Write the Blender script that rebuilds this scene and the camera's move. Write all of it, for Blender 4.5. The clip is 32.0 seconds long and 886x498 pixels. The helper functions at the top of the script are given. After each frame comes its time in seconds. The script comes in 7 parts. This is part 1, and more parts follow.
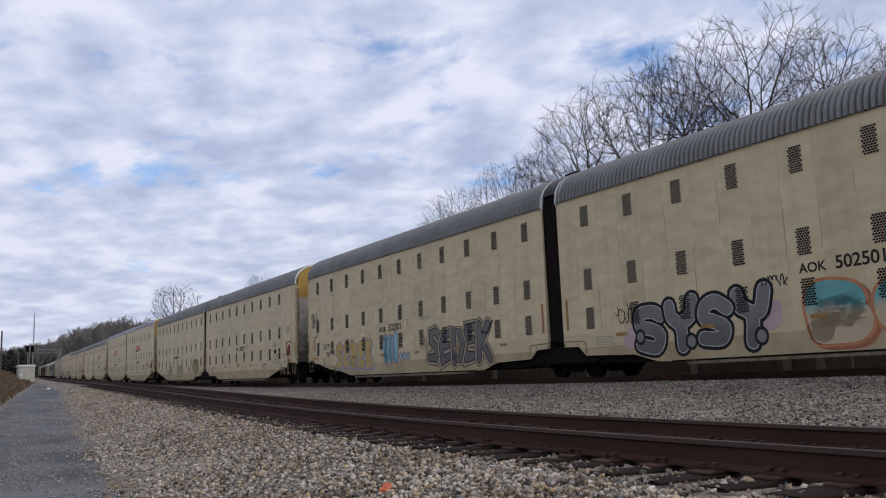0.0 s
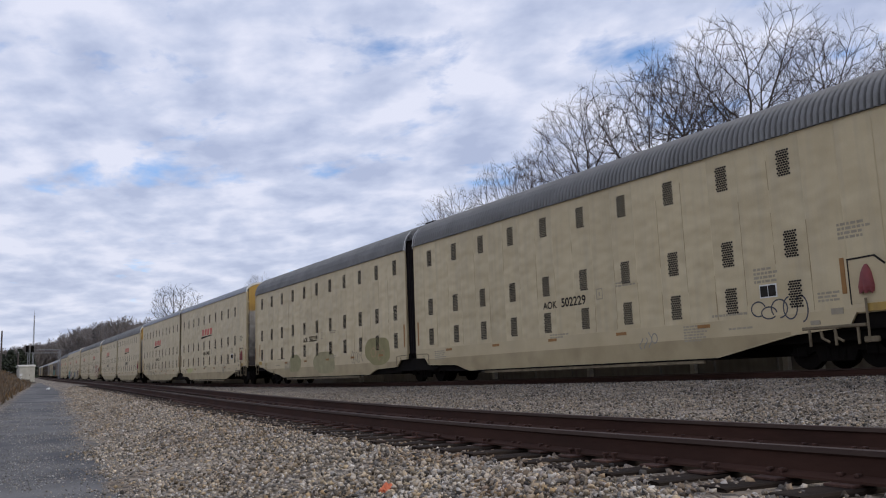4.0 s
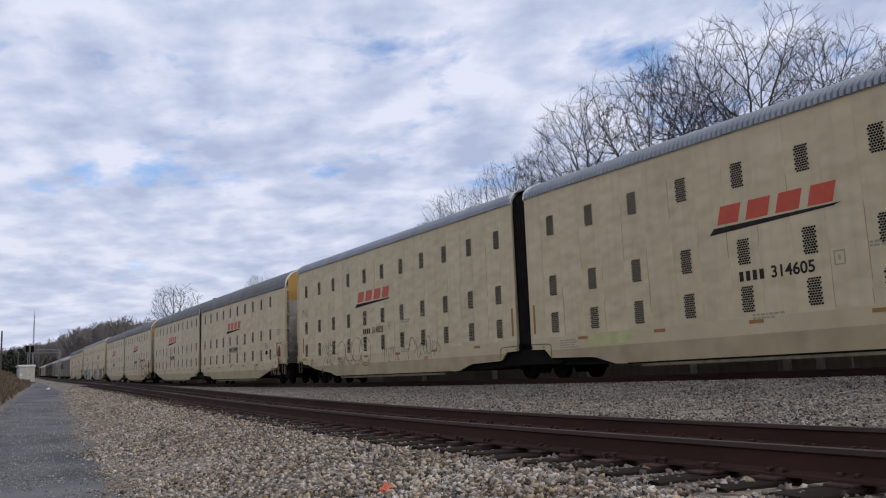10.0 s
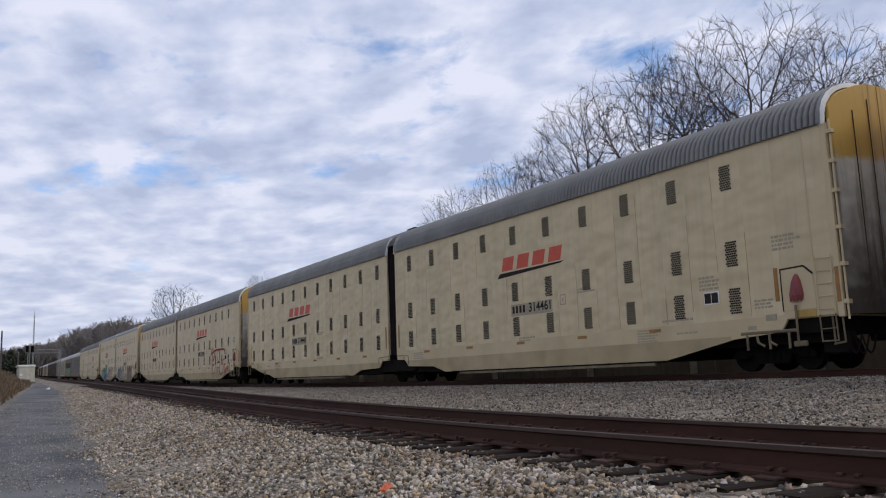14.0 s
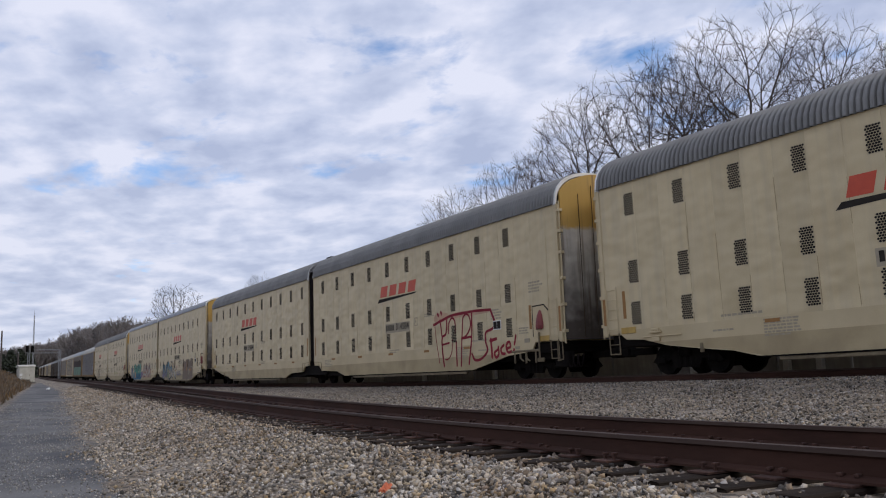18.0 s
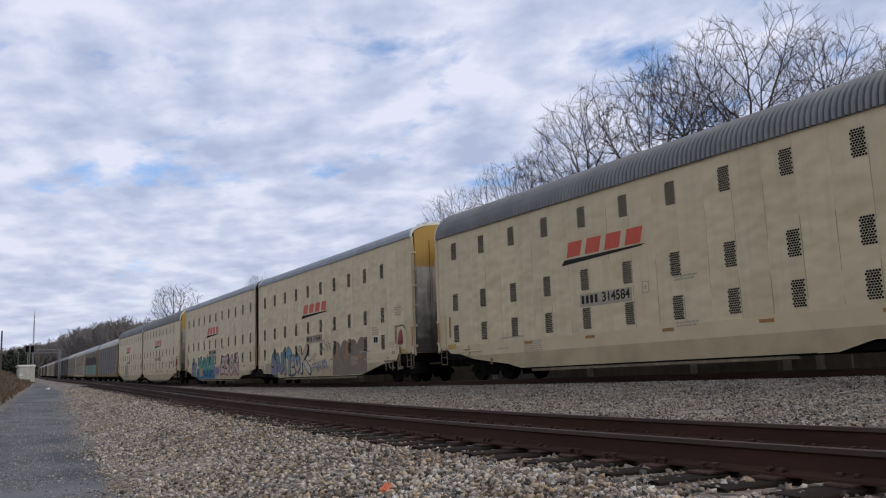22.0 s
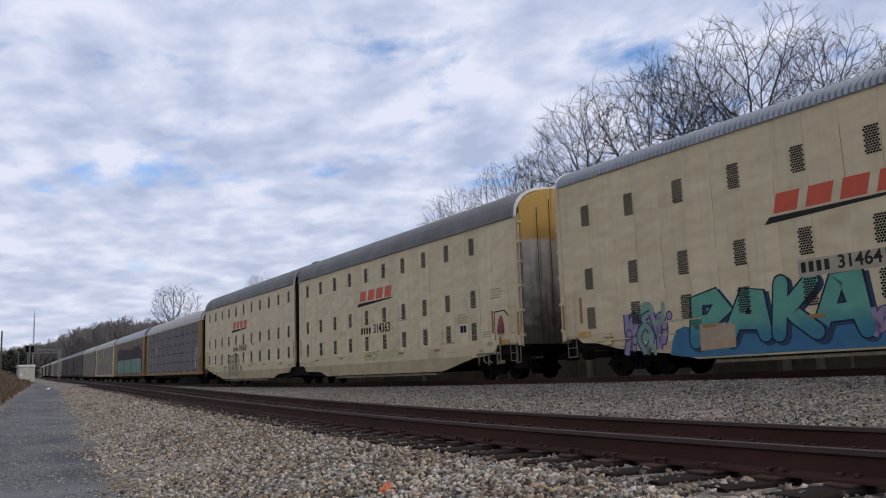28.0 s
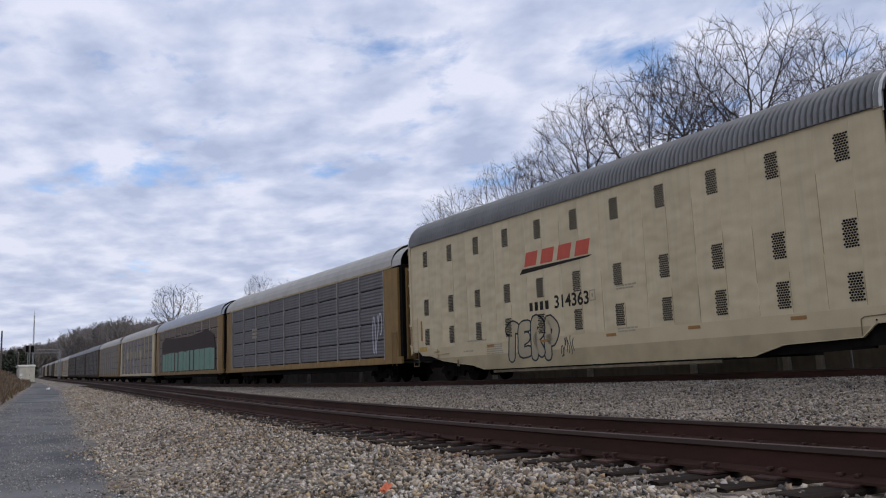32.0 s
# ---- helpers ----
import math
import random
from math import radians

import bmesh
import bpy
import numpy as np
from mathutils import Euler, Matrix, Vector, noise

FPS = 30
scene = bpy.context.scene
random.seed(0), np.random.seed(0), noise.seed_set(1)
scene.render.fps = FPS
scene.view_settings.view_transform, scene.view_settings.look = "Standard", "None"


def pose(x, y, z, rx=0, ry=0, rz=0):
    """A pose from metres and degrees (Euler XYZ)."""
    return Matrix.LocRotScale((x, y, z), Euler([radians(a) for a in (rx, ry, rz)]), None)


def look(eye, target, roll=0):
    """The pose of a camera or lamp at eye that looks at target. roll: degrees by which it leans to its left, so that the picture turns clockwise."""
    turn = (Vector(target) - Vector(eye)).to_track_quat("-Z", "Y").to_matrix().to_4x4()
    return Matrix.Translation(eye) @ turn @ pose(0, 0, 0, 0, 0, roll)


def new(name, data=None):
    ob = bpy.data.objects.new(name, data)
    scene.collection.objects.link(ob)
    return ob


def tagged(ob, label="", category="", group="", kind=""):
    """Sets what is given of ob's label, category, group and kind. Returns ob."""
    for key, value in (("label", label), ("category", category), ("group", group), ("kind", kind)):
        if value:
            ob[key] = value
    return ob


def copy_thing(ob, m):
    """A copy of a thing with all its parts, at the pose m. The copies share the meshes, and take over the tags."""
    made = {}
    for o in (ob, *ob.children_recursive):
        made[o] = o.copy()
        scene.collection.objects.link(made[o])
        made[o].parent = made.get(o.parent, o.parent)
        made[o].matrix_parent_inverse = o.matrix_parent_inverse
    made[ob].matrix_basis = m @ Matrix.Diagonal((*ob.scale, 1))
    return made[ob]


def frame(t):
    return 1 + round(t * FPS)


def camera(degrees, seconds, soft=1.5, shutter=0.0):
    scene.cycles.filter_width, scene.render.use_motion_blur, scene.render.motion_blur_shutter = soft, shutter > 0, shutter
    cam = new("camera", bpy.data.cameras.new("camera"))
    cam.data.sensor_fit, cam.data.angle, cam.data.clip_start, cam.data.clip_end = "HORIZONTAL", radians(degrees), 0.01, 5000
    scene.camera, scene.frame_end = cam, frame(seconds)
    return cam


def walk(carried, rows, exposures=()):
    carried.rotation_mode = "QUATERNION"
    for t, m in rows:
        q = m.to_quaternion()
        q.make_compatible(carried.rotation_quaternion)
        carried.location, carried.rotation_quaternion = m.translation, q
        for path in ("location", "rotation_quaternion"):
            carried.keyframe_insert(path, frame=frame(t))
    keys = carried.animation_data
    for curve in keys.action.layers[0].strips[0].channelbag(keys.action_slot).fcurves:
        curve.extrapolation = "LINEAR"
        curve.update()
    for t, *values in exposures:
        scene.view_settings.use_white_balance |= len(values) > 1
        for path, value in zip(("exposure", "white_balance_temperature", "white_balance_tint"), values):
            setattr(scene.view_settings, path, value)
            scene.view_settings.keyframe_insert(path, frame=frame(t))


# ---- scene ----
import collections
# The camera stands still on the verge beside two railway tracks.
CZ = 1.1
YAW, TILT, ROLL = radians(34.5185), radians(9.2515), -2.3209
cam = camera(55.8167, 32.0, soft=1.1)
EYE = Vector((0, 0, CZ))
AIM = EYE + Vector((math.sin(YAW) * math.cos(TILT), math.cos(YAW) * math.cos(TILT), math.sin(TILT))) * 10
walk(cam, [(0.0, look(EYE, AIM, ROLL)), (32.0, look(EYE, AIM, ROLL))])
scene.view_settings.exposure = 0.0

# ---- plan: heights and lines of the two tracks ----
SPEED, BRAKE = 8.7543, -0.000366
GAUGE = 1.51
HW = 1.65                      # half width of the cars


def ease(y, s=60.0):
    return (math.sqrt(y * y + s * s) - s) / 100 if y > 0 else 0.0


def rise(y):
    return 2.948 * ease(y)


def hump(y):
    return 1.1 * y * y / (y * y + 35.0 ** 2) if y > 0 else 0.0


def near_x(y):
    return 4.2 + 0.13358 * y


def near_z(y):
    return CZ - 0.45 + rise(y) + hump(y)


def far_x(y):
    """Centre line of the far track."""
    return 19.60 + 13.358 * ease(y)


def far_z(y):
    return CZ - 0.0191 + rise(y)


# ---- world and sun ----
world = bpy.data.worlds.new("cloudy_sky")
scene.world = world
world.use_nodes = True
wn, wl = world.node_tree.nodes, world.node_tree.links
wn.clear()


def wnode(kind, **kw):
    n = wn.new(kind)
    for k, v in kw.items():
        if k == "ins":
            for i, x in v.items():
                n.inputs[i].default_value = x
        elif k == "operation":
            n.operation = v
    return n


SUN_EL, SUN_AZ = radians(38), radians(150)
sky = wn.new("ShaderNodeTexSky")
sky.sky_type = "NISHITA"
sky.sun_disc = False
sky.sun_elevation, sky.sun_rotation = SUN_EL, SUN_AZ
sky.air_density, sky.dust_density, sky.ozone_density = 1.0, 0.6, 2.0
sky_gain = wn.new("ShaderNodeMix")
sky_gain.data_type, sky_gain.blend_type = "RGBA", "MULTIPLY"
sky_gain.inputs[0].default_value = 1.0
sky_gain.inputs[7].default_value = (0.105, 0.14, 0.175, 1)
wl.new(sky.outputs[0], sky_gain.inputs[6])
tc = wn.new("ShaderNodeTexCoord")
sep = wn.new("ShaderNodeSeparateXYZ")
wl.new(tc.outputs["Generated"], sep.inputs[0])
hgt = wnode("ShaderNodeMath", operation="MAXIMUM", ins={1: 0.0})
wl.new(sep.outputs[2], hgt.inputs[0])
den = wnode("ShaderNodeMath", operation="ADD", ins={1: 0.15})
wl.new(hgt.outputs[0], den.inputs[0])
cx = wnode("ShaderNodeMath", operation="DIVIDE")
cy = wnode("ShaderNodeMath", operation="DIVIDE")
for d, s in ((cx, 0), (cy, 1)):
    wl.new(sep.outputs[s], d.inputs[0])
    wl.new(den.outputs[0], d.inputs[1])
flat = wn.new("ShaderNodeCombineXYZ")
wl.new(cx.outputs[0], flat.inputs[0])
wl.new(cy.outputs[0], flat.inputs[1])
turn = wn.new("ShaderNodeMapping")
turn.inputs["Location"].default_value = (2.1, 6.4, 0)
turn.inputs["Rotation"].default_value = (0, 0, radians(28))
turn.inputs["Scale"].default_value = (1.0, 0.85, 1)
wl.new(flat.outputs[0], turn.inputs[0])


def cloud_noise(scale, detail, rough, distort):
    n = wn.new("ShaderNodeTexNoise")
    n.inputs["Scale"].default_value = scale
    n.inputs["Detail"].default_value = detail
    n.inputs["Roughness"].default_value = rough
    n.inputs["Distortion"].default_value = distort
    wl.new(turn.outputs[0], n.inputs["Vector"])
    return n


big = cloud_noise(2.3, 6, 0.46, 0.0)
fine = cloud_noise(6.4, 6, 0.5, 0.1)
holes = cloud_noise(3.6, 6, 0.55, 0.2)
cover = wn.new("ShaderNodeValToRGB")
cover.color_ramp.elements[0].position, cover.color_ramp.elements[1].position = 0.27, 0.43
# the cover closes towards the horizon
low_sky = wn.new("ShaderNodeMapRange")
low_sky.inputs[1].default_value, low_sky.inputs[2].default_value, low_sky.inputs[3].default_value, low_sky.inputs[4].default_value = 0.0, 0.26, 1.0, 0.0
wl.new(hgt.outputs[0], low_sky.inputs[0])
closed = wnode("ShaderNodeMath", operation="MULTIPLY_ADD", ins={1: 0.12})
wl.new(low_sky.outputs[0], closed.inputs[0])
wl.new(holes.outputs[0], closed.inputs[2])
wl.new(closed.outputs[0], cover.inputs[0])
blend = wnode("ShaderNodeMath", operation="MULTIPLY_ADD", ins={1: 0.6})
half = wnode("ShaderNodeMath", operation="MULTIPLY", ins={1: 0.4})
wl.new(big.outputs[0], half.inputs[0])
wl.new(fine.outputs[0], blend.inputs[0])
wl.new(half.outputs[0], blend.inputs[2])
shade = wn.new("ShaderNodeValToRGB")
ce = shade.color_ramp.elements
ce[0].position, ce[0].color = 0.385, (0.44, 0.505, 0.70, 1)
ce[1].position, ce[1].color = 0.60, (0.765, 0.795, 0.945, 1)
mid_tone = shade.color_ramp.elements.new(0.49)
mid_tone.color = (0.575, 0.635, 0.82, 1)
wl.new(blend.outputs[0], shade.inputs[0])
mixsky = wn.new("ShaderNodeMix")
mixsky.data_type = "RGBA"
wl.new(cover.outputs[0], mixsky.inputs[0])
wl.new(sky_gain.outputs[2], mixsky.inputs[6])
pale = wn.new("ShaderNodeMix")
pale.data_type = "RGBA"
pale.inputs[7].default_value = (0.72, 0.75, 0.81, 1)
thin = wnode("ShaderNodeMath", operation="MULTIPLY", ins={1: 0.26})
wl.new(low_sky.outputs[0], thin.inputs[0])
wl.new(thin.outputs[0], pale.inputs[0])
wl.new(shade.outputs[0], pale.inputs[6])
wl.new(pale.outputs[2], mixsky.inputs[7])
bg = wn.new("ShaderNodeBackground")
bg.inputs[1].default_value = 1.0
wl.new(mixsky.outputs[2], bg.inputs[0])
wout = wn.new("ShaderNodeOutputWorld")
wl.new(bg.outputs[0], wout.inputs[0])

sun_data = bpy.data.lights.new("sun", "SUN")
sun_data.energy, sun_data.angle, sun_data.color = 0.9, radians(14), (1.0, 0.95, 0.86)
sun = new("sun", sun_data)
sun.matrix_basis = look((0, 0, 50), Vector((0, 0, 50)) - Vector((math.sin(SUN_AZ) * math.cos(SUN_EL), math.cos(SUN_AZ) * math.cos(SUN_EL), math.sin(SUN_EL))))


# ---- materials ----
def mat(name, c1, c2, scale=3.0, rough=0.7, metal=0.0, bump=0.15, fine_scale=40.0, dirt=None, dirt_amount=0.35,
        streak=0.0, spread=0.0, island=0.0, stretch=(1, 1, 1), wave=0.0, spec=0.5):
    """Two-scale noise colour from c1 to c2, optional vertical dirt streaks, per-object and per-island variation."""
    m = bpy.data.materials.new(name)
    m.use_nodes = True
    n, l = m.node_tree.nodes, m.node_tree.links
    b = n["Principled BSDF"]
    b.inputs["Metallic"].default_value = metal
    co = n.new("ShaderNodeTexCoord")
    mp = n.new("ShaderNodeMapping")
    mp.inputs["Scale"].default_value = stretch
    place = co.outputs["Object"]
    if wave:
        # every panel takes its own piece of the pattern
        oi = n.new("ShaderNodeObjectInfo")
        far_off = n.new("ShaderNodeVectorMath")
        far_off.operation = "SCALE"
        far_off.inputs[0].default_value = (37.0, 61.0, 23.0)
        l.new(oi.outputs["Random"], far_off.inputs["Scale"])
        moved = n.new("ShaderNodeVectorMath")
        l.new(co.outputs["Object"], moved.inputs[0])
        l.new(far_off.outputs[0], moved.inputs[1])
        place = moved.outputs[0]
    l.new(place, mp.inputs[0])
    big = n.new("ShaderNodeTexNoise")
    big.inputs["Scale"].default_value, big.inputs["Detail"].default_value = scale, 5
    l.new(mp.outputs[0], big.inputs["Vector"])
    small = n.new("ShaderNodeTexNoise")
    small.inputs["Scale"].default_value, small.inputs["Detail"].default_value = fine_scale, 3
    l.new(mp.outputs[0], small.inputs["Vector"])
    add = n.new("ShaderNodeMath")
    add.operation = "MULTIPLY_ADD"
    add.inputs[1].default_value = 0.35
    l.new(small.outputs[0], add.inputs[0])
    l.new(big.outputs[0], add.inputs[2])
    rng = n.new("ShaderNodeMapRange")
    rng.inputs[1].default_value, rng.inputs[2].default_value = 0.42, 0.92
    l.new(add.outputs[0], rng.inputs[0])
    fac = rng.outputs[0]
    mix = n.new("ShaderNodeMix")
    mix.data_type = "RGBA"
    mix.inputs[6].default_value, mix.inputs[7].default_value = (*c1, 1), (*c2, 1)
    l.new(fac, mix.inputs[0])
    col = mix.outputs[2]
    if dirt:
        dm = n.new("ShaderNodeMapping")
        dm.inputs["Scale"].default_value = (2.2, 2.2, 0.16) if streak else (0.6, 0.6, 0.6)
        l.new(place, dm.inputs[0])
        dn = n.new("ShaderNodeTexNoise")
        dn.inputs["Scale"].default_value, dn.inputs["Detail"].default_value = 2.0, 6
        l.new(dm.outputs[0], dn.inputs["Vector"])
        dr = n.new("ShaderNodeMapRange")
        dr.inputs[1].default_value, dr.inputs[2].default_value, dr.inputs[4].default_value = 0.45, 0.8, dirt_amount
        l.new(dn.outputs[0], dr.inputs[0])
        m2 = n.new("ShaderNodeMix")
        m2.data_type = "RGBA"
        m2.inputs[7].default_value = (*dirt, 1)
        l.new(dr.outputs[0], m2.inputs[0])
        l.new(col, m2.inputs[6])
        col = m2.outputs[2]
    if spread or island:
        if island:
            src = n.new("ShaderNodeNewGeometry").outputs["Random Per Island"]
        else:
            src = n.new("ShaderNodeObjectInfo").outputs["Random"]
        vr = n.new("ShaderNodeMapRange")
        amp = spread or island
        vr.inputs[3].default_value, vr.inputs[4].default_value = 1 - amp, 1 + amp
        l.new(src, vr.inputs[0])
        hs = n.new("ShaderNodeHueSaturation")
        if island:
            wrap = n.new("ShaderNodeMath")
            wrap.operation = "PINGPONG"
            wrap.inputs[1].default_value = 0.07
            l.new(src, wrap.inputs[0])
            sr = n.new("ShaderNodeMapRange")
            sr.inputs[2].default_value, sr.inputs[3].default_value, sr.inputs[4].default_value = 0.07, 0.5, 1.45
            l.new(wrap.outputs[0], sr.inputs[0])
            l.new(sr.outputs[0], hs.inputs["Saturation"])
        l.new(vr.outputs[0], hs.inputs["Value"])
        l.new(col, hs.inputs["Color"])
        col = hs.outputs[0]
    l.new(col, b.inputs["Base Color"])
    rr = n.new("ShaderNodeMapRange")
    rr.inputs[3].default_value, rr.inputs[4].default_value = max(0.03, rough - 0.1), min(1, rough + 0.1)
    l.new(big.outputs[0], rr.inputs[0])
    l.new(rr.outputs[0], b.inputs["Roughness"])
    if bump:
        bp = n.new("ShaderNodeBump")
        bp.inputs["Strength"].default_value, bp.inputs["Distance"].default_value = bump, 0.02
        l.new(small.outputs[0], bp.inputs["Height"])
        l.new(bp.outputs[0], b.inputs["Normal"])
        if wave:
            wm = n.new("ShaderNodeMapping")
            wm.inputs["Rotation"].default_value = (radians(38), 0, 0)
            wm.inputs["Scale"].default_value = (1, 1.0, 1.7)
            l.new(place, wm.inputs[0])
            wt = n.new("ShaderNodeTexNoise")
            wt.inputs["Scale"].default_value, wt.inputs["Detail"].default_value = 1.15, 1
            l.new(wm.outputs[0], wt.inputs["Vector"])
            wb = n.new("ShaderNodeBump")
            wb.inputs["Strength"].default_value, wb.inputs["Distance"].default_value = wave, 0.25
            l.new(wt.outputs[0], wb.inputs["Height"])
            l.new(wb.outputs[0], bp.inputs["Normal"])
    b.inputs["Specular IOR Level"].default_value = spec
    return m


M_CREAM = mat("cream_car_paint", (0.51, 0.405, 0.228), (0.615, 0.505, 0.304), 0.9, 0.55, bump=0.03, dirt=(0.30, 0.26, 0.20), dirt_amount=0.3, streak=1, spread=0.045, wave=0.3)
M_SILL = mat("grimy_cream_sill", (0.475, 0.375, 0.21), (0.575, 0.468, 0.28), 0.9, 0.6, bump=0.05, dirt=(0.26, 0.21, 0.14), dirt_amount=0.22)
M_LOWER = mat("dirty_lower_plate", (0.355, 0.278, 0.152), (0.45, 0.362, 0.212), 1.0, 0.7, bump=0.05, dirt=(0.20, 0.15, 0.09), dirt_amount=0.5, spec=0.3)
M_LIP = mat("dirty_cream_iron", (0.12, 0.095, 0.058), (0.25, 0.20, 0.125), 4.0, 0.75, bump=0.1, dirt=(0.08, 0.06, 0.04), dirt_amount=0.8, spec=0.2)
M_RUST = mat("thin_rust_run", (0.31, 0.235, 0.13), (0.39, 0.30, 0.175), 3.0, 0.8, bump=0.0, spec=0.1)
M_WHITE = mat("white_trim_paint", (0.62, 0.60, 0.55), (0.78, 0.77, 0.73), 2.0, 0.5, bump=0.03, dirt=(0.35, 0.30, 0.22), dirt_amount=0.3, streak=1)
M_ROOF = mat("dull_galvanised_roof", (0.15, 0.147, 0.138), (0.235, 0.23, 0.217), 0.8, 0.6, 0.1, bump=0.04, dirt=(0.14, 0.13, 0.12), dirt_amount=0.4)
M_ROOF_PALE = mat("bright_galvanised_roof", (0.22, 0.23, 0.245), (0.32, 0.33, 0.34), 0.8, 0.45, 0.4, bump=0.04, dirt=(0.2, 0.2, 0.2), dirt_amount=0.3)
M_BLACK = mat("black_rubber", (0.010, 0.0075, 0.0075), (0.018, 0.0145, 0.014), 2.0, 0.95, bump=0.1, spec=0.04)
M_TRUCK = mat("grimy_black_steel", (0.005, 0.0042, 0.0038), (0.014, 0.0115, 0.0095), 3.0, 0.9, bump=0.2, spec=0.08)
M_SLATTED = mat("grey_bridge_slat", (0.14, 0.135, 0.13), (0.22, 0.215, 0.21), 6.0, 0.8, bump=0.1, spec=0.2)
M_HOLE_SHADE = mat("painted_vent_hole_shade", (0.012, 0.011, 0.01), (0.03, 0.027, 0.024), 8.0, 0.9, bump=0.0, spec=0.1)
M_SLAT = mat("vent_plate_paint", (0.43, 0.35, 0.215), (0.53, 0.44, 0.28), 6.0, 0.6, bump=0.05)
M_YELLOW = mat("faded_yellow_paint", (0.40, 0.25, 0.05), (0.50, 0.33, 0.085), 1.5, 0.6, bump=0.05, dirt=(0.16, 0.10, 0.05), dirt_amount=0.55, streak=1)
M_GRIME = mat("brown_brake_grime", (0.05, 0.036, 0.024), (0.11, 0.078, 0.05), 1.5, 0.9, bump=0.1, spec=0.1)
M_OCHRE = mat("ochre_steel_paint", (0.19, 0.105, 0.024), (0.28, 0.165, 0.045), 1.2, 0.75, bump=0.06, dirt=(0.13, 0.08, 0.04), dirt_amount=0.6, streak=1, spread=0.08)
M_STRIPE = mat("orange_reflector_tape", (0.25, 0.115, 0.025), (0.33, 0.16, 0.04), 6.0, 0.6, bump=0.0)
M_RACKPOST = mat("pale_rack_post", (0.27, 0.245, 0.21), (0.38, 0.35, 0.305), 2.0, 0.7, bump=0.05, dirt=(0.15, 0.11, 0.07), dirt_amount=0.5, streak=1)
M_RACKROOF = mat("chalky_rack_roof", (0.37, 0.34, 0.29), (0.48, 0.45, 0.39), 0.8, 0.6, bump=0.03, dirt=(0.3, 0.26, 0.2), dirt_amount=0.4)
M_REDCAP = mat("red_brake_cover", (0.15, 0.026, 0.028), (0.25, 0.05, 0.045), 4.0, 0.6, bump=0.05)
M_LOGO = mat("red_sign_paint", (0.47, 0.048, 0.016), (0.57, 0.075, 0.026), 3.0, 0.5, bump=0.0)
M_INK = mat("black_sign_paint", (0.026, 0.0225, 0.019), (0.048, 0.042, 0.036), 3.0, 0.95, bump=0.0, spec=0.04)
M_FAINT = mat("faint_grey_stencil", (0.31, 0.265, 0.19), (0.39, 0.34, 0.25), 5.0, 0.9, bump=0.0, spec=0.1)
M_RAIL = mat("rusty_rail_steel", (0.040, 0.0178, 0.0118), (0.068, 0.032, 0.0215), 4.0, 0.9, 0.0, bump=0.12, dirt=(0.02, 0.013, 0.01), dirt_amount=0.5, stretch=(1, 0.15, 1), spec=0.2)
M_WORN_LIT_HEAD = mat("polished_head_with_lit_sides", (0.05, 0.031, 0.024), (0.085, 0.056, 0.043), 6.0, 0.8, 0.0, bump=0.04, stretch=(1, 0.1, 1), spec=0.25)
M_TIE = mat("creosoted_timber", (0.018, 0.0125, 0.009), (0.048, 0.035, 0.027), 3.0, 0.95, bump=0.5, fine_scale=25, stretch=(0.4, 3, 3), spread=0.25, spec=0.1)
M_PLATE = mat("rusty_tie_plate", (0.045, 0.019, 0.012), (0.09, 0.04, 0.025), 12.0, 0.95, 0.0, bump=0.3, spread=0.2)
M_BED = mat("rust_stained_ballast", (0.15, 0.113, 0.08), (0.315, 0.245, 0.18), 9.0, 0.85, bump=0.35, fine_scale=60, dirt=(0.13, 0.08, 0.05), dirt_amount=0.8, island=0.85)
M_MID = mat("middle_ballast_stone", (0.165, 0.137, 0.105), (0.32, 0.27, 0.212), 9.0, 0.85, bump=0.35, fine_scale=60, dirt=(0.12, 0.09, 0.065), dirt_amount=0.7, island=0.9)
M_STONE = mat("ballast_stone", (0.25, 0.203, 0.146), (0.49, 0.41, 0.315), 9.0, 0.85, bump=0.35, fine_scale=60, dirt=(0.22, 0.145, 0.08), dirt_amount=0.85, island=0.85)
M_CHIP = mat("pale_stone_chips", (0.16, 0.148, 0.13), (0.40, 0.375, 0.34), 9.0, 0.85, bump=0.2, island=0.5)
M_CONC = mat("weathered_concrete", (0.08, 0.074, 0.066), (0.145, 0.135, 0.12), 2.0, 0.85, bump=0.25, dirt=(0.06, 0.05, 0.045), dirt_amount=0.6, streak=1, spread=0.2)
M_POST = mat("pale_concrete_post", (0.22, 0.21, 0.19), (0.32, 0.31, 0.28), 6.0, 0.8, bump=0.2)
M_BARK = mat("grey_brown_bark", (0.055, 0.044, 0.038), (0.115, 0.095, 0.082), 5.0, 0.9, bump=0.4)
M_TWIG = mat("bare_twigs", (0.042, 0.034, 0.030), (0.082, 0.066, 0.058), 2.0, 1.0, bump=0.0, spec=0.05)
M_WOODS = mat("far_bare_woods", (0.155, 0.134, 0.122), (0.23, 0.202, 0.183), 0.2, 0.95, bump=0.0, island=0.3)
M_CONIFER = mat("dark_conifer", (0.03, 0.038, 0.025), (0.06, 0.068, 0.045), 0.8, 0.9, bump=0.0, island=0.4)
M_GRASS = mat("dry_brown_grass", (0.10, 0.068, 0.042), (0.20, 0.142, 0.09), 1.0, 0.9, bump=0.0, island=0.35)
M_GREEN = mat("green_grass_blades", (0.07, 0.09, 0.03), (0.15, 0.15, 0.06), 1.0, 0.9, bump=0.0, island=0.35)
M_SHED = mat("pale_painted_metal", (0.42, 0.39, 0.32), (0.56, 0.53, 0.45), 2.0, 0.6, bump=0.05, dirt=(0.3, 0.26, 0.2), dirt_amount=0.3, streak=1)
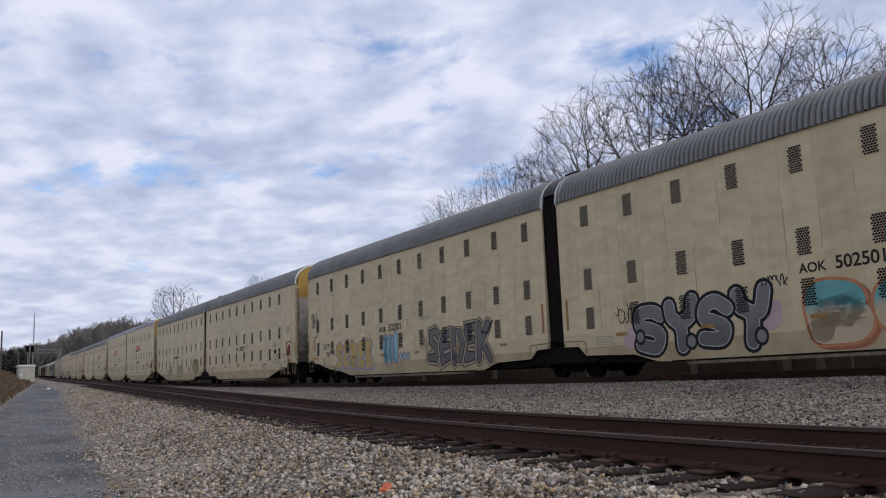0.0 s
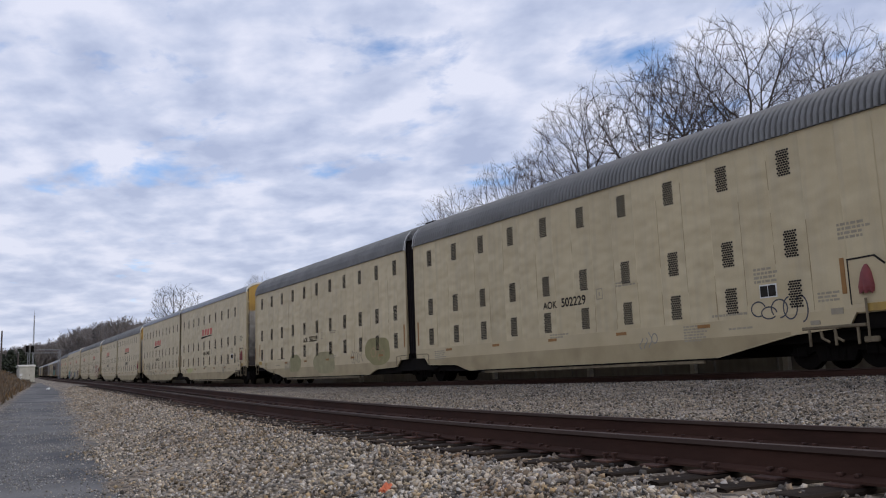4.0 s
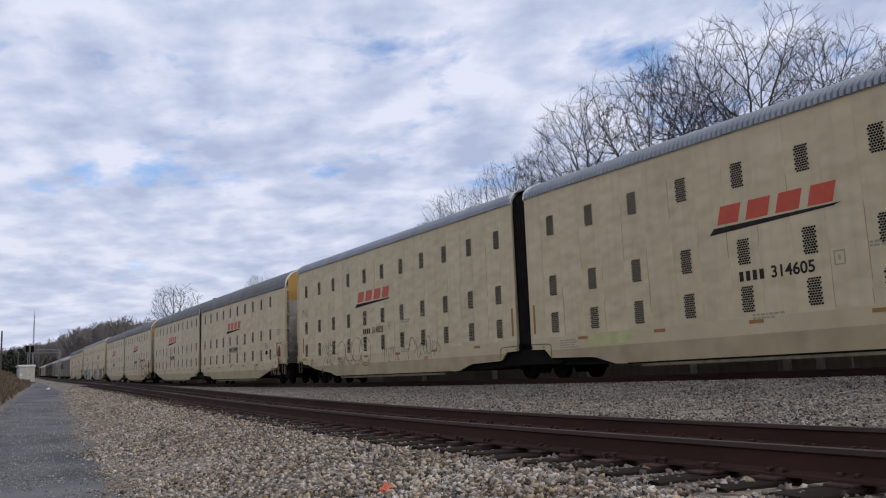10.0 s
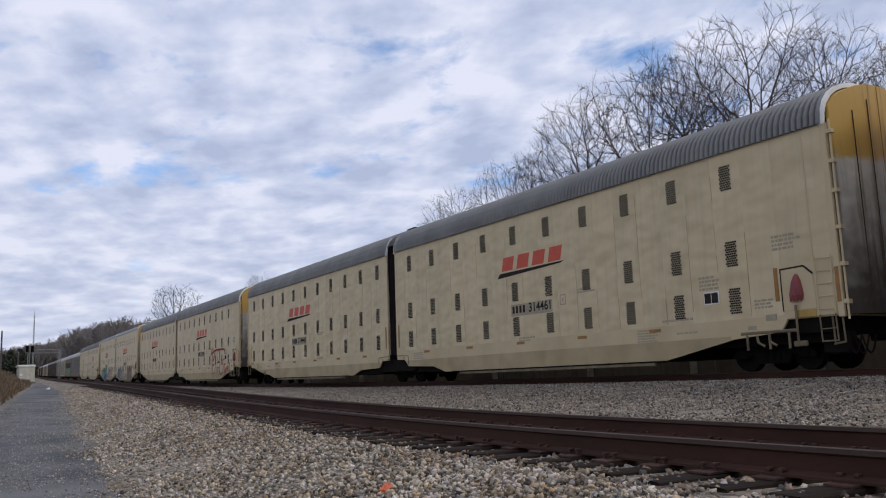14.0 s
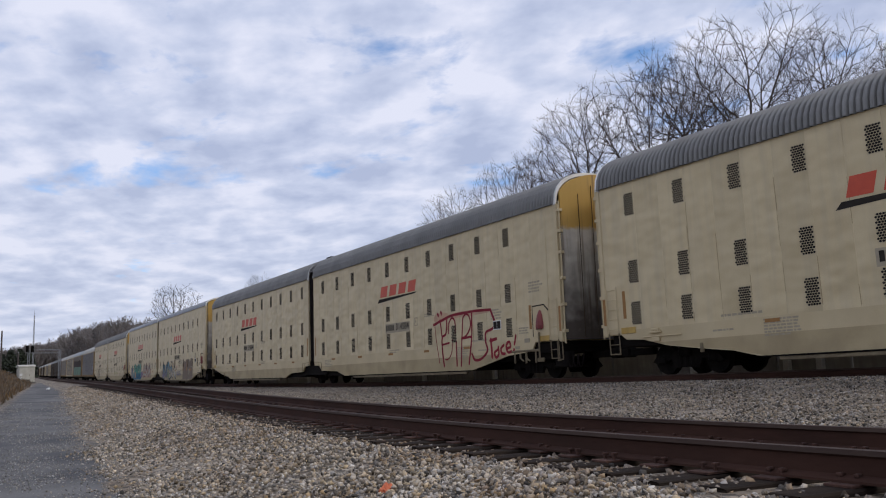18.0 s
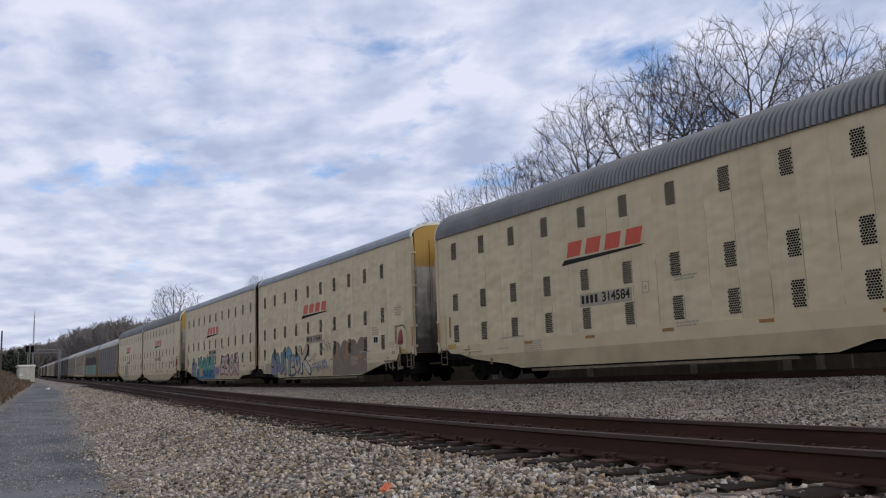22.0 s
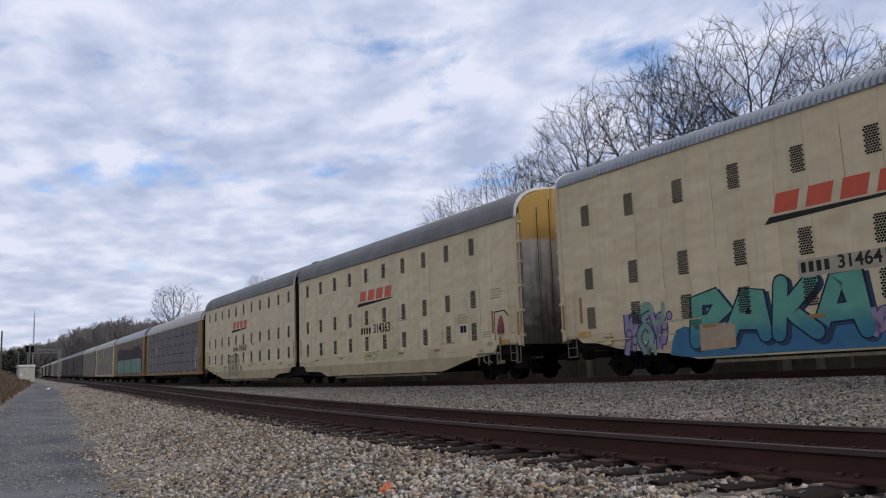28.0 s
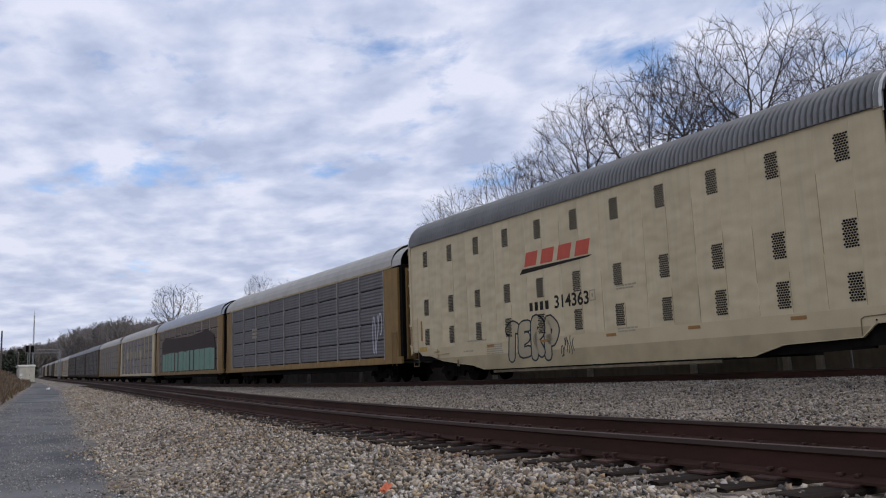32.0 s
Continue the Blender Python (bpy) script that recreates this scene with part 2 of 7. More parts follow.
M_STEEL = mat("galvanised_steel", (0.22, 0.22, 0.22), (0.34, 0.34, 0.34), 3.0, 0.55, 0.5, bump=0.05)
M_SCRAP = mat("orange_plastic_scrap", (0.50, 0.10, 0.035), (0.62, 0.16, 0.06), 20.0, 0.6, bump=0.2)
M_LITTER = mat("white_paper_litter", (0.6, 0.6, 0.58), (0.75, 0.75, 0.72), 9.0, 0.8, bump=0.2)


def door_material():
    """Off-white end door, yellow in its upper part, rust runs and a sooty lower corner."""
    m = mat("stained_end_door", (0.47, 0.425, 0.335), (0.60, 0.55, 0.45), 1.2, 0.6, bump=0.04, dirt=(0.16, 0.13, 0.11), dirt_amount=0.5, streak=1)
    n, l = m.node_tree.nodes, m.node_tree.links
    b = n["Principled BSDF"]
    col = b.inputs["Base Color"].links[0].from_socket
    co = n.new("ShaderNodeTexCoord")
    sp = n.new("ShaderNodeSeparateXYZ")
    l.new(co.outputs["Object"], sp.inputs[0])
    wob = n.new("ShaderNodeTexNoise")
    wob.inputs["Scale"].default_value = 2.5
    l.new(co.outputs["Object"], wob.inputs["Vector"])
    ad = n.new("ShaderNodeMath")
    ad.operation = "MULTIPLY_ADD"
    ad.inputs[1].default_value = 0.5
    l.new(wob.outputs[0], ad.inputs[0])
    l.new(sp.outputs[2], ad.inputs[2])
    band = n.new("ShaderNodeMapRange")
    band.inputs[1].default_value, band.inputs[2].default_value = 5.05, 5.22
    l.new(ad.outputs[0], band.inputs[0])
    my = n.new("ShaderNodeMix")
    my.data_type = "RGBA"
    my.inputs[7].default_value = (0.50, 0.30, 0.065, 1)
    l.new(band.outputs[0], my.inputs[0])
    l.new(col, my.inputs[6])
    runs_map = n.new("ShaderNodeMapping")
    runs_map.inputs["Scale"].default_value = (3.2, 1, 0.12)
    l.new(co.outputs["Object"], runs_map.inputs[0])
    runs = n.new("ShaderNodeTexNoise")
    runs.inputs["Scale"].default_value, runs.inputs["Detail"].default_value = 2.4, 5
    l.new(runs_map.outputs[0], runs.inputs["Vector"])
    rr = n.new("ShaderNodeMapRange")
    rr.inputs[1].default_value, rr.inputs[2].default_value, rr.inputs[4].default_value = 0.54, 0.70, 0.8
    l.new(runs.outputs[0], rr.inputs[0])
    mr = n.new("ShaderNodeMix")
    mr.data_type = "RGBA"
    mr.inputs[7].default_value = (0.13, 0.075, 0.03, 1)
    l.new(rr.outputs[0], mr.inputs[0])
    l.new(my.outputs[2], mr.inputs[6])
    soot_in = n.new("ShaderNodeMath")
    soot_in.operation = "MULTIPLY_ADD"
    soot_in.inputs[1].default_value = 2.2
    l.new(wob.outputs[0], soot_in.inputs[0])
    l.new(sp.outputs[2], soot_in.inputs[2])
    soot = n.new("ShaderNodeMapRange")
    soot.inputs[1].default_value, soot.inputs[2].default_value, soot.inputs[3].default_value, soot.inputs[4].default_value = 2.8, 5.7, 0.95, 0.0
    l.new(soot_in.outputs[0], soot.inputs[0])
    ms = n.new("ShaderNodeMix")
    ms.data_type = "RGBA"
    ms.inputs[7].default_value = (0.045, 0.03, 0.02, 1)
    l.new(soot.outputs[0], ms.inputs[0])
    l.new(mr.outputs[2], ms.inputs[6])
    l.new(ms.outputs[2], b.inputs["Base Color"])
    return m


M_DOOR = door_material()


def ground_material():
    """Crushed stone, grey tarmac and dry verge, blended with ragged edges by the sheet's zone attribute."""
    m = bpy.data.materials.new("trackside_ground")
    m.use_nodes = True
    n, l = m.node_tree.nodes, m.node_tree.links
    b = n["Principled BSDF"]
    b.inputs["Roughness"].default_value = 0.9
    co = n.new("ShaderNodeTexCoord")
    vor = n.new("ShaderNodeTexVoronoi")
    vor.inputs["Scale"].default_value = 16
    l.new(co.outputs["Object"], vor.inputs["Vector"])
    grey = n.new("ShaderNodeValToRGB")
    e = grey.color_ramp.elements
    e[0].color, e[1].color = (0.06, 0.05, 0.038, 1), (0.33, 0.28, 0.215, 1)
    bw = n.new("ShaderNodeSeparateColor")
    l.new(vor.outputs["Color"], bw.inputs[0])
    l.new(bw.outputs[0], grey.inputs[0])
    far = n.new("ShaderNodeTexNoise")
    far.inputs["Scale"].default_value, far.inputs["Detail"].default_value = 1.6, 9
    l.new(co.outputs["Object"], far.inputs["Vector"])
    tint = n.new("ShaderNodeMix")
    tint.data_type, tint.blend_type = "RGBA", "MULTIPLY"
    tint.inputs[0].default_value = 1.0
    tr = n.new("ShaderNodeValToRGB")
    tr.color_ramp.elements[0].color, tr.color_ramp.elements[1].color = (0.52, 0.44, 0.35, 1), (1.25, 1.2, 1.15, 1)
    tr.color_ramp.elements[0].position, tr.color_ramp.elements[1].position = 0.35, 0.6
    l.new(far.outputs[0], tr.inputs[0])
    l.new(grey.outputs[0], tint.inputs[6])
    l.new(tr.outputs[0], tint.inputs[7])
    # tarmac
    tn = n.new("ShaderNodeTexNoise")
    tn.inputs["Scale"].default_value, tn.inputs["Detail"].default_value = 45, 4
    l.new(co.outputs["Object"], tn.inputs["Vector"])
    tp = n.new("ShaderNodeTexNoise")
    tp.inputs["Scale"].default_value, tp.inputs["Detail"].default_value = 0.55, 7
    l.new(co.outputs["Object"], tp.inputs["Vector"])
    ta = n.new("ShaderNodeMath")
    ta.operation = "MULTIPLY_ADD"
    ta.inputs[1].default_value = 0.5
    l.new(tn.outputs[0], ta.inputs[0])
    l.new(tp.outputs[0], ta.inputs[2])
    tarmac = n.new("ShaderNodeValToRGB")
    tarmac.color_ramp.elements[0].position, tarmac.color_ramp.elements[0].color = 0.60, (0.044, 0.043, 0.045, 1)
    tarmac.color_ramp.elements[1].position, tarmac.color_ramp.elements[1].color = 0.90, (0.15, 0.142, 0.132, 1)
    l.new(ta.outputs[0], tarmac.inputs[0])
    # verge
    gn = n.new("ShaderNodeTexNoise")
    gn.inputs["Scale"].default_value, gn.inputs["Detail"].default_value = 2.5, 8
    l.new(co.outputs["Object"], gn.inputs["Vector"])
    verge = n.new("ShaderNodeValToRGB")
    verge.color_ramp.elements[0].position, verge.color_ramp.elements[0].color = 0.35, (0.06, 0.05, 0.022, 1)
    verge.color_ramp.elements[1].position, verge.color_ramp.elements[1].color = 0.65, (0.15, 0.10, 0.055, 1)
    l.new(gn.outputs[0], verge.inputs[0])
    zone = n.new("ShaderNodeAttribute")
    zone.attribute_name = "zone"
    zs = n.new("ShaderNodeSeparateColor")
    l.new(zone.outputs["Color"], zs.inputs[0])
    edge = n.new("ShaderNodeTexNoise")
    edge.inputs["Scale"].default_value, edge.inputs["Detail"].default_value = 2.2, 9
    l.new(co.outputs["Object"], edge.inputs["Vector"])
    col = tint.outputs[2]
    for chan, tex in ((0, tarmac), (1, verge)):
        s = n.new("ShaderNodeMath")
        s.operation = "MULTIPLY_ADD"
        s.inputs[1].default_value = 1.1
        l.new(edge.outputs[0], s.inputs[0])
        l.new(zs.outputs[chan], s.inputs[2])
        r = n.new("ShaderNodeMapRange")
        r.inputs[1].default_value, r.inputs[2].default_value = 0.92, 1.16
        l.new(s.outputs[0], r.inputs[0])
        mx = n.new("ShaderNodeMix")
        mx.data_type = "RGBA"
        l.new(r.outputs[0], mx.inputs[0])
        l.new(col, mx.inputs[6])
        l.new(tex.outputs[0], mx.inputs[7])
        col = mx.outputs[2]
    l.new(col, b.inputs["Base Color"])
    bp = n.new("ShaderNodeBump")
    bp.inputs["Strength"].default_value, bp.inputs["Distance"].default_value = 0.2, 0.008
    l.new(vor.outputs["Distance"], bp.inputs["Height"])
    l.new(bp.outputs[0], b.inputs["Normal"])
    return m


M_GROUND = ground_material()


# ---- mesh helpers ----
def finish(name, bm, material, smooth=False):
    me = bpy.data.meshes.new(name)
    bmesh.ops.recalc_face_normals(bm, faces=bm.faces)
    bm.to_mesh(me)
    bm.free()
    for m in (material if isinstance(material, (list, tuple)) else [material]):
        me.materials.append(m)
    if smooth:
        me.polygons.foreach_set("use_smooth", [True] * len(me.polygons))
    return me


def hang(name, me, parent, label="", at=None):
    ob = new(name, me)
    ob.parent = parent
    if at is not None:
        ob.matrix_basis = at
    if label:
        ob["label"] = label
    return ob


def part(name, bm, material, parent, label="", at=None, smooth=False):
    """Links a bmesh as one mesh object under a thing or a part."""
    return hang(name, finish(name, bm, material, smooth), parent, label, at)


def box(bm, x0, x1, y0, y1, z0, z1, bevel=0.0):
    made = bmesh.ops.create_cube(bm, size=1.0, matrix=Matrix.LocRotScale(((x0 + x1) / 2, (y0 + y1) / 2, (z0 + z1) / 2), None, (abs(x1 - x0), abs(y1 - y0), abs(z1 - z0))))
    if bevel:
        edges = {e for v in made["verts"] for e in v.link_edges}
        bmesh.ops.bevel(bm, geom=list(edges), offset=bevel, segments=1, affect="EDGES")
    return bm


def rod(bm, a, b, r, n=6, r2=None):
    a, b = Vector(a), Vector(b)
    m = Matrix.Translation((a + b) / 2) @ (b - a).to_track_quat("Z", "Y").to_matrix().to_4x4()
    bmesh.ops.create_cone(bm, cap_ends=True, segments=n, radius1=r, radius2=r if r2 is None else r2, depth=(b - a).length, matrix=m)
    return bm


def prism(bm, outline, x0, x1):
    """A plate from an outline in (y, z), between x0 and x1."""
    lo = [bm.verts.new((x0, y, z)) for y, z in outline]
    hi = [bm.verts.new((x1, y, z)) for y, z in outline]
    n = len(outline)
    bm.faces.new(lo)
    bm.faces.new(hi[::-1])
    for i in range(n):
        bm.faces.new((lo[i], lo[(i + 1) % n], hi[(i + 1) % n], hi[i]))
    return bm


def film(x):
    """Layers of paint lie within a few millimetres of the side."""
    return -1.65 - 0.0233 - max(0.0, -1.65 - x - 0.0255) * 0.22


def ribbon(bm, pts, w, x):
    """A painted stroke through (y, z) points on the plane at x."""
    rows = []
    x = film(x)
    for i, (y, z) in enumerate(pts):
        a, b = pts[max(i - 1, 0)], pts[min(i + 1, len(pts) - 1)]
        dy, dz = b[0] - a[0], b[1] - a[1]
        k = math.hypot(dy, dz) or 1
        rows.append((bm.verts.new((x, y - dz / k * w / 2, z + dy / k * w / 2)), bm.verts.new((x, y + dz / k * w / 2, z - dy / k * w / 2))))
    for (a, b), (c, d) in zip(rows, rows[1:]):
        bm.faces.new((a, b, d, c))


def empty(name, label, category, group="", kind=""):
    return tagged(new(name), label, category, group, kind)


# ---- ground ----
def far_left(y):
    return far_x(y) - GAUGE / 2


def lane_right(y):
    return min(-1.70, -3.36 + 0.0285 * max(y, 0))


def lane_left(y):
    return min(-1.9, -5.85 + 0.030 * max(y, 0))


def ground_height(x, y):
    a, f = x - near_x(y), x - far_left(y)
    w = min(1.0, max(0.0, 1 - (a - 2.2) / max(1.0, far_left(y) - 1.5 - near_x(y) - 2.2)))
    z = rise(y) + hump(y) * w
    bed_n, bed_f = CZ - 0.45 - 0.232, CZ - 0.0191 - 0.21
    lift = 0.33 * y * y / (y * y + 45.0 ** 2) if y > 0 else 0.0
    toe = lane_right(y)
    if a < toe:
        p = lift
        out = lane_left(y) - 1.2 - a
        if out > 0:
            p += min(2.3, out * 0.42) * min(1.0, max(0.0, (y - 15) / 30))
        return z + p
    if a < -0.95:
        t = (a - toe) / (-0.95 - toe)
        t = t * t * (3 - 2 * t) * 0.35 + t * 0.65
        return z + lift * (1 - t) + bed_n * t
    if a < 2.4 or f < -1.8:
        t = min(1.0, max(0.0, (a - 2.4) / max(0.5, far_left(y) - 1.8 - near_x(y) - 2.4)))
        return z + bed_n + (bed_f - bed_n) * t - 0.10 * math.sin(math.pi * t)
    if f < 3.4:
        return z + bed_f
    return z + max(bed_f - (f - 3.4) * 0.3, 0.35)


def make_ground():
    ys = [-2500, -600, -150, -60, -30, -15, -8, -4, -2] + [i * 0.5 for i in range(0, 60)] + [30 + 1.5 * i for i in range(40)] + [90 + 8 * i for i in range(25)] + [300, 340, 400, 500, 650, 900, 1300, 2000, 3200]
    left = [-2500, -700, -200, -80, -40, -25, -18, -14, -12, -10.5, -9.2, -8, -7.2, -6.6, -6, -5.6, -5.2, -4.8, -4.4, -4.0, -3.7, -3.4, -3.1, -2.8, -2.4, -2.0, -1.6, -1.3, -1.0, -0.5, 0.2, 0.9, 1.6, 2.4]
    mid = [0.08, 0.18, 0.3, 0.42, 0.55, 0.68, 0.8, 0.9]
    right = [-1.8, -0.9, 0, 1.6, 2.6, 3.4, 4.6, 8, 20, 60, 250, 2500]
    verts, zones, faces = [], [], []
    for y in ys:
        nx, fx = near_x(max(y, -60)), far_left(max(y, -60))
        xs = [nx + a for a in left] + [nx + 2.4 + (fx - 1.8 - nx - 2.4) * t for t in mid] + [fx + f for f in right]
        for i, x in enumerate(xs):
            a = x - nx
            wob = 0.025 * noise.noise(Vector((x * 0.8, y * 0.8, 0))) * (1 if abs(y) < 120 else 0)
            verts.append((x, y, ground_height(x, y) + wob))
            inside = min(a - lane_left(y), lane_right(y) - a)
            road = min(1.0, max(0.0, 0.38 + inside * 0.8))
            grass = min(1.0, max(0.0, 0.5 + (lane_left(y) - 0.1 - a) * 1.1))
            if x - fx > 5:
                grass = 1.0
            zones.append((road, grass, 0, 1))
    n = len(left) + len(mid) + len(right)
    for r in range(len(ys) - 1):
        for i in range(n - 1):
            faces.append((r * n + i, r * n + i + 1, (r + 1) * n + i + 1, (r + 1) * n + i))
    me = bpy.data.meshes.new("ground")
    me.from_pydata(verts, [], faces)
    att = me.color_attributes.new("zone", "FLOAT_COLOR", "POINT")
    att.data.foreach_set("color", [c for z in zones for c in z])
    me.materials.append(M_GROUND)
    me.polygons.foreach_set("use_smooth", [True] * len(me.polygons))
    return tagged(new("ground", me), "grey crushed stone ground with tarmac lane and dry verge", "ground", kind="structure")


make_ground()

# ---- tracks ----
RAIL = [(-0.036, 0), (-0.036, -0.03), (-0.012, -0.045), (-0.009, -0.14), (-0.07, -0.165), (-0.07, -0.18), (0.07, -0.18), (0.07, -0.165), (0.009, -0.14), (0.012, -0.045), (0.036, -0.03), (0.036, 0)]


def rail_mesh(line, level, offset):
    ys = [-30, -10, -3] + [0.5 * i for i in range(0, 121)] + [62 + 4 * i for i in range(60)] + [320, 380, 460, 560]
    verts, faces, mats = [], [], []
    k = len(RAIL)
    for y in ys:
        for dx, dz in RAIL:
            verts.append((line(y) + offset + dx, y, level(y) + dz))
    for r in range(len(ys) - 1):
        for i in range(k):
            j = (i + 1) % k
            faces.append((r * k + i, r * k + j, (r + 1) * k + j, (r + 1) * k + i))
            # head sides share the worn top's paler colour, painting them lit above the shaded web
            mats.append(1 if i in (0, 10, 11) else 0)
    me = bpy.data.meshes.new("rail")
    me.from_pydata(verts, [], faces)
    me.materials.append(M_RAIL)
    me.materials.append(M_WORN_LIT_HEAD)
    me.polygons.foreach_set("material_index", mats)
    return me


def tie_bm(length=2.75):
    bm = bmesh.new()
    box(bm, -length / 2, length / 2, -0.115, 0.115, -0.18, 0, 0.012)
    for v in bm.verts:
        v.co.x += random.uniform(-0.02, 0.02)
        v.co.z += random.uniform(-0.006, 0.004)
    return bm


def plate_bm():
    bm = bmesh.new()
    box(bm, -0.19, 0.19, -0.095, 0.095, 0, 0.018, 0.004)
    return bm


def spike_bm():
    bm = bmesh.new()
    box(bm, -0.009, 0.009, -0.009, 0.009, 0, 0.04)
    box(bm, -0.014, 0.03, -0.018, 0.018, 0.03, 0.052, 0.005)
    return bm


def make_track(name, label, line, level, y_from, y_to, step, detail_to):
    """line: the left rail's line."""
    track = empty(name, label, "railway track", kind="structure")
    for off, text in ((0, "rusty rail with a worn bright top, head sides painted as lit"), (GAUGE, "rusty rail with a worn bright top, head sides painted as lit")):
        hang("rail", rail_mesh(line, level, off), track, text)
    ties = [finish("tie", tie_bm(), M_TIE) for _ in range(4)]
    plate, spike = finish("tie_plate", plate_bm(), M_PLATE), finish("spike", spike_bm(), M_PLATE)
    rnd = random.Random(5)
    y, i = y_from, 0
    while y < y_to:
        x, z = line(y) + GAUGE / 2, level(y) - 0.198
        slope = math.degrees(math.atan2(line(y + 0.5) - line(y - 0.5), 1.0))
        pitch = math.degrees(math.atan2(level(y + 0.5) - level(y - 0.5), 1.0))
        tie = hang("tie", ties[i % 4], track, "", pose(x + rnd.uniform(-0.07, 0.07), y, z, pitch, 0, -slope + rnd.uniform(-1.5, 1.5)))
        if y < detail_to:
            for side in (-1, 1):
                hang("tie_plate", plate, tie, "", pose(side * GAUGE / 2, 0, 0))
                if 0 < y < 12:
                    for dx, dy, rz in ((0.088, 0.05, 180), (0.088, -0.05, 180), (-0.088, 0.05, 0), (-0.088, -0.05, 0)):
                        hang("spike", spike, tie, "", pose(side * GAUGE / 2 + dx, dy + rnd.uniform(-0.012, 0.012), 0.012 + rnd.uniform(-0.004, 0.008), 0, 0, rz))
        y += step
        i += 1
    return track


make_track("near_track", "rusty railway track on dark timber ties in ballast", near_x, near_z, -11.4, 62.0, 0.50, 26.0)
make_track("far_track", "rusty railway track carrying the freight train", far_left, far_z, -22.0, 70.0, 0.52, 0.0)

# ---- freight cars ----
L_BODY = 21.35                  # from the joint to the far end of a unit
EAVE, CROWN = 5.65, 6.78
XS = -HW                        # near side plane of a car


def roof_outline(k=14, hw=HW + 0.02, eave=EAVE, crown=CROWN, power=2.25):
    pts = []
    for i in range(k + 1):
        t = math.pi * i / k
        cx, sx = math.cos(t), math.sin(t)
        pts.append((-hw * math.copysign(abs(cx) ** (2 / power), cx), eave + (crown - eave) * abs(sx) ** (2 / power)))
    return pts


def roof_bm(y0, y1, pitch, depth, eave=EAVE, crown=CROWN, hw=HW + 0.02):
    bm = bmesh.new()
    prof = roof_outline(eave=eave, crown=crown, hw=hw)
    n = max(2, int(round((y1 - y0) / pitch)) * 5)
    mid_z = eave - 0.3
    prev = None
    for i in range(n + 1):
        y = y0 + (y1 - y0) * i / n
        ph = i % 5
        d = (0, depth * 0.75, depth, depth, depth * 0.75)[ph] if n > 2 else 0
        row = []
        for x, z in prof:
            k = 1 + d / math.hypot(x, z - mid_z)
            row.append(bm.verts.new((x * k, y, mid_z + (z - mid_z) * k)))
        if prev:
            for a, b, c, e in zip(prev, prev[1:], row[1:], row):
                bm.faces.new((a, b, c, e))
        prev = row
    return bm


def hoop_bm(y0, y1, grow=0.035, z_low=1.2, eave=EAVE):
    """A band round the end of the body: posts at the sides and an arch above."""
    bm = bmesh.new()
    prof = [(-HW - 0.02, z_low)] + roof_outline(eave=eave) + [(HW + 0.02, z_low)]
    rows = []
    for y in (y0, y1):
        for g in (-0.03, grow):
            row = []
            for x, z in prof:
                k = 1 + g / math.hypot(x, z - 3.4)
                row.append(bm.verts.new((x * k, y, 3.4 + (z - 3.4) * k)))
            rows.append(row)
    order = [rows[0], rows[1], rows[3], rows[2]]
    for a, b in zip(order, order[1:] + order[:1]):
        for i in range(len(prof) - 1):
            bm.faces.new((a[i], a[i + 1], b[i + 1], b[i]))
    return bm


def vent_mesh():
    """A thin vent plate with staggered raised hexes, coloured dark for the shade in holes."""
    bm = bmesh.new()
    w, h, rows, cols = 0.175, 0.33, 11, 5
    box(bm, -0.002, 0.01, -w - 0.012, w + 0.012, -h - 0.01, h + 0.01)
    pz, py = 2 * h / rows, 2 * w / cols
    for f in bm.faces:
        f.material_index = 1
    for i in range(rows):
        z = -h + pz * (i + 0.5)
        off = 0.020 if i % 2 else -0.020
        for j in range(cols):
            y = -w + py * (j + 0.5) + off
            lean = 0.006
            vs = [bm.verts.new((-0.0105, y + 0.0315 * math.cos(q * math.pi / 3) + lean, z + 0.0265 * math.sin(q * math.pi / 3))) for q in range(6)]
            rim = [bm.verts.new((-0.0100, y + 0.034 * math.cos(q * math.pi / 3) + lean, z + 0.029 * math.sin(q * math.pi / 3))) for q in range(6)]
            bm.faces.new(vs)
            for q in range(6):
                bm.faces.new((vs[q], rim[q], rim[(q + 1) % 6], vs[(q + 1) % 6]))
    return finish("vent", bm, [M_HOLE_SHADE, M_SLAT])


def wheel_bm(r=0.42):
    bm = bmesh.new()
    for s in (-1, 1):
        rod(bm, (s * 0.70, 0, 0), (s * 0.83, 0, 0), r, 20)
        rod(bm, (s * 0.66, 0, 0), (s * 0.70, 0, 0), r + 0.03, 20)
        rod(bm, (s * 0.83, 0, 0), (s * 0.93, 0, 0), 0.10, 8)
        for q in range(4):
            t = q * math.pi / 2 + 0.4
            rod(bm, (s * 0.83, 0.24 * math.cos(t), 0.24 * math.sin(t)), (s * 0.845, 0.24 * math.cos(t), 0.24 * math.sin(t)), 0.05, 6)
    rod(bm, (-0.95, 0, 0), (0.95, 0, 0), 0.075, 8)
    return bm


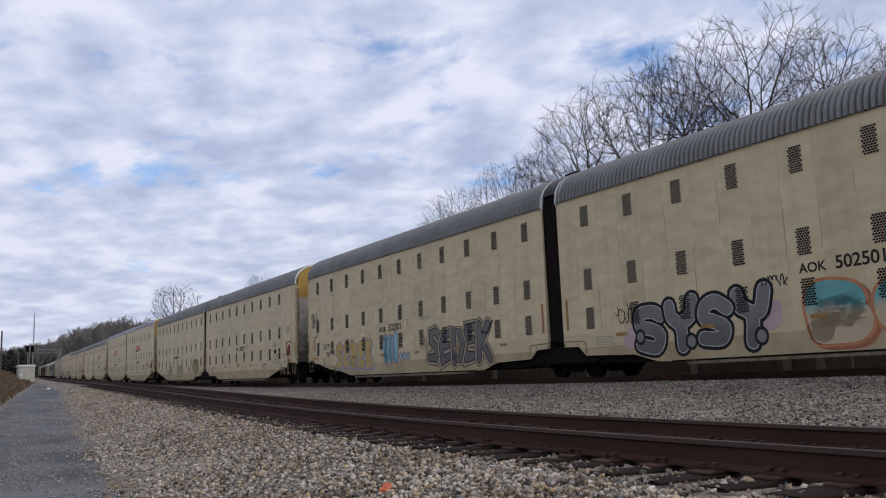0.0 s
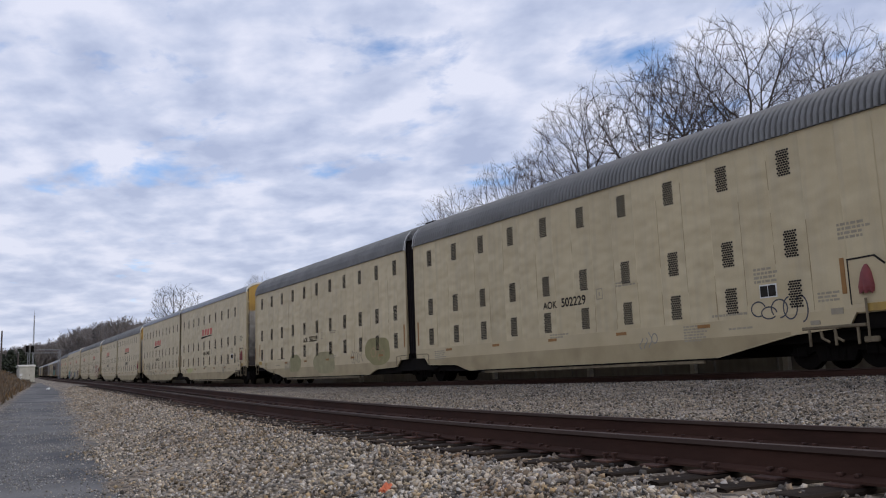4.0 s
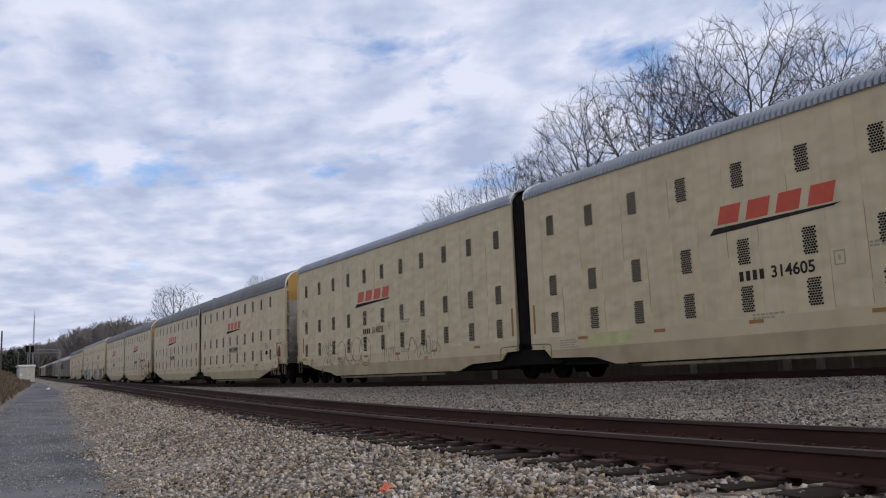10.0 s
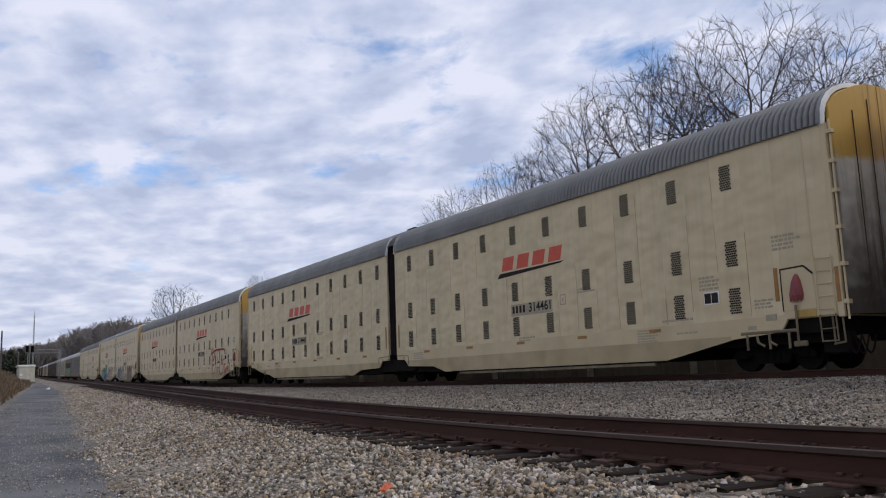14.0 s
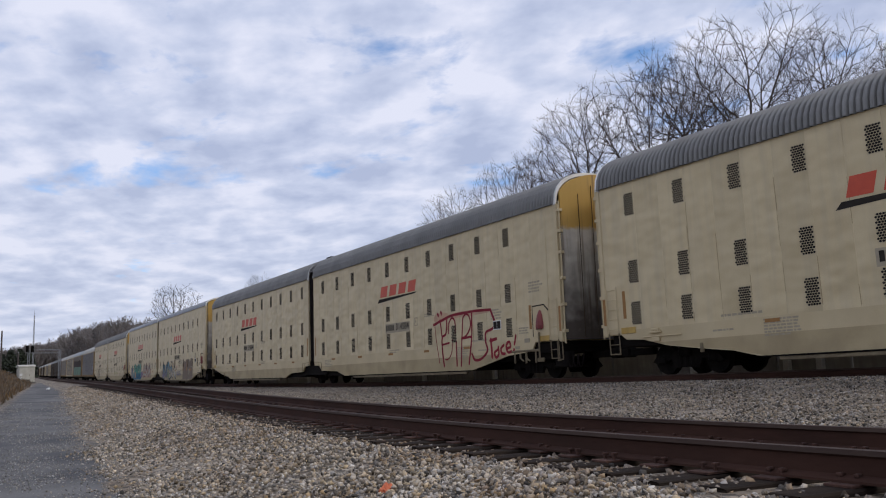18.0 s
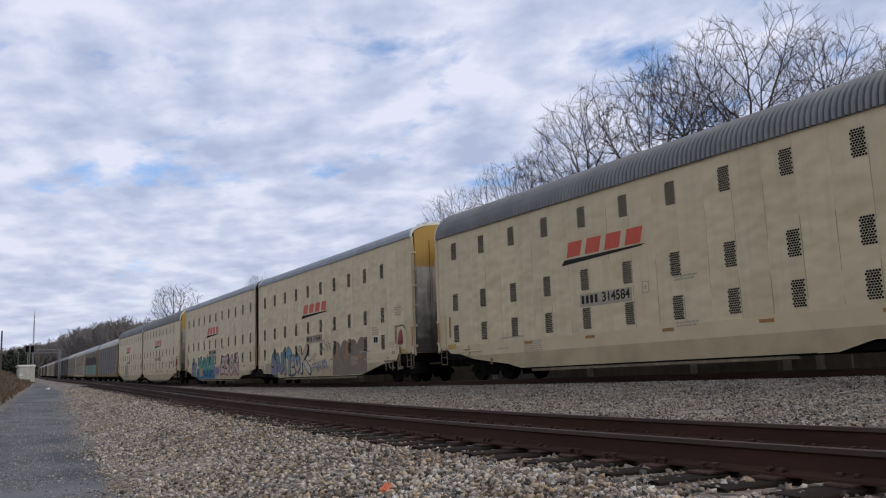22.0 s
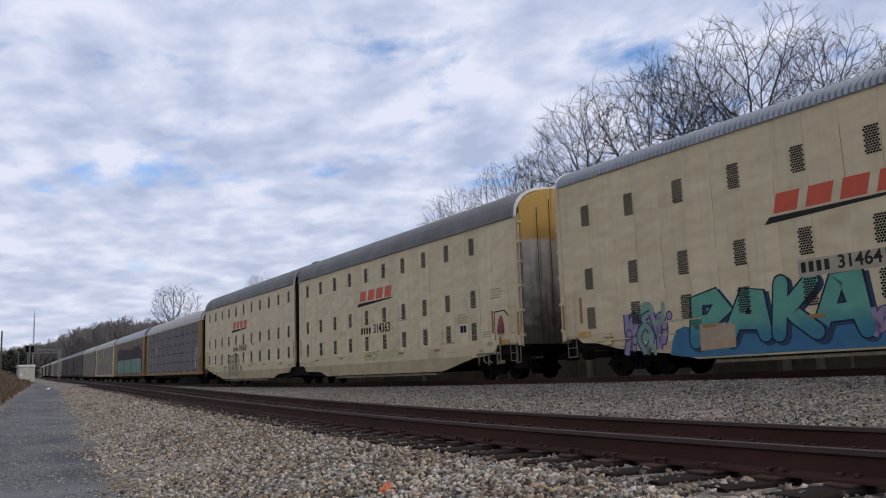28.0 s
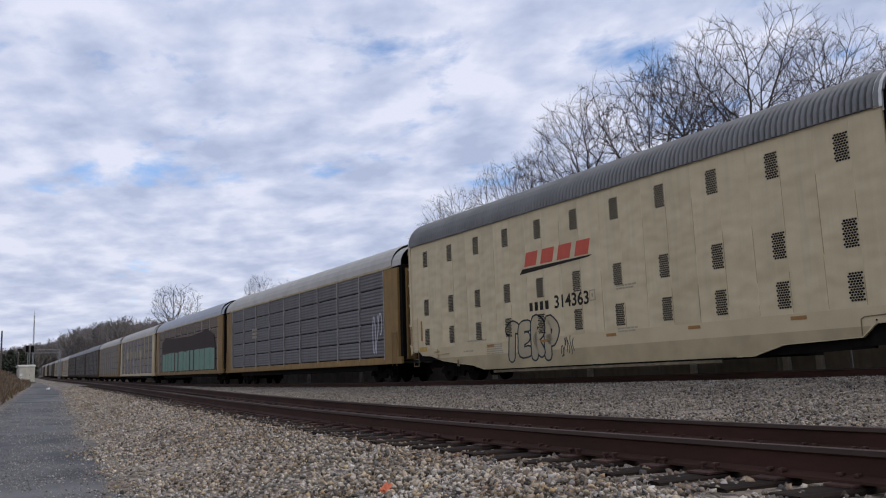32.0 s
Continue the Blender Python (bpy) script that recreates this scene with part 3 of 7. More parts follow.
def truck_bm():
    """Side frames, bolster, journal boxes and springs of a two-axle truck."""
    bm = bmesh.new()
    for s in (-1, 1):
        prism(bm, [(-1.25, 0.36), (-1.05, 0.56), (-0.45, 0.66), (0.45, 0.66), (1.05, 0.56), (1.25, 0.36), (1.1, 0.30), (0.55, 0.42), (0.42, 0.18), (-0.42, 0.18), (-0.55, 0.42), (-1.1, 0.30)], s * 0.96 - 0.06, s * 0.96 + 0.06)
        for q in (-0.89, 0.89):
            box(bm, s * 0.96 - 0.1, s * 0.96 + 0.1, q - 0.14, q + 0.14, 0.30, 0.54, 0.03)
        for q in (-0.2, 0, 0.2):
            rod(bm, (s * 1.0, q, 0.22), (s * 1.0, q, 0.5), 0.065, 8)
    box(bm, -1.15, 1.15, -0.2, 0.2, 0.5, 0.74, 0.04)
    return bm


WHEEL = finish("wheelset", wheel_bm(), M_TRUCK)
TRUCK = finish("truck", truck_bm(), M_TRUCK)
VENT = vent_mesh()
WHEELSETS = ([], [])


def add_truck(car, y):
    t = hang("truck", TRUCK, car, "black steel truck with two axles", pose(0, y, 0))
    for dy in (-0.89, 0.89):
        hang("wheelset", WHEEL, t, "", pose(0, dy, 0.42))
    return t


def panel_mesh(width, z0, z1):
    bm = bmesh.new()
    box(bm, -0.022, 0.02, 0.001, width - 0.001, z0, z1, 0.0025)
    return finish("side_panel", bm, M_CREAM)


def ladder_bm(y, z0, z1, n, x, w=0.42):
    bm = bmesh.new()
    for q in (-w / 2, w / 2):
        rod(bm, (x, y + q, z0), (x, y + q, z1), 0.014, 6)
    for i in range(n):
        z = z0 + 0.12 + (z1 - z0 - 0.2) * i / (n - 1)
        rod(bm, (x, y - w / 2, z), (x, y + w / 2, z), 0.010, 6)
    return bm


def sill_outline(s, near_gap=True):
    """Bottom plate of a unit, s = +1 when the body goes from the joint to larger y."""
    pts = [(0.38, 1.32), (0.38, 0.97), (0.60, 0.955), (1.05, 0.945), (1.38, 0.66), (3.4, 0.60), (4.3, 0.36), (15.9, 0.36), (18.3, 0.82), (19.7, 0.92), (19.9, 1.22), (L_BODY, 1.24), (L_BODY, 1.32)]
    if s > 0:
        pts = pts[:8] + [(16.1, 0.38), (16.8, 0.54), (17.9, 0.66), (19.0, 0.80), (19.85, 1.01), (20.5, 1.05), (20.75, 1.22)] + pts[-2:]
    return [(s * y, z) for y, z in pts]


def make_unit(s, eave=EAVE):
    """One half of an articulated car carrier. The joint is at y = 0, the body lies towards s * y."""
    car = empty("autorack_unit", "cream two-unit car carrier with screened vents and ribbed roof", "freight car", "car carriers of the train")
    lo = lambda a, b: (min(s * a, s * b), max(s * a, s * b))
    # core behind the panels
    bm = bmesh.new()
    y0, y1 = lo(0.41, L_BODY - 0.05)
    box(bm, -HW + 0.02, HW, y0, y1, 1.2, eave)
    part("inner_shell", bm, M_CREAM, car)
    # side panels
    pitch = 0.932
    first = 1.65 - pitch / 2
    full = panel_mesh(pitch, 1.30, eave)
    for i in range(20):
        a = first + pitch * i
        hang("side_panel", full, car, "", pose(XS, s * a if s > 0 else -(a + pitch), 0))
    short = panel_mesh(first - 0.38, 1.30, eave)
    hang("side_panel", short, car, "", pose(XS, 0.38 if s > 0 else -first, 0))
    end_w = L_BODY - (first + 20 * pitch)
    hang("side_panel", panel_mesh(end_w, 1.30, eave), car, "", pose(XS, first + 20 * pitch if s > 0 else -L_BODY, 0))
    # thin rust runs down the panel seams
    bm = bmesh.new()
    rnd = random.Random(17 + int(s))
    for i in range(20):
        a = s * (first + pitch * i)
        for _ in range(rnd.choice((1, 2, 2, 3))):
            z1 = rnd.uniform(1.6, eave - 0.3)
            z0 = max(1.33, z1 - rnd.uniform(0.4, 2.2))
            w, q = rnd.uniform(0.006, 0.016), a + rnd.uniform(-0.012, 0.012)
            bm.faces.new([bm.verts.new((XS - 0.0238, y, z)) for y, z in ((q - w, z0), (q + w * 0.5, z0 + 0.05), (q + w, z1), (q - w * 0.4, z1 - 0.04))])
    runs_ob = part("rust_staining", bm, M_RUST, car, "thin brown rust staining")
    runs_ob["kind"] = "stuff"
    # vents
    for i in range(11 if s > 0 else 10):
        y = s * ((1.40 if s > 0 else 1.66) + 1.864 * i)
        for z in (5.0, 3.0, 1.79):
            hang("vent", VENT, car, "", pose(XS - 0.0204, y, z))
    # sill and underframe
    bm = bmesh.new()
    prism(bm, sill_outline(s), XS - 0.0224, XS + 0.05)
    part("side_sill", bm, M_SILL, car, "grimy cream side sill, deep between the trucks")
    bm = bmesh.new()
    low = [(1.16, 0.90), (1.39, 0.68), (3.4, 0.615), (4.3, 0.375), (15.9, 0.375)] + ([(16.9, 0.57), (17.9, 0.68), (19.0, 0.82), (19.4, 0.90)] if s > 0 else [(18.2, 0.82), (18.2, 0.90)])
    prism(bm, [(s * y, z) for y, z in low], XS - 0.0229, XS + 0.02)
    part("lower_plate", bm, M_LOWER, car, "dirtier lower plate of the side")
    # dark strip along the foot of the side, just above the lip
    bm = bmesh.new()
    ya, yb = lo(4.8, 16.0)
    box(bm, XS - 0.045, XS + 0.06, ya, yb, 0.335, 0.372, 0.01)
    part("bottom_flange", bm, M_TRUCK, car)
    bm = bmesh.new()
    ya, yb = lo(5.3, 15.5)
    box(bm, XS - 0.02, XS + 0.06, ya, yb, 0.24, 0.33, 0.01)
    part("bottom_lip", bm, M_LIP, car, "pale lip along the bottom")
    bm = bmesh.new()
    ya, yb = lo(0.3, L_BODY - 0.2)
    box(bm, -HW + 0.1, HW, ya, yb, 0.85, 1.2)
    ya, yb = lo(4.6, 16.2)
    box(bm, -HW + 0.12, HW, ya, yb, 0.36, 0.9)
    prism(bm, [(s * y, z) for y, z in ((1.25, 1.0), (1.25, 0.42), (3.35, 0.37), (4.7, 0.37), (4.7, 1.0))], XS + 0.16, XS + 0.3)
    part("underframe", bm, M_TRUCK, car, "black underframe")
    # roof with end hoops
    ya, yb = lo(0.38, L_BODY - 0.03)
    part("roof", roof_bm(ya, yb, 0.165, 0.095 if eave < 5.8 else 0.075, eave), M_ROOF, car, "grey ribbed metal roof")
    ya, yb = lo(0.33, 0.53)
    part("end_hoop", hoop_bm(ya, yb, 0.075, eave - 0.07, eave), M_WHITE, car, "white end hoop")
    ya, yb = lo(L_BODY - 0.12, L_BODY + 0.02)
    part("end_hoop", hoop_bm(ya, yb, 0.075, eave - 0.07, eave), M_WHITE, car, "white end hoop")
    bm = bmesh.new()
    ya, yb = lo(0.368, 0.41)
    box(bm, XS - 0.030, XS + 0.03, ya, yb, 1.16, eave - 0.03, 0.004)
    part("edge_strip", bm, M_SILL, car, "pale edge strip beside the bellows")
    # eave strip of rivets
    bm = bmesh.new()
    ya, yb = lo(0.36, L_BODY - 0.05)
    box(bm, XS - 0.035, XS + 0.01, ya, yb, eave - 0.02, eave + 0.012)
    part("eave_strip", bm, M_SILL, car)
    # bellows over the joint belong to the unit that runs behind
    if s > 0:
        bm = bmesh.new()
        prof = [(-HW + 0.30, 0.95), (-HW + 0.10, 1.2)] + [(x * 0.965, z + 0.04) for x, z in roof_outline(eave=eave)] + [(HW - 0.1, 1.2), (HW - 0.3, 0.95)]
        prev = None
        for i in range(13):
            y = -0.45 + 0.9 * i / 12
            k = 0.985 if i % 2 else 1.0
            row = [bm.verts.new((x * k, y, 1.16 + (z - 1.16) * (0.996 if i % 2 else 1.0))) for x, z in prof]
            if prev:
                for a, b, c, e in zip(prev, prev[1:], row[1:], row):
                    bm.faces.new((a, b, c, e))
            prev = row
        part("bellows", bm, M_BLACK, car, "black folded rubber bellows at the joint")
        # bridge over the joint: a black arch with slats and a cap that stands above the roofs
        arch = [(x, z) for x, z in roof_outline(eave=eave) if z > eave + 0.25]
        bm = bmesh.new()
        prev = None
        for x, z in arch:
            row = [bm.verts.new((x * 1.01, y, z + 0.045)) for y in (-0.33, 0.33)]
            if prev:
                bm.faces.new((prev[0], prev[1], row[1], row[0]))
            prev = row
        bridge = part("roof_bridge", bm, M_BLACK, car, "dark slatted bridge over the joint")
        for q in range(6):
            y = -0.29 + 0.116 * q
            bm = bmesh.new()
            for a, b in zip(arch, arch[1:]):
                rod(bm, (a[0] * 1.015, y, a[1] + 0.07), (b[0] * 1.015, y, b[1] + 0.07), 0.02, 5)
            part("slat", bm, M_SLATTED, bridge)
        bm = bmesh.new()
        box(bm, -0.62, 0.62, -0.36, 0.36, CROWN + 0.075, CROWN + 0.125, 0.015)
        part("cap", bm, M_TRUCK, bridge)
        bm = bmesh.new()
        prism(bm, [(-1.4, 0.62), (-1.06, 0.99), (1.06, 0.99), (1.4, 0.62), (1.95, 0.56), (1.75, 0.47), (-1.75, 0.47), (-1.95, 0.56)], XS + 0.12, XS + 0.3)
        part("joint_shroud", bm, M_TRUCK, car, "black steel shroud over the shared truck")
        add_truck(car, 0)
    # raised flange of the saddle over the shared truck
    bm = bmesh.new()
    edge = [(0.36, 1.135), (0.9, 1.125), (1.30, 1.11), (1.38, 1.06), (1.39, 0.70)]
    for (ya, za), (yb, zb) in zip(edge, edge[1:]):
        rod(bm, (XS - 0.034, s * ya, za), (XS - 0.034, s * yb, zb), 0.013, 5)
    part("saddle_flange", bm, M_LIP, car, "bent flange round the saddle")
    for q in (0.42, 1.02):
        bm = bmesh.new()
        rod(bm, (XS - 0.03, s * q, 1.02), (XS - 0.045, s * q, 1.02), 0.02, 6)
        part("saddle_bolt", bm, M_TRUCK, car)
    # details on the side
    bm = bmesh.new()
    y = s * 0.60
    box(bm, XS - 0.034, XS - 0.02, y - 0.05, y + 0.05, 1.48, 2.45)
    part("reflector_strip", bm, M_STRIPE, car, "orange reflector strip")
    for q in (2.93, 6.1, 9.3, 12.5, 15.6):
        bm = bmesh.new()
        box(bm, XS - 0.034, XS - 0.02, s * q - 0.21, s * q + 0.21, 1.17, 1.26)
        part("reflector_strip", bm, M_STRIPE, car, "orange reflector strip")
    stencil(car, s * 16.9 + 0.5, 1.06, 0.7, 1, 0.05)
    if s > 0:
        stencil(car, 15.85, 1.22, 0.95, 6, 0.045)
    else:
        stencil(car, -1.85, 1.16, 0.85, 5, 0.045)
    stencil(car, s * 16.5 + 0.6, 1.42, 1.3, 1, 0.06)
    stencil(car, s * 9.1 - 0.1, 1.35, 0.8, 2, 0.05)
    if s < 0:
        stencil(car, -14.9, 1.22, 0.75, 6, 0.045)
    # truck near the outer end
    add_truck(car, s * 18.9)
    # coupler
    bm = bmesh.new()
    ya, yb = lo(L_BODY - 0.4, L_BODY + 0.95)
    box(bm, -0.12, 0.12, ya, yb, 0.62, 0.84, 0.03)
    box(bm, -0.2, 0.2, s * (L_BODY + 0.7) - 0.16, s * (L_BODY + 0.7) + 0.16, 0.58, 0.9, 0.05)
    part("coupler", bm, M_TRUCK, car, "black knuckle coupler")
    end_details(car, s, eave)
    return car


def stencil(car, y, z, w, n, h):
    """Small unreadable stencil writing as plain bars, from y towards the front."""
    bm = bmesh.new()
    rnd = random.Random(int(abs(y) * 100) + n)
    for i in range(n):
        q = y
        end = y - w * rnd.uniform(0.7, 1.0)
        while q > end:
            k = rnd.uniform(0.05, 0.16)
            box(bm, XS - 0.0265, XS - 0.02, q - k, q, z - i * h * 1.7, z - i * h * 1.7 + h)
            q -= k + 0.03
    ob = part("stencil_writing", bm, M_FAINT, car, "small grey stencil lettering")
    ob["kind"] = "stuff"


def end_details(car, s, eave=EAVE):
    """Doors, ladder and equipment at the outer end."""
    ye = s * L_BODY
    # doors: two leaves, bowed outwards
    for side in (-1, 1):
        bm = bmesh.new()
        prev = None
        for i in range(9):
            x = side * (0.02 + (HW - 0.13) * i / 8)
            top = eave + (CROWN - eave) * max(0.0, 1 - (abs(x) / (HW + 0.02)) ** 2.25) ** (1 / 2.25) - 0.07
            bow = 0.36 * (1 - (abs(x) / HW) ** 2.2)
            row = []
            for k in range(13):
                z = 1.22 + (top - 1.22) * k / 12
                row.append(bm.verts.new((x, ye + s * (0.02 + bow), z)))
            if prev:
                for a, b, c, e in zip(prev, prev[1:], row[1:], row):
                    bm.faces.new((a, b, c, e))
            prev = row
        rim = [e for e in bm.edges if e.is_boundary]
        made = bmesh.ops.extrude_edge_only(bm, edges=rim)
        for v in made["geom"]:
            if isinstance(v, bmesh.types.BMVert):
                v.co.y = ye - s * 0.01
        leaf = part("end_door", bm, M_DOOR, car, "stained end door, yellow at the top")
        for xr in (0.45, 0.95):
            bm = bmesh.new()
            bow = 0.36 * (1 - (xr / HW) ** 2.2)
            box(bm, side * xr - 0.004, side * xr + 0.004, ye + s * (0.03 + bow) - 0.02, ye + s * (0.03 + bow) + 0.006, 1.3, 6.3 if xr < 0.6 else 6.0)
            part("door_seam", bm, M_GRIME, leaf)
    # lock rods and brackets on the near corner
    bm = bmesh.new()
    rod(bm, (XS + 0.02, ye + s * 0.10, 1.1), (XS + 0.02, ye + s * 0.10, 5.75), 0.028, 6)
    part("lock_rod", bm, M_SILL, car, "cream door lock rod")
    for z in (1.45, 2.3, 3.15, 4.0, 4.7, 5.4):
        bm = bmesh.new()
        box(bm, XS - 0.03, XS + 0.12, ye + s * 0.02, ye + s * 0.16, z, z + 0.10, 0.01)
        part("hinge_bracket", bm, M_SILL, car)
    # corner post
    bm = bmesh.new()
    a, b = sorted((ye - s * 0.12, ye + s * 0.03))
    box(bm, XS - 0.05, XS + 0.06, a, b, 1.16, eave + 0.03, 0.012)
    part("corner_post", bm, M_SILL, car, "cream corner post")
    bm = bmesh.new()
    q = s * (L_BODY - 0.05)
    box(bm, XS - 0.056, XS - 0.045, q - 0.05, q + 0.05, 1.5, 2.3)
    part("reflector_strip", bm, M_STRIPE, car, "orange reflector strip")
    # ladder
    y = s * (L_BODY - 0.38)
    part("ladder", ladder_bm(y, 1.25, 2.62, 5, XS - 0.07), M_SILL, car, "cream steel ladder")
    bm = bmesh.new()
    for q in (-0.2, 0.2):
        rod(bm, (XS - 0.03, y + q, 0.62), (XS - 0.05, y + q, 1.25), 0.018, 6)
    rod(bm, (XS - 0.03, y - 0.2, 0.64), (XS - 0.03, y + 0.2, 0.64), 0.018, 6)
    rod(bm, (XS - 0.04, y - 0.2, 0.92), (XS - 0.04, y + 0.2, 0.92), 0.014, 6)
    part("step_stirrup", bm, M_LIP, car, "bent steel step")
    bm = bmesh.new()
    q = s * (19.68 if s < 0 else L_BODY - 0.85)
    box(bm, XS - 0.034, XS - 0.02, q - 0.055, q + 0.055, 1.66, 2.47)
    part("reflector_strip", bm, M_STRIPE, car, "orange reflector strip")
    bm = bmesh.new()
    box(bm, XS - 0.04, XS - 0.02, s * (L_BODY - 0.95) - 0.28, s * (L_BODY - 0.95) + 0.28, 1.22, 1.40, 0.005)
    part("jacking_pad", bm, M_YELLOW, car, "yellow pad plate")
    if s > 0:
        # jacking bracket and ledge beside the ladder
        bm = bmesh.new()
        box(bm, XS - 0.10, XS - 0.02, 19.15, 19.55, 1.16, 1.22, 0.01)
        box(bm, XS - 0.085, XS - 0.02, 19.22, 19.48, 1.22, 1.30, 0.015)
        box(bm, XS - 0.08, XS - 0.02, 19.2, 19.5, 0.93, 1.05, 0.01)
        part("jacking_bracket", bm, M_SILL, car, "cream bolted jacking bracket")
        bm = bmesh.new()
        box(bm, XS - 0.06, XS - 0.02, 18.45, 19.85, 1.055, 1.085, 0.006)
        part("side_ledge", bm, M_SILL, car)
        bm = bmesh.new()
        box(bm, XS - 0.05, XS + 0.02, 17.75, 17.85, 0.55, 0.8, 0.01)
        part("bent_bracket", bm, M_LIP, car)
    if s < 0:
        # brake equipment recess with its red cover
        bm = bmesh.new()
        prism(bm, [(-19.82, 1.42), (-19.82, 2.40), (-20.45, 2.42), (-20.66, 2.22), (-20.7, 1.42)], XS - 0.030, XS - 0.015)
        part("brake_recess", bm, M_SILL, car, "brake compartment door")
        bm = bmesh.new()
        prism(bm, [(-19.80, 1.40), (-19.80, 2.43), (-20.46, 2.45), (-20.69, 2.24), (-20.66, 2.21), (-20.44, 2.41), (-19.83, 2.39), (-19.83, 1.40)], XS - 0.036, XS - 0.015)
        part("recess_edge", bm, M_INK, car)
        bm = bmesh.new()
        levels = [(2.26, 0.04, 0.03), (2.20, 0.10, 0.06), (2.08, 0.17, 0.10), (1.92, 0.22, 0.12), (1.76, 0.26, 0.13), (1.63, 0.24, 0.11)]
        prev = None
        for z, ry, rx in levels:
            row = []
            for q in range(14):
                t = math.pi * q / 13
                fold = 1 + 0.14 * math.sin(q * 2.1 + z * 3) * (2.3 - z)
                row.append(bm.verts.new((XS - 0.03 - rx * math.sin(t) * fold, -20.22 + 0.72 * ry * math.cos(t) - 0.05 * (z - 1.9), z - 0.05 * math.sin(q * 1.9) * (2.26 - z))))
            if prev:
                for a, b, c, e in zip(prev, prev[1:], row[1:], row):
                    bm.faces.new((a, b, c, e))
            else:
                bm.faces.new(row)
            prev = row
        part("brake_cover", bm, M_REDCAP, car, "faded red cloth over the hand brake")
        bm = bmesh.new()
        rod(bm, (XS - 0.08, -20.18, 0.55), (XS - 0.08, -20.18, 1.52), 0.03, 6)
        box(bm, XS - 0.1, XS - 0.02, -20.4, -20.05, 0.55, 0.68, 0.02)
        part("brake_rod", bm, M_LIP, car)
        bm = bmesh.new()
        box(bm, XS - 0.04, XS + 0.02, -20.1, -18.5, 0.90, 0.98, 0.02)
        for q in (-18.7, -19.35, -19.9):
            box(bm, XS - 0.05, XS, q - 0.03, q + 0.03, 0.52, 0.9, 0.01)
        part("brake_beam_guard", bm, M_LIP, car, "cream guard rail below the side")
        bm = bmesh.new()
        box(bm, XS - 0.032, XS - 0.02, -17.93, -17.44, 1.77, 2.10)
        part("stencil_border", bm, M_WHITE, car, "white border of the inspection stencil")
        for q in (-17.46, -17.69):
            bm = bmesh.new()
            box(bm, XS - 0.036, XS - 0.02, q - 0.21, q, 1.80, 2.07)
            part("stencil_box", bm, M_INK, car, "black inspection stencil panel")
        stencil(car, -17.3, 2.46, 0.62, 4, 0.06)
        stencil(car, -19.65, 3.2, 0.7, 4, 0.06)
        stencil(car, -19.0, 1.7, 0.5, 3, 0.05)
        bm = bmesh.new()
        box(bm, XS - 0.034, XS - 0.02, -19.6, -19.3, 1.22, 1.36)
        part("data_plate", bm, M_FAINT, car, "small grey data plate")
        bm = bmesh.new()
        box(bm, XS - 0.034, XS - 0.02, -19.0, -18.75, 1.02, 1.12)
        part("data_plate", bm, M_FAINT, car, "small grey data plate")
        for q in (-18.95, -19.3):
            bm = bmesh.new()
            rod(bm, (XS + 0.02, q, 0.95), (XS - 0.02, q - 0.06, 0.70), 0.035, 6)
            rod(bm, (XS - 0.02, q - 0.06, 0.70), (XS - 0.02, q - 0.24, 0.60), 0.03, 6)
            part("bent_bracket", bm, M_LIP, car, "pale bent bracket")
        bm = bmesh.new()
        box(bm, XS + 0.30, XS + 0.42, -20.9, -17.2, 0.62, 0.98, 0.02)
        box(bm, XS + 0.2, XS + 0.5, -21.3, -20.6, 0.35, 0.85, 0.04)
        part("skirt_plate", bm, M_TRUCK, car, "black skirt before the truck")
        for q in range(3):
            bm = bmesh.new()
            pts = [(XS + 0.25 + 0.12 * q, -21.2 - 0.35 * k / 6 - 0.1 * q, 0.75 - 0.42 * math.sin(math.pi * k / 6)) for k in range(7)]
            for a, b in zip(pts, pts[1:]):
                rod(bm, a, b, 0.022, 5)
            part("air_hose", bm, M_BLACK, car, "hanging black air hose")
        bm = bmesh.new()
        for y, z in ((-21.05, 0.55), (-21.3, 0.60)):
            rod(bm, (XS + 0.0, y, 1.2), (XS - 0.02, y - 0.03, z), 0.022, 6)
        rod(bm, (XS - 0.02, -21.05, 0.56), (XS - 0.02, -21.33, 0.60), 0.022, 6)
        part("step_stirrup", bm, M_LIP, car, "bent steel step")
        bm = bmesh.new()
        box(bm, XS - 0.032, XS - 0.018, -20.735, -20.715, 2.5, 5.5)
        part("seam_strip", bm, M_SILL, car)


UNIT_E = make_unit(1)
UNIT_O = make_unit(-1)
HIGH_E = make_unit(1, 6.14)       # two units have a taller side and a flatter roof
HIGH_O = make_unit(-1, 6.14)


# ---- lettering and spray paint ----
def text_mesh(text, size):
    cu = bpy.data.curves.new("lettering", "FONT")
    cu.body, cu.size, cu.extrude, cu.offset = text, size, 0.0, 0.007
    ob = new("lettering", cu)
    me = bpy.data.meshes.new_from_object(ob.evaluated_get(bpy.context.evaluated_depsgraph_get()))
    bpy.data.objects.remove(ob)
    me.name = "lettering"
    return me


TO_SIDE = Matrix(((0, 0, -1, 0), (-1, 0, 0, 0), (0, 1, 0, 0), (0, 0, 0, 1)))


def write(car, text, y, z, width, mat_, x=XS - 0.0275, name="lettering", label="black car number"):
    me = text_mesh(text, 0.33)
    w = max(v.co.x for v in me.vertices) - min(v.co.x for v in me.vertices)
    k = width / w
    me.transform(Matrix.Diagonal((k, max(k, 0.98), 1, 1)))
    me.materials.append(mat_)
    hang(name, me, car, label, Matrix.Translation((x, y, z)) @ TO_SIDE)


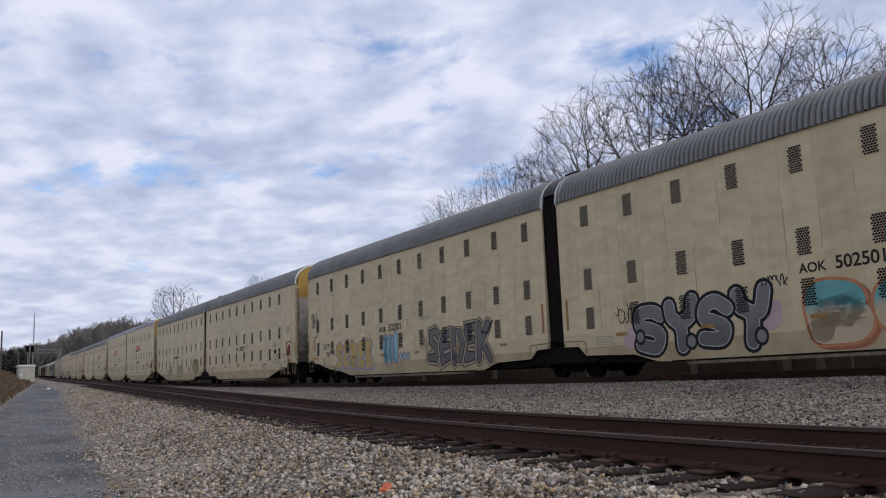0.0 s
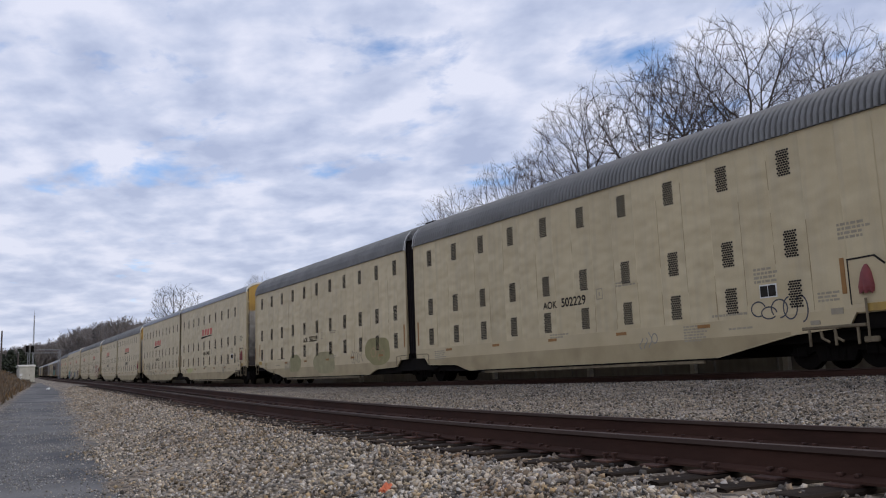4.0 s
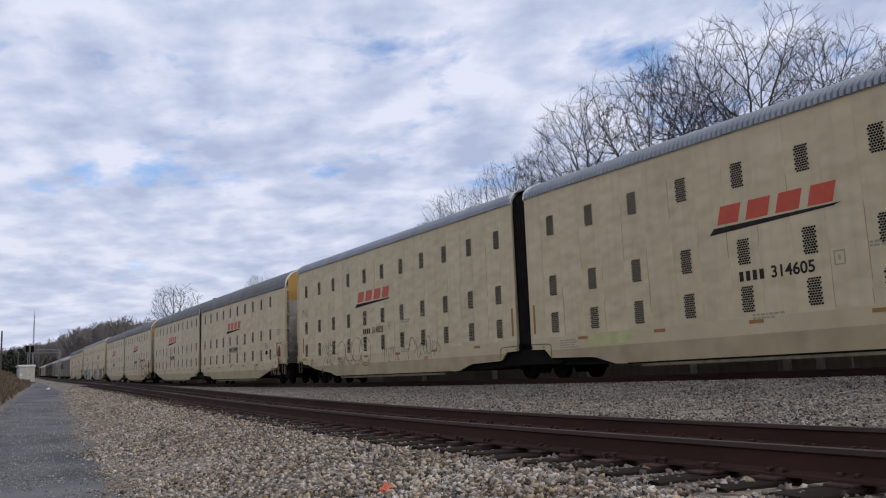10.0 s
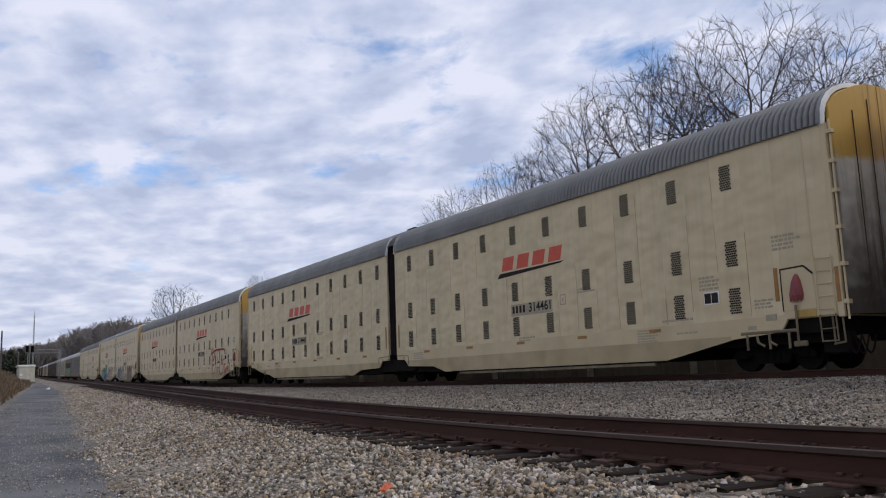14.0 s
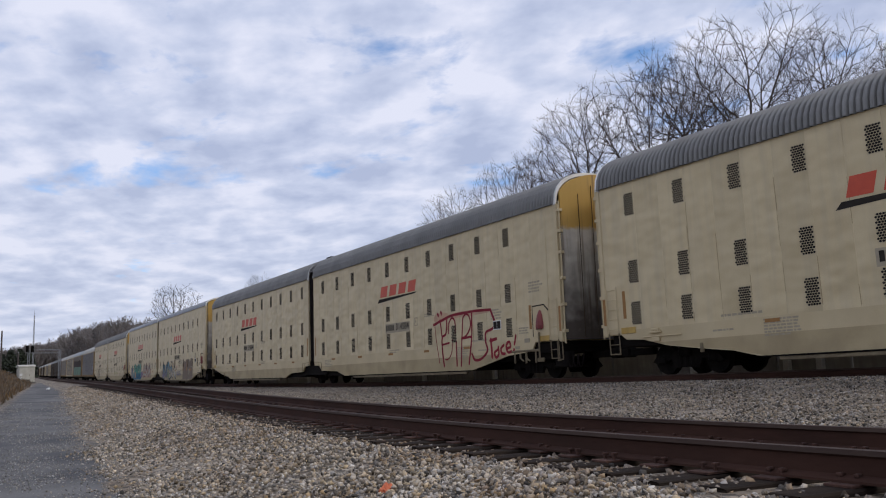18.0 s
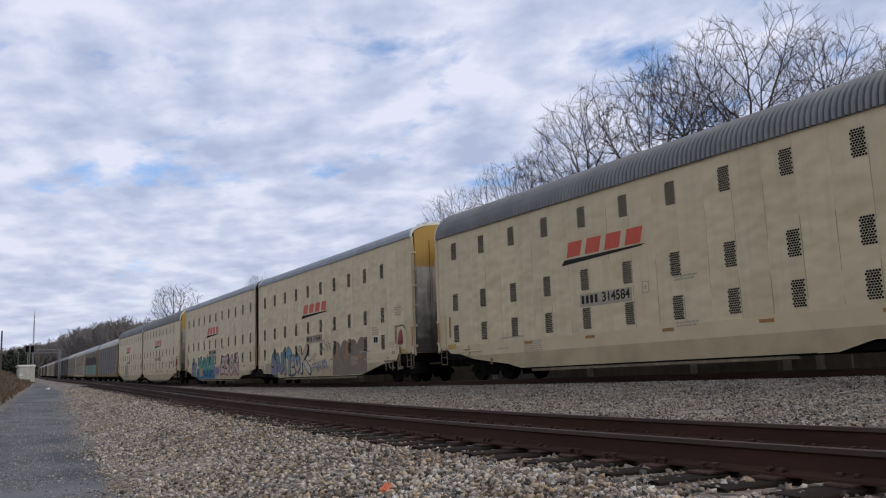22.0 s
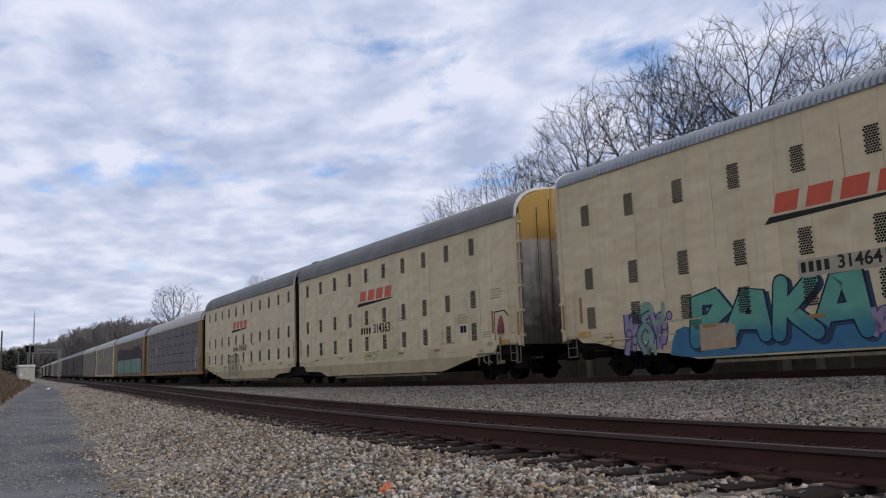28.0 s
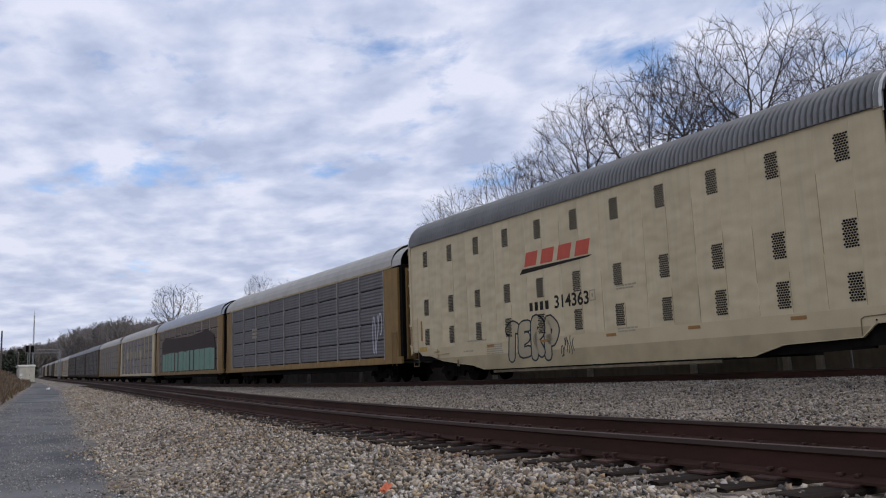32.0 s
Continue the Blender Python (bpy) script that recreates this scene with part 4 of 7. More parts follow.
def glyph_bars(car, y, z, w, h, n, mat_, slant=0.0, label="", x=XS - 0.0275, name="letter_bar", fill=0.74):
    """n plain slanted blocks in place of letters."""
    step = w / n
    for i in range(n):
        ya, g = y - i * step, step * fill
        bm = bmesh.new()
        vs = [bm.verts.new((x, ya - u * g - slant * v * h, z + v * h)) for u, v in ((0, 0), (1, 0), (1, 1), (0, 1))]
        bm.faces.new(vs)
        part(name, bm, mat_, car, label)


def logo(car, y):
    glyph_bars(car, y - 0.28, 3.80, 3.5, 0.48, 4, M_LOGO, 0.28, "red slanted emblem block", name="emblem_block")
    bm = bmesh.new()
    pts = [(y, 3.56), (y - 0.16, 3.73), (y - 3.75, 3.76), (y - 3.55, 3.70)]
    vs = [bm.verts.new((XS - 0.0275, a, b)) for a, b in pts]
    bm.faces.new(vs)
    part("emblem_wedge", bm, M_INK, car, "black tapering stripe under the emblem")


def car_number(car, y, digits, aok, patch, big=1.0):
    if patch:
        bm = bmesh.new()
        box(bm, XS - 0.0265, XS - 0.02, y - 2.2, y + 0.08, 2.15, 2.56)
        part("number_patch", bm, M_FAINT, car, "grey patch behind the number")
    if aok:
        write(car, "AOK", y, 2.25, 0.72, M_INK)
    else:
        glyph_bars(car, y, 2.25, 0.80 * big, 0.25 * min(big, 1.15), 4, M_INK, 0, "black letter bar", fill=0.62)
    write(car, digits, y - 0.92 * big, 2.25, 1.18 * big, M_INK)


PAINTS = {}


def spray(r, g, b):
    key = (r, g, b)
    if key not in PAINTS:
        PAINTS[key] = mat("spray_paint", (r * 0.85, g * 0.85, b * 0.85), (min(1, r * 1.15), min(1, g * 1.15), min(1, b * 1.15)), 2.5, 0.8, bump=0.0, spec=0.15)
    return PAINTS[key]


def blob(cy, cz, w, h, rnd, k=26, wobble=0.16, lean=0.0):
    ph = [rnd.uniform(0, 6.28) for _ in range(4)]
    pts = []
    for i in range(k):
        t = 2 * math.pi * i / k
        r = 1 + wobble * (math.sin(2 * t + ph[0]) * 0.6 + math.sin(3 * t + ph[1]) * 0.5 + math.sin(5 * t + ph[2]) * 0.35)
        c, s_ = math.cos(t), math.sin(t)
        y = math.copysign(abs(c) ** 0.75, c) * w / 2 * r
        z = math.copysign(abs(s_) ** 0.75, s_) * h / 2 * r
        pts.append((cy + y - lean * z, cz + z))
    return pts


SHAPES = [[[(0.0, 0.15), (0.35, 0.95), (0.22, 0.48), (0.78, 0.58), (0.60, 1.0), (1.0, 0.05)]],
          [[(0.08, 1.0), (0.40, 0.28), (0.92, 0.62), (0.48, 0.92), (0.26, 0.0)]],
          [[(0.0, 0.58), (0.45, 1.0), (0.98, 0.66), (0.52, 0.44), (0.10, 0.12), (0.62, 0.0), (0.95, 0.26)]],
          [[(0.50, 0.0), (0.05, 0.42), (0.50, 0.72), (0.95, 0.34), (0.50, 0.0)], [(0.50, 0.72), (0.30, 1.0), (0.92, 0.96)]],
          [[(0.05, 0.0), (0.52, 0.34), (0.10, 0.70), (0.60, 1.0), (0.95, 0.42), (0.62, 0.08)]],
          [[(0.20, 0.0), (0.0, 0.6), (0.50, 0.30), (0.42, 0.95), (0.95, 0.52), (0.80, 0.0)], [(0.70, 1.0), (1.0, 0.86)]]]


def smooth(pts, k=5):
    """A rounded line through the points."""
    out = []
    n = len(pts)
    for i in range(n - 1):
        a, b, c, d = pts[max(i - 1, 0)], pts[i], pts[i + 1], pts[min(i + 2, n - 1)]
        for q in range(k):
            t = q / k
            out.append(tuple(0.5 * (2 * b[j] + (c[j] - a[j]) * t + (2 * a[j] - 5 * b[j] + 4 * c[j] - d[j]) * t * t + (3 * b[j] - a[j] - 3 * c[j] + d[j]) * t ** 3) for j in (0, 1)))
    return out + [pts[-1]]


def piece(car, y0, y1, z0, z1, n, fills, line, seed, label, width=0.06, wobble=0.16, sharp=False, glow=None, shine=None):
    """A spray painted piece of n swollen shapes from y0 (far) to y1 (near)."""
    rnd = random.Random(seed)
    step = (y0 - y1) / n
    h = z1 - z0
    if glow:
        for q in range(n + 1):
            bm = bmesh.new()
            pts = blob(y0 - step * q, z0 + 0.42 * h + rnd.uniform(-0.1, 0.02) * h, step * 1.3, h * rnd.uniform(0.55, 0.8), rnd, 24, 0.12)
            bm.faces.new([bm.verts.new((XS - 0.0256 - 0.0002 * q, y, max(z, 0.40))) for y, z in pts])
            part("spray_haze", bm, spray(*glow), car, "spray paint ground")
    last = -1
    for i in range(n):
        kind = rnd.randrange(len(SHAPES))
        if kind == last:
            kind = (kind + 3) % len(SHAPES)
        last = kind
        fat = min(step, h) * rnd.uniform(0.26, 0.32) * (0.85 if sharp else 1.0)
        hh, base = h * rnd.uniform(0.82, 1.0), z0 + rnd.uniform(0.0, 0.06) * h
        lean = rnd.uniform(-0.12, 0.22)
        black, fill, light = bmesh.new(), bmesh.new(), bmesh.new()
        for stroke in SHAPES[kind]:
            pts = []
            for u, v in stroke:
                u, v = u + rnd.uniform(-0.09, 0.09), v + rnd.uniform(-0.08, 0.08)
                pts.append((y0 - step * (i + 0.04 + 0.9 * u) - lean * (v - 0.5) * hh, max(0.42 + fat * 0.5, base + fat * 0.5 + (hh - fat) * v)))
            q = pts if sharp else smooth(pts)
            ribbon(black, q, fat + width * 2, XS - 0.0300 - 0.0008 * i)
            ribbon(fill, q, fat, XS - 0.0304 - 0.0008 * i)
            if shine:
                ribbon(light, [(y + fat * 0.22, z + fat * 0.1) for y, z in (q if sharp else q[2:-3])], fat * 0.14, XS - 0.0308 - 0.0008 * i)
        part("spray_outline", black, spray(*line), car, "sprayed outline")
        part("spray_fill", fill, spray(*fills[i % len(fills)]), car, label)
        if shine:
            part("spray_highlight", light, spray(*shine), car)
        else:
            light.free()


def tag(car, y0, y1, z0, z1, colour, seed, width=0.035, loops=9):
    """A quick looping spray stroke."""
    rnd = random.Random(seed)
    n = loops
    step = (y0 - y1) / n
    for i in range(n):
        bm = bmesh.new()
        cy = y0 - step * (i + 0.5)
        kind = rnd.random()
        q = []
        if kind < 0.55:
            a0, turn_ = rnd.uniform(0, 6.28), rnd.choice((-1, 1)) * rnd.uniform(3.6, 6.2)
            rz, ry = (z1 - z0) * rnd.uniform(0.22, 0.5), step * rnd.uniform(0.4, 0.75)
            cz = rnd.uniform(z0 + rz, max(z0 + rz, z1 - rz))
            for k in range(15):
                t = a0 + turn_ * k / 14
                q.append((cy + ry * math.cos(t), cz + rz * math.sin(t)))
        else:
            za, zb = rnd.uniform(z0, z0 + 0.3 * (z1 - z0)), rnd.uniform(z0 + 0.65 * (z1 - z0), z1)
            for k in range(9):
                t = k / 8
                q.append((cy + step * 0.4 * math.sin(t * 5 + i), za + (zb - za) * t))
        ribbon(bm, q, width, XS - 0.040 - 0.0003 * i)
        part("spray_stroke", bm, spray(*colour), car, "sprayed scrawl")


def patch(car, y0, y1, z0, z1, colour, seed, label):
    rnd = random.Random(seed)
    bm = bmesh.new()
    bm.faces.new([bm.verts.new((film(XS - 0.0262), y, max(z, 0.40))) for y, z in blob((y0 + y1) / 2, (z0 + z1) / 2, y0 - y1, z1 - z0, rnd, 40, 0.07)])
    part("paint_patch", bm, spray(*colour), car, label)


CARS = []
BASE_Y = 20.4104


def joint_y(k):
    return BASE_Y + 22.3 * k + (0.033 * k if k > 10 else 0.08 if k > 8 else 0.0)


GLYPHS = {
    "S": [[(0.92, 0.80), (0.62, 0.97), (0.20, 0.86), (0.16, 0.62), (0.55, 0.48), (0.86, 0.32), (0.70, 0.06), (0.10, 0.08)]],
    "Y": [[(0.10, 1.0), (0.16, 0.68), (0.52, 0.50), (0.50, 0.0)], [(0.95, 1.0), (0.86, 0.66), (0.52, 0.50)]],
    "E": [[(0.92, 0.92), (0.18, 0.86), (0.12, 0.45), (0.20, 0.06), (0.92, 0.10)], [(0.15, 0.48), (0.75, 0.54)]],
    "D": [[(0.20, 0.05), (0.12, 0.95), (0.62, 0.86), (0.92, 0.50), (0.70, 0.10), (0.20, 0.05)]]}
GLYPHS["K"] = [[(0.16, 1.0), (0.22, 0.0)], [(0.85, 1.0), (0.30, 0.48), (0.62, 0.34), (1.10, 0.0)]]
GLYPHS["A"] = [[(0.05, 0.0), (0.38, 0.98), (0.62, 0.96), (0.98, 0.0)], [(0.25, 0.34), (0.80, 0.34)]]
GLYPHS["U"] = [[(0.14, 1.0), (0.16, 0.28), (0.50, 0.04), (0.82, 0.28), (0.86, 1.0)]]
GLYPHS["I"] = [[(0.40, 1.0), (0.55, 0.55), (0.45, 0.0)]]
GLYPHS["T"] = [[(0.0, 0.84), (0.50, 0.98), (1.0, 0.90)], [(0.55, 0.94), (0.46, 0.0)]]
GLYPHS["P"] = [[(0.20, 0.0), (0.14, 0.95), (0.70, 0.96), (0.92, 0.70), (0.60, 0.44), (0.22, 0.46)]]
GLYPHS["O"] = [[(0.50, 0.98), (0.12, 0.70), (0.16, 0.25), (0.52, 0.03), (0.88, 0.30), (0.84, 0.74), (0.50, 0.98)]]
GLYPHS["R"] = [[(0.20, 0.0), (0.14, 0.95), (0.72, 0.96), (0.88, 0.70), (0.28, 0.48), (0.95, 0.0)]]
GLYPHS["F"] = [[(0.15, 0.0), (0.12, 0.95), (0.90, 0.98)], [(0.13, 0.52), (0.70, 0.56)]]
GLYPHS["B"] = [[(0.18, 0.05), (0.14, 0.95), (0.72, 0.95), (0.80, 0.65), (0.25, 0.52), (0.90, 0.40), (0.85, 0.08), (0.18, 0.05)]]


def two_tone(low, high, z0, z1):
    """Spray paint that fades from one colour to another with height on the car."""
    key = (low, high, z0, z1)
    if key in PAINTS:
        return PAINTS[key]
    m = mat("spray_paint", tuple(c * 0.88 for c in high), tuple(min(1, c * 1.12) for c in high), 2.5, 0.8, bump=0.0, spec=0.15)
    n, l = m.node_tree.nodes, m.node_tree.links
    b = n["Principled BSDF"]
    top = b.inputs["Base Color"].links[0].from_socket
    co = n.new("ShaderNodeTexCoord")
    sp = n.new("ShaderNodeSeparateXYZ")
    l.new(co.outputs["Object"], sp.inputs[0])
    cloud = n.new("ShaderNodeTexNoise")
    cloud.inputs["Scale"].default_value = 2.2
    l.new(co.outputs["Object"], cloud.inputs["Vector"])
    up = n.new("ShaderNodeMath")
    up.operation = "MULTIPLY_ADD"
    up.inputs[1].default_value = 0.5
    l.new(cloud.outputs[0], up.inputs[0])
    l.new(sp.outputs[2], up.inputs[2])
    r = n.new("ShaderNodeMapRange")
    r.inputs[1].default_value, r.inputs[2].default_value = z0 + 0.25, z1 + 0.25
    l.new(up.outputs[0], r.inputs[0])
    mx = n.new("ShaderNodeMix")
    mx.data_type = "RGBA"
    mx.inputs[6].default_value = (*low, 1)
    l.new(r.outputs[0], mx.inputs[0])
    l.new(top, mx.inputs[7])
    l.new(mx.outputs[2], b.inputs["Base Color"])
    PAINTS[key] = m
    return m


def band(bm, pts, w, x, caps=True):
    """A stroke of even width with mitred bends and round ends."""
    rows, n, x = [], len(pts), film(x)
    for i in range(n):
        a, b = Vector(pts[max(i - 1, 0)]), Vector(pts[min(i + 1, n - 1)])
        p = Vector(pts[i])
        t = (b - a)
        t = t.normalized() if t.length > 1e-6 else Vector((1, 0))
        k = 1.0
        if 0 < i < n - 1:
            u = (p - a)
            if u.length > 1e-6:
                k = 1 / max(0.62, abs(u.normalized().dot(t)))
        nr = Vector((-t.y, t.x)) * (w / 2 * k)
        rows.append((bm.verts.new((x, *(p + nr))), bm.verts.new((x, *(p - nr)))))
    for (a, b), (c, d) in zip(rows, rows[1:]):
        bm.faces.new((a, b, d, c))
    if caps:
        for i, j in ((0, 1), (n - 1, n - 2)):
            t = (Vector(pts[i]) - Vector(pts[j])).normalized()
            a0 = math.atan2(t.y, t.x)
            arc = [bm.verts.new((x, pts[i][0] + w / 2 * math.cos(a0 + q), pts[i][1] + w / 2 * math.sin(a0 + q))) for q in (-0.95, -0.5, 0.0, 0.5, 0.95)]
            l, r = rows[i] if i else rows[i][::-1]
            bm.faces.new([r] + arc + [l])


def letters(car, word, y0, y1, z0, z1, fat, fill, line, label, width=0.05, rim=None, rim_width=0.03, seed=1, sharp=False, lean=0.0, shadow=None, shake=0.03, over=1.04, halo=None):
    """Spray painted letters from y0 to y1: outline, optional rim, fill. fill is a colour or a material."""
    rnd = random.Random(seed)
    step, h = (y0 - y1) / len(word), z1 - z0
    for i, ch in enumerate(word):
        hh, base, x = h * rnd.uniform(0.9, 1.0), z0 + rnd.uniform(0, 0.05) * h, XS - 0.0300 - 0.0022 * (i % 3)
        dark, edge, body, back, far_back = (bmesh.new() for _ in range(5))
        for q, stroke in enumerate(GLYPHS[ch]):
            pts = []
            for u, v in stroke:
                u, v = u + rnd.uniform(-shake, shake), v + rnd.uniform(-shake, shake)
                pts.append((y0 - step * (i + 0.02) - fat / 2 + step * (over - 1.04) / 2 - (step * over - fat) * u - lean * (v - 0.5) * hh, max(0.44 + fat / 2, base + fat / 2 + (hh - fat) * v)))
            line_pts = pts if sharp else smooth(pts)
            dx = 0.00015 * q
            if halo:
                band(back, line_pts, fat + width * 2 + 0.17, x + 0.0009 - dx)
                band(far_back, line_pts, fat + width * 2 + 0.23, x + 0.0014 - dx)
            elif shadow:
                band(back, [(y - 0.10, z - 0.07) for y, z in line_pts], fat + width * 2, x + 0.0006 - dx)
            band(dark, line_pts, fat + width * 2, x - dx)
            if rim:
                band(edge, line_pts, fat, x - 0.0006 - dx)
            band(body, line_pts, fat - (2 * rim_width if rim else 0), x - 0.0012 - dx)
        if halo:
            part("spray_halo", far_back, spray(*line), car, "thin second outline")
            part("spray_halo", back, spray(*halo), car, "pale gap round the letter")
        else:
            far_back.free()
        if halo:
            pass
        elif shadow:
            part("spray_shadow", back, spray(*shadow), car, "sprayed block shadow")
        else:
            back.free()
        part("spray_outline", dark, spray(*line), car, "sprayed outline")
        if rim:
            part("spray_highlight", edge, spray(*rim), car, "sprayed pale rim")
        else:
            edge.free()
        part("spray_fill", body, spray(*fill) if isinstance(fill, tuple) else fill, car, label)


def dots(car, spots, line, fill, ring=0.04):
    """Small sprayed discs with a dark rim. spots: y, z, radius."""
    for y, z, r in spots:
        for k, (rad, c, x) in enumerate(((r + ring, line, film(XS - 0.0385)), (r, fill, film(XS - 0.0392)))):
            bm = bmesh.new()
            bm.faces.new([bm.verts.new((x, y + rad * math.cos(a * math.pi / 8), z + 1.15 * rad * math.sin(a * math.pi / 8))) for a in range(16)])
            part("spray_dot", bm, spray(*c), car)


def strokes(car, runs, colour, label, x=XS - 0.040, round_=True):
    """Free sprayed strokes. runs: width, then (y, z) points."""
    for i, (w, *pts) in enumerate(runs):
        bm = bmesh.new()
        band(bm, smooth(pts) if round_ and len(pts) > 2 else pts, w, x - 0.0003 * i)
        part("spray_stroke", bm, spray(*colour), car, label)


def bubble(car, y, z, ry, rz, colour, width=0.022, hatch=True):
    """An outlined bubble with a hatched lower edge."""
    bm = bmesh.new()
    rim = [(y + ry * math.cos(a * math.pi / 14), z + rz * math.sin(a * math.pi / 14)) for a in range(-3, 26)]
    band(bm, rim, width, XS - 0.034)
    if hatch:
        for a in range(17, 27):
            t = a * math.pi / 14
            c, d = math.cos(t), math.sin(t)
            band(bm, [(y + ry * c, z + rz * d), (y + (ry + 0.02) * c - 0.04, max(0.42, z + (rz + 0.14) * d))], width * 0.8, XS - 0.0343 - 0.0001 * (a % 5), False)
        band(bm, [(y + (ry + 0.02) * math.cos(a * math.pi / 14) - 0.04, max(0.42, z + (rz + 0.14) * math.sin(a * math.pi / 14))) for a in range(17, 27)], width, XS - 0.0338)
    part("spray_outline", bm, spray(*colour), car, "thin sprayed bubble outline")


def dress(car, k):
    """Marks of the unit k."""
    even = k % 2 == 0
    ny = 12.78 if even else -8.92
    ly = 13.66 if even else -8.1
    numbers = {-1: "502501", 0: "502501", 1: "502229", 2: "502229", 3: "314605", 4: "314605", 5: "314461", 6: "314461", 7: "314584", 8: "314584", 9: "314641", 10: "314641", 11: "314363", 12: "314363"}
    car_number(car, ny + (0.42 if k > 10 else 0), numbers[k], k < 3, k in (5, 6, 7, 8, 9, 10), 1.42 if k > 10 else 1.0)
    if k >= 3:
        logo(car, ly)
    if even:
        stencil(car, 8.95, 2.62, 0.9, 2, 0.05)
    else:
        stencil(car, -12.4, 2.7, 0.9, 2, 0.05)
    bm = bmesh.new()
    yb = ny - 2.75
    for a, b, c, d in ((-0.14, 0.14, 2.32, 2.35), (-0.14, 0.14, 2.63, 2.66), (-0.14, -0.11, 2.35, 2.63), (0.11, 0.14, 2.35, 2.63), (-0.03, 0.03, 2.43, 2.55)):
        box(bm, XS - 0.0275, XS - 0.02, yb + a, yb + b, c, d)
    part("stencil_frame", bm, M_FAINT, car, "small boxed stencil mark")
    ink, grey = (0.03, 0.03, 0.035), (0.22, 0.21, 0.22)
    if k == -1:
        patch(car, -3.05, -3.75, 0.75, 1.35, (0.46, 0.33, 0.32), 3, "faint pink sprayed haze")
        patch(car, -7.4, -8.35, 0.95, 1.75, (0.46, 0.33, 0.32), 4, "faint pink sprayed haze")
        letters(car, "SYSY", -3.45, -7.95, 0.48, 2.12, 0.40, two_tone((0.125, 0.12, 0.115), (0.185, 0.18, 0.172), 0.9, 1.5), (0.018, 0.018, 0.02), "silver grey spray painted letters", 0.09, (0.42, 0.41, 0.38), 0.026, 3, over=1.2, shake=0.05)
        dots(car, ((-3.68, 1.08, 0.13), (-5.52, 0.85, 0.14), (-7.72, 0.85, 0.14)), (0.018, 0.018, 0.02), (0.19, 0.185, 0.175), 0.07)
        tag(car, -7.85, -8.6, 2.0, 2.3, ink, 5, 0.035, 7)
        letters(car, "BO", -8.85, -12.2, 0.50, 2.05, 0.62, two_tone((0.50, 0.40, 0.26), (0.15, 0.36, 0.35), 1.2, 1.5), (0.45, 0.20, 0.10), "teal and peach spray painted letters", 0.08, None, 0.03, 9, False, 0.0, (0.33, 0.13, 0.07))
        tag(car, -2.75, -3.4, 1.5, 2.1, ink, 8, 0.03, 5)
    elif k == 0:
        letters(car, "SEDEK", 8.3, 3.8, 0.6, 2.2, 0.25, two_tone((0.13, 0.122, 0.118), (0.17, 0.16, 0.152), 0.8, 1.8), (0.03, 0.029, 0.03), "grey and black angular spray painted letters", 0.045, None, 0.03, 12, True, 0.06, None, 0.07, 1.22, (0.34, 0.28, 0.19))
        strokes(car, ((0.05, (8.62, 1.75), (8.5, 1.1)), (0.05, (8.5, 1.8), (8.38, 1.2)), (0.10, (4.3, 1.75), (3.95, 1.7), (3.6, 2.1))), (0.05, 0.047, 0.045), "sprayed dashes", round_=False)
        letters(car, "OUI", 12.45, 10.95, 0.80, 2.12, 0.36, two_tone((0.14, 0.34, 0.40), (0.26, 0.46, 0.50), 0.9, 1.6), (0.26, 0.15, 0.19), "pale blue spray painted letters", 0.045, None, 0.03, 12)
        dots(car, ((10.72, 1.08, 0.12), (10.4, 1.08, 0.12), (10.08, 1.08, 0.12)), (0.30, 0.17, 0.15), (0.26, 0.42, 0.45), 0.05)
        letters(car, "SEDEK", 17.75, 13.55, 0.62, 2.12, 0.34, (0.47, 0.34, 0.13), (0.30, 0.22, 0.30), "faded yellow and purple spray painted letters", 0.05, None, 0.03, 13, False, 0.0, (0.27, 0.31, 0.29))
        tag(car, 20.95, 20.1, 2.9, 3.75, (0.05, 0.05, 0.055), 14, 0.035, 9)
        strokes(car, ((0.035, (20.85, 3.2), (20.6, 3.35), (20.5, 3.1), (20.75, 2.95), (20.85, 3.15)), (0.035, (20.4, 3.0), (20.2, 2.7), (20.25, 2.4)), (0.03, (20.35, 2.55), (20.25, 2.4), (20.12, 2.55))), (0.05, 0.05, 0.055), "black looping scrawl")
        tag(car, 19.4, 18.5, 1.7, 2.1, (0.05, 0.05, 0.06), 15, 0.032, 5)
        tag(car, 18.95, 18.45, 1.3, 1.6, (0.05, 0.05, 0.06), 17, 0.03, 4)
        tag(car, 18.25, 17.75, 1.3, 1.7, (0.40, 0.24, 0.27), 16, 0.03, 7)
    elif k == 1:
        tag(car, -17.2, -18.7, 1.1, 1.75, (0.08, 0.08, 0.09), 21, 0.035, 5)
        tag(car, -13.2, -13.9, 0.7, 1.2, (0.25, 0.24, 0.22), 22, 0.03, 4)
    elif k == 2:
        patch(car, 4.6, 2.0, 0.8, 2.05, (0.29, 0.255, 0.125), 31, "dull green painted-over patch")
        patch(car, 11.2, 8.3, 0.5, 1.65, (0.34, 0.30, 0.17), 32, "dull green painted-over patch")
        patch(car, 15.1, 13.2, 0.65, 1.6, (0.31, 0.28, 0.15), 33, "dull green painted-over patch")
        tag(car, 6.2, 4.9, 0.9, 1.5, (0.12, 0.12, 0.12), 34, 0.025, 6)
        tag(car, 3.9, 2.6, 1.0, 1.7, (0.40, 0.27, 0.15), 35, 0.05, 4)
    elif k == 3:
        tag(car, -13.5, -16.4, 0.7, 2.0, (0.20, 0.19, 0.17), 41, 0.025, 6)
        patch(car, -3.0, -5.2, 0.95, 1.3, (0.48, 0.46, 0.22), 42, "faint yellow scrawl")
    elif k == 4:
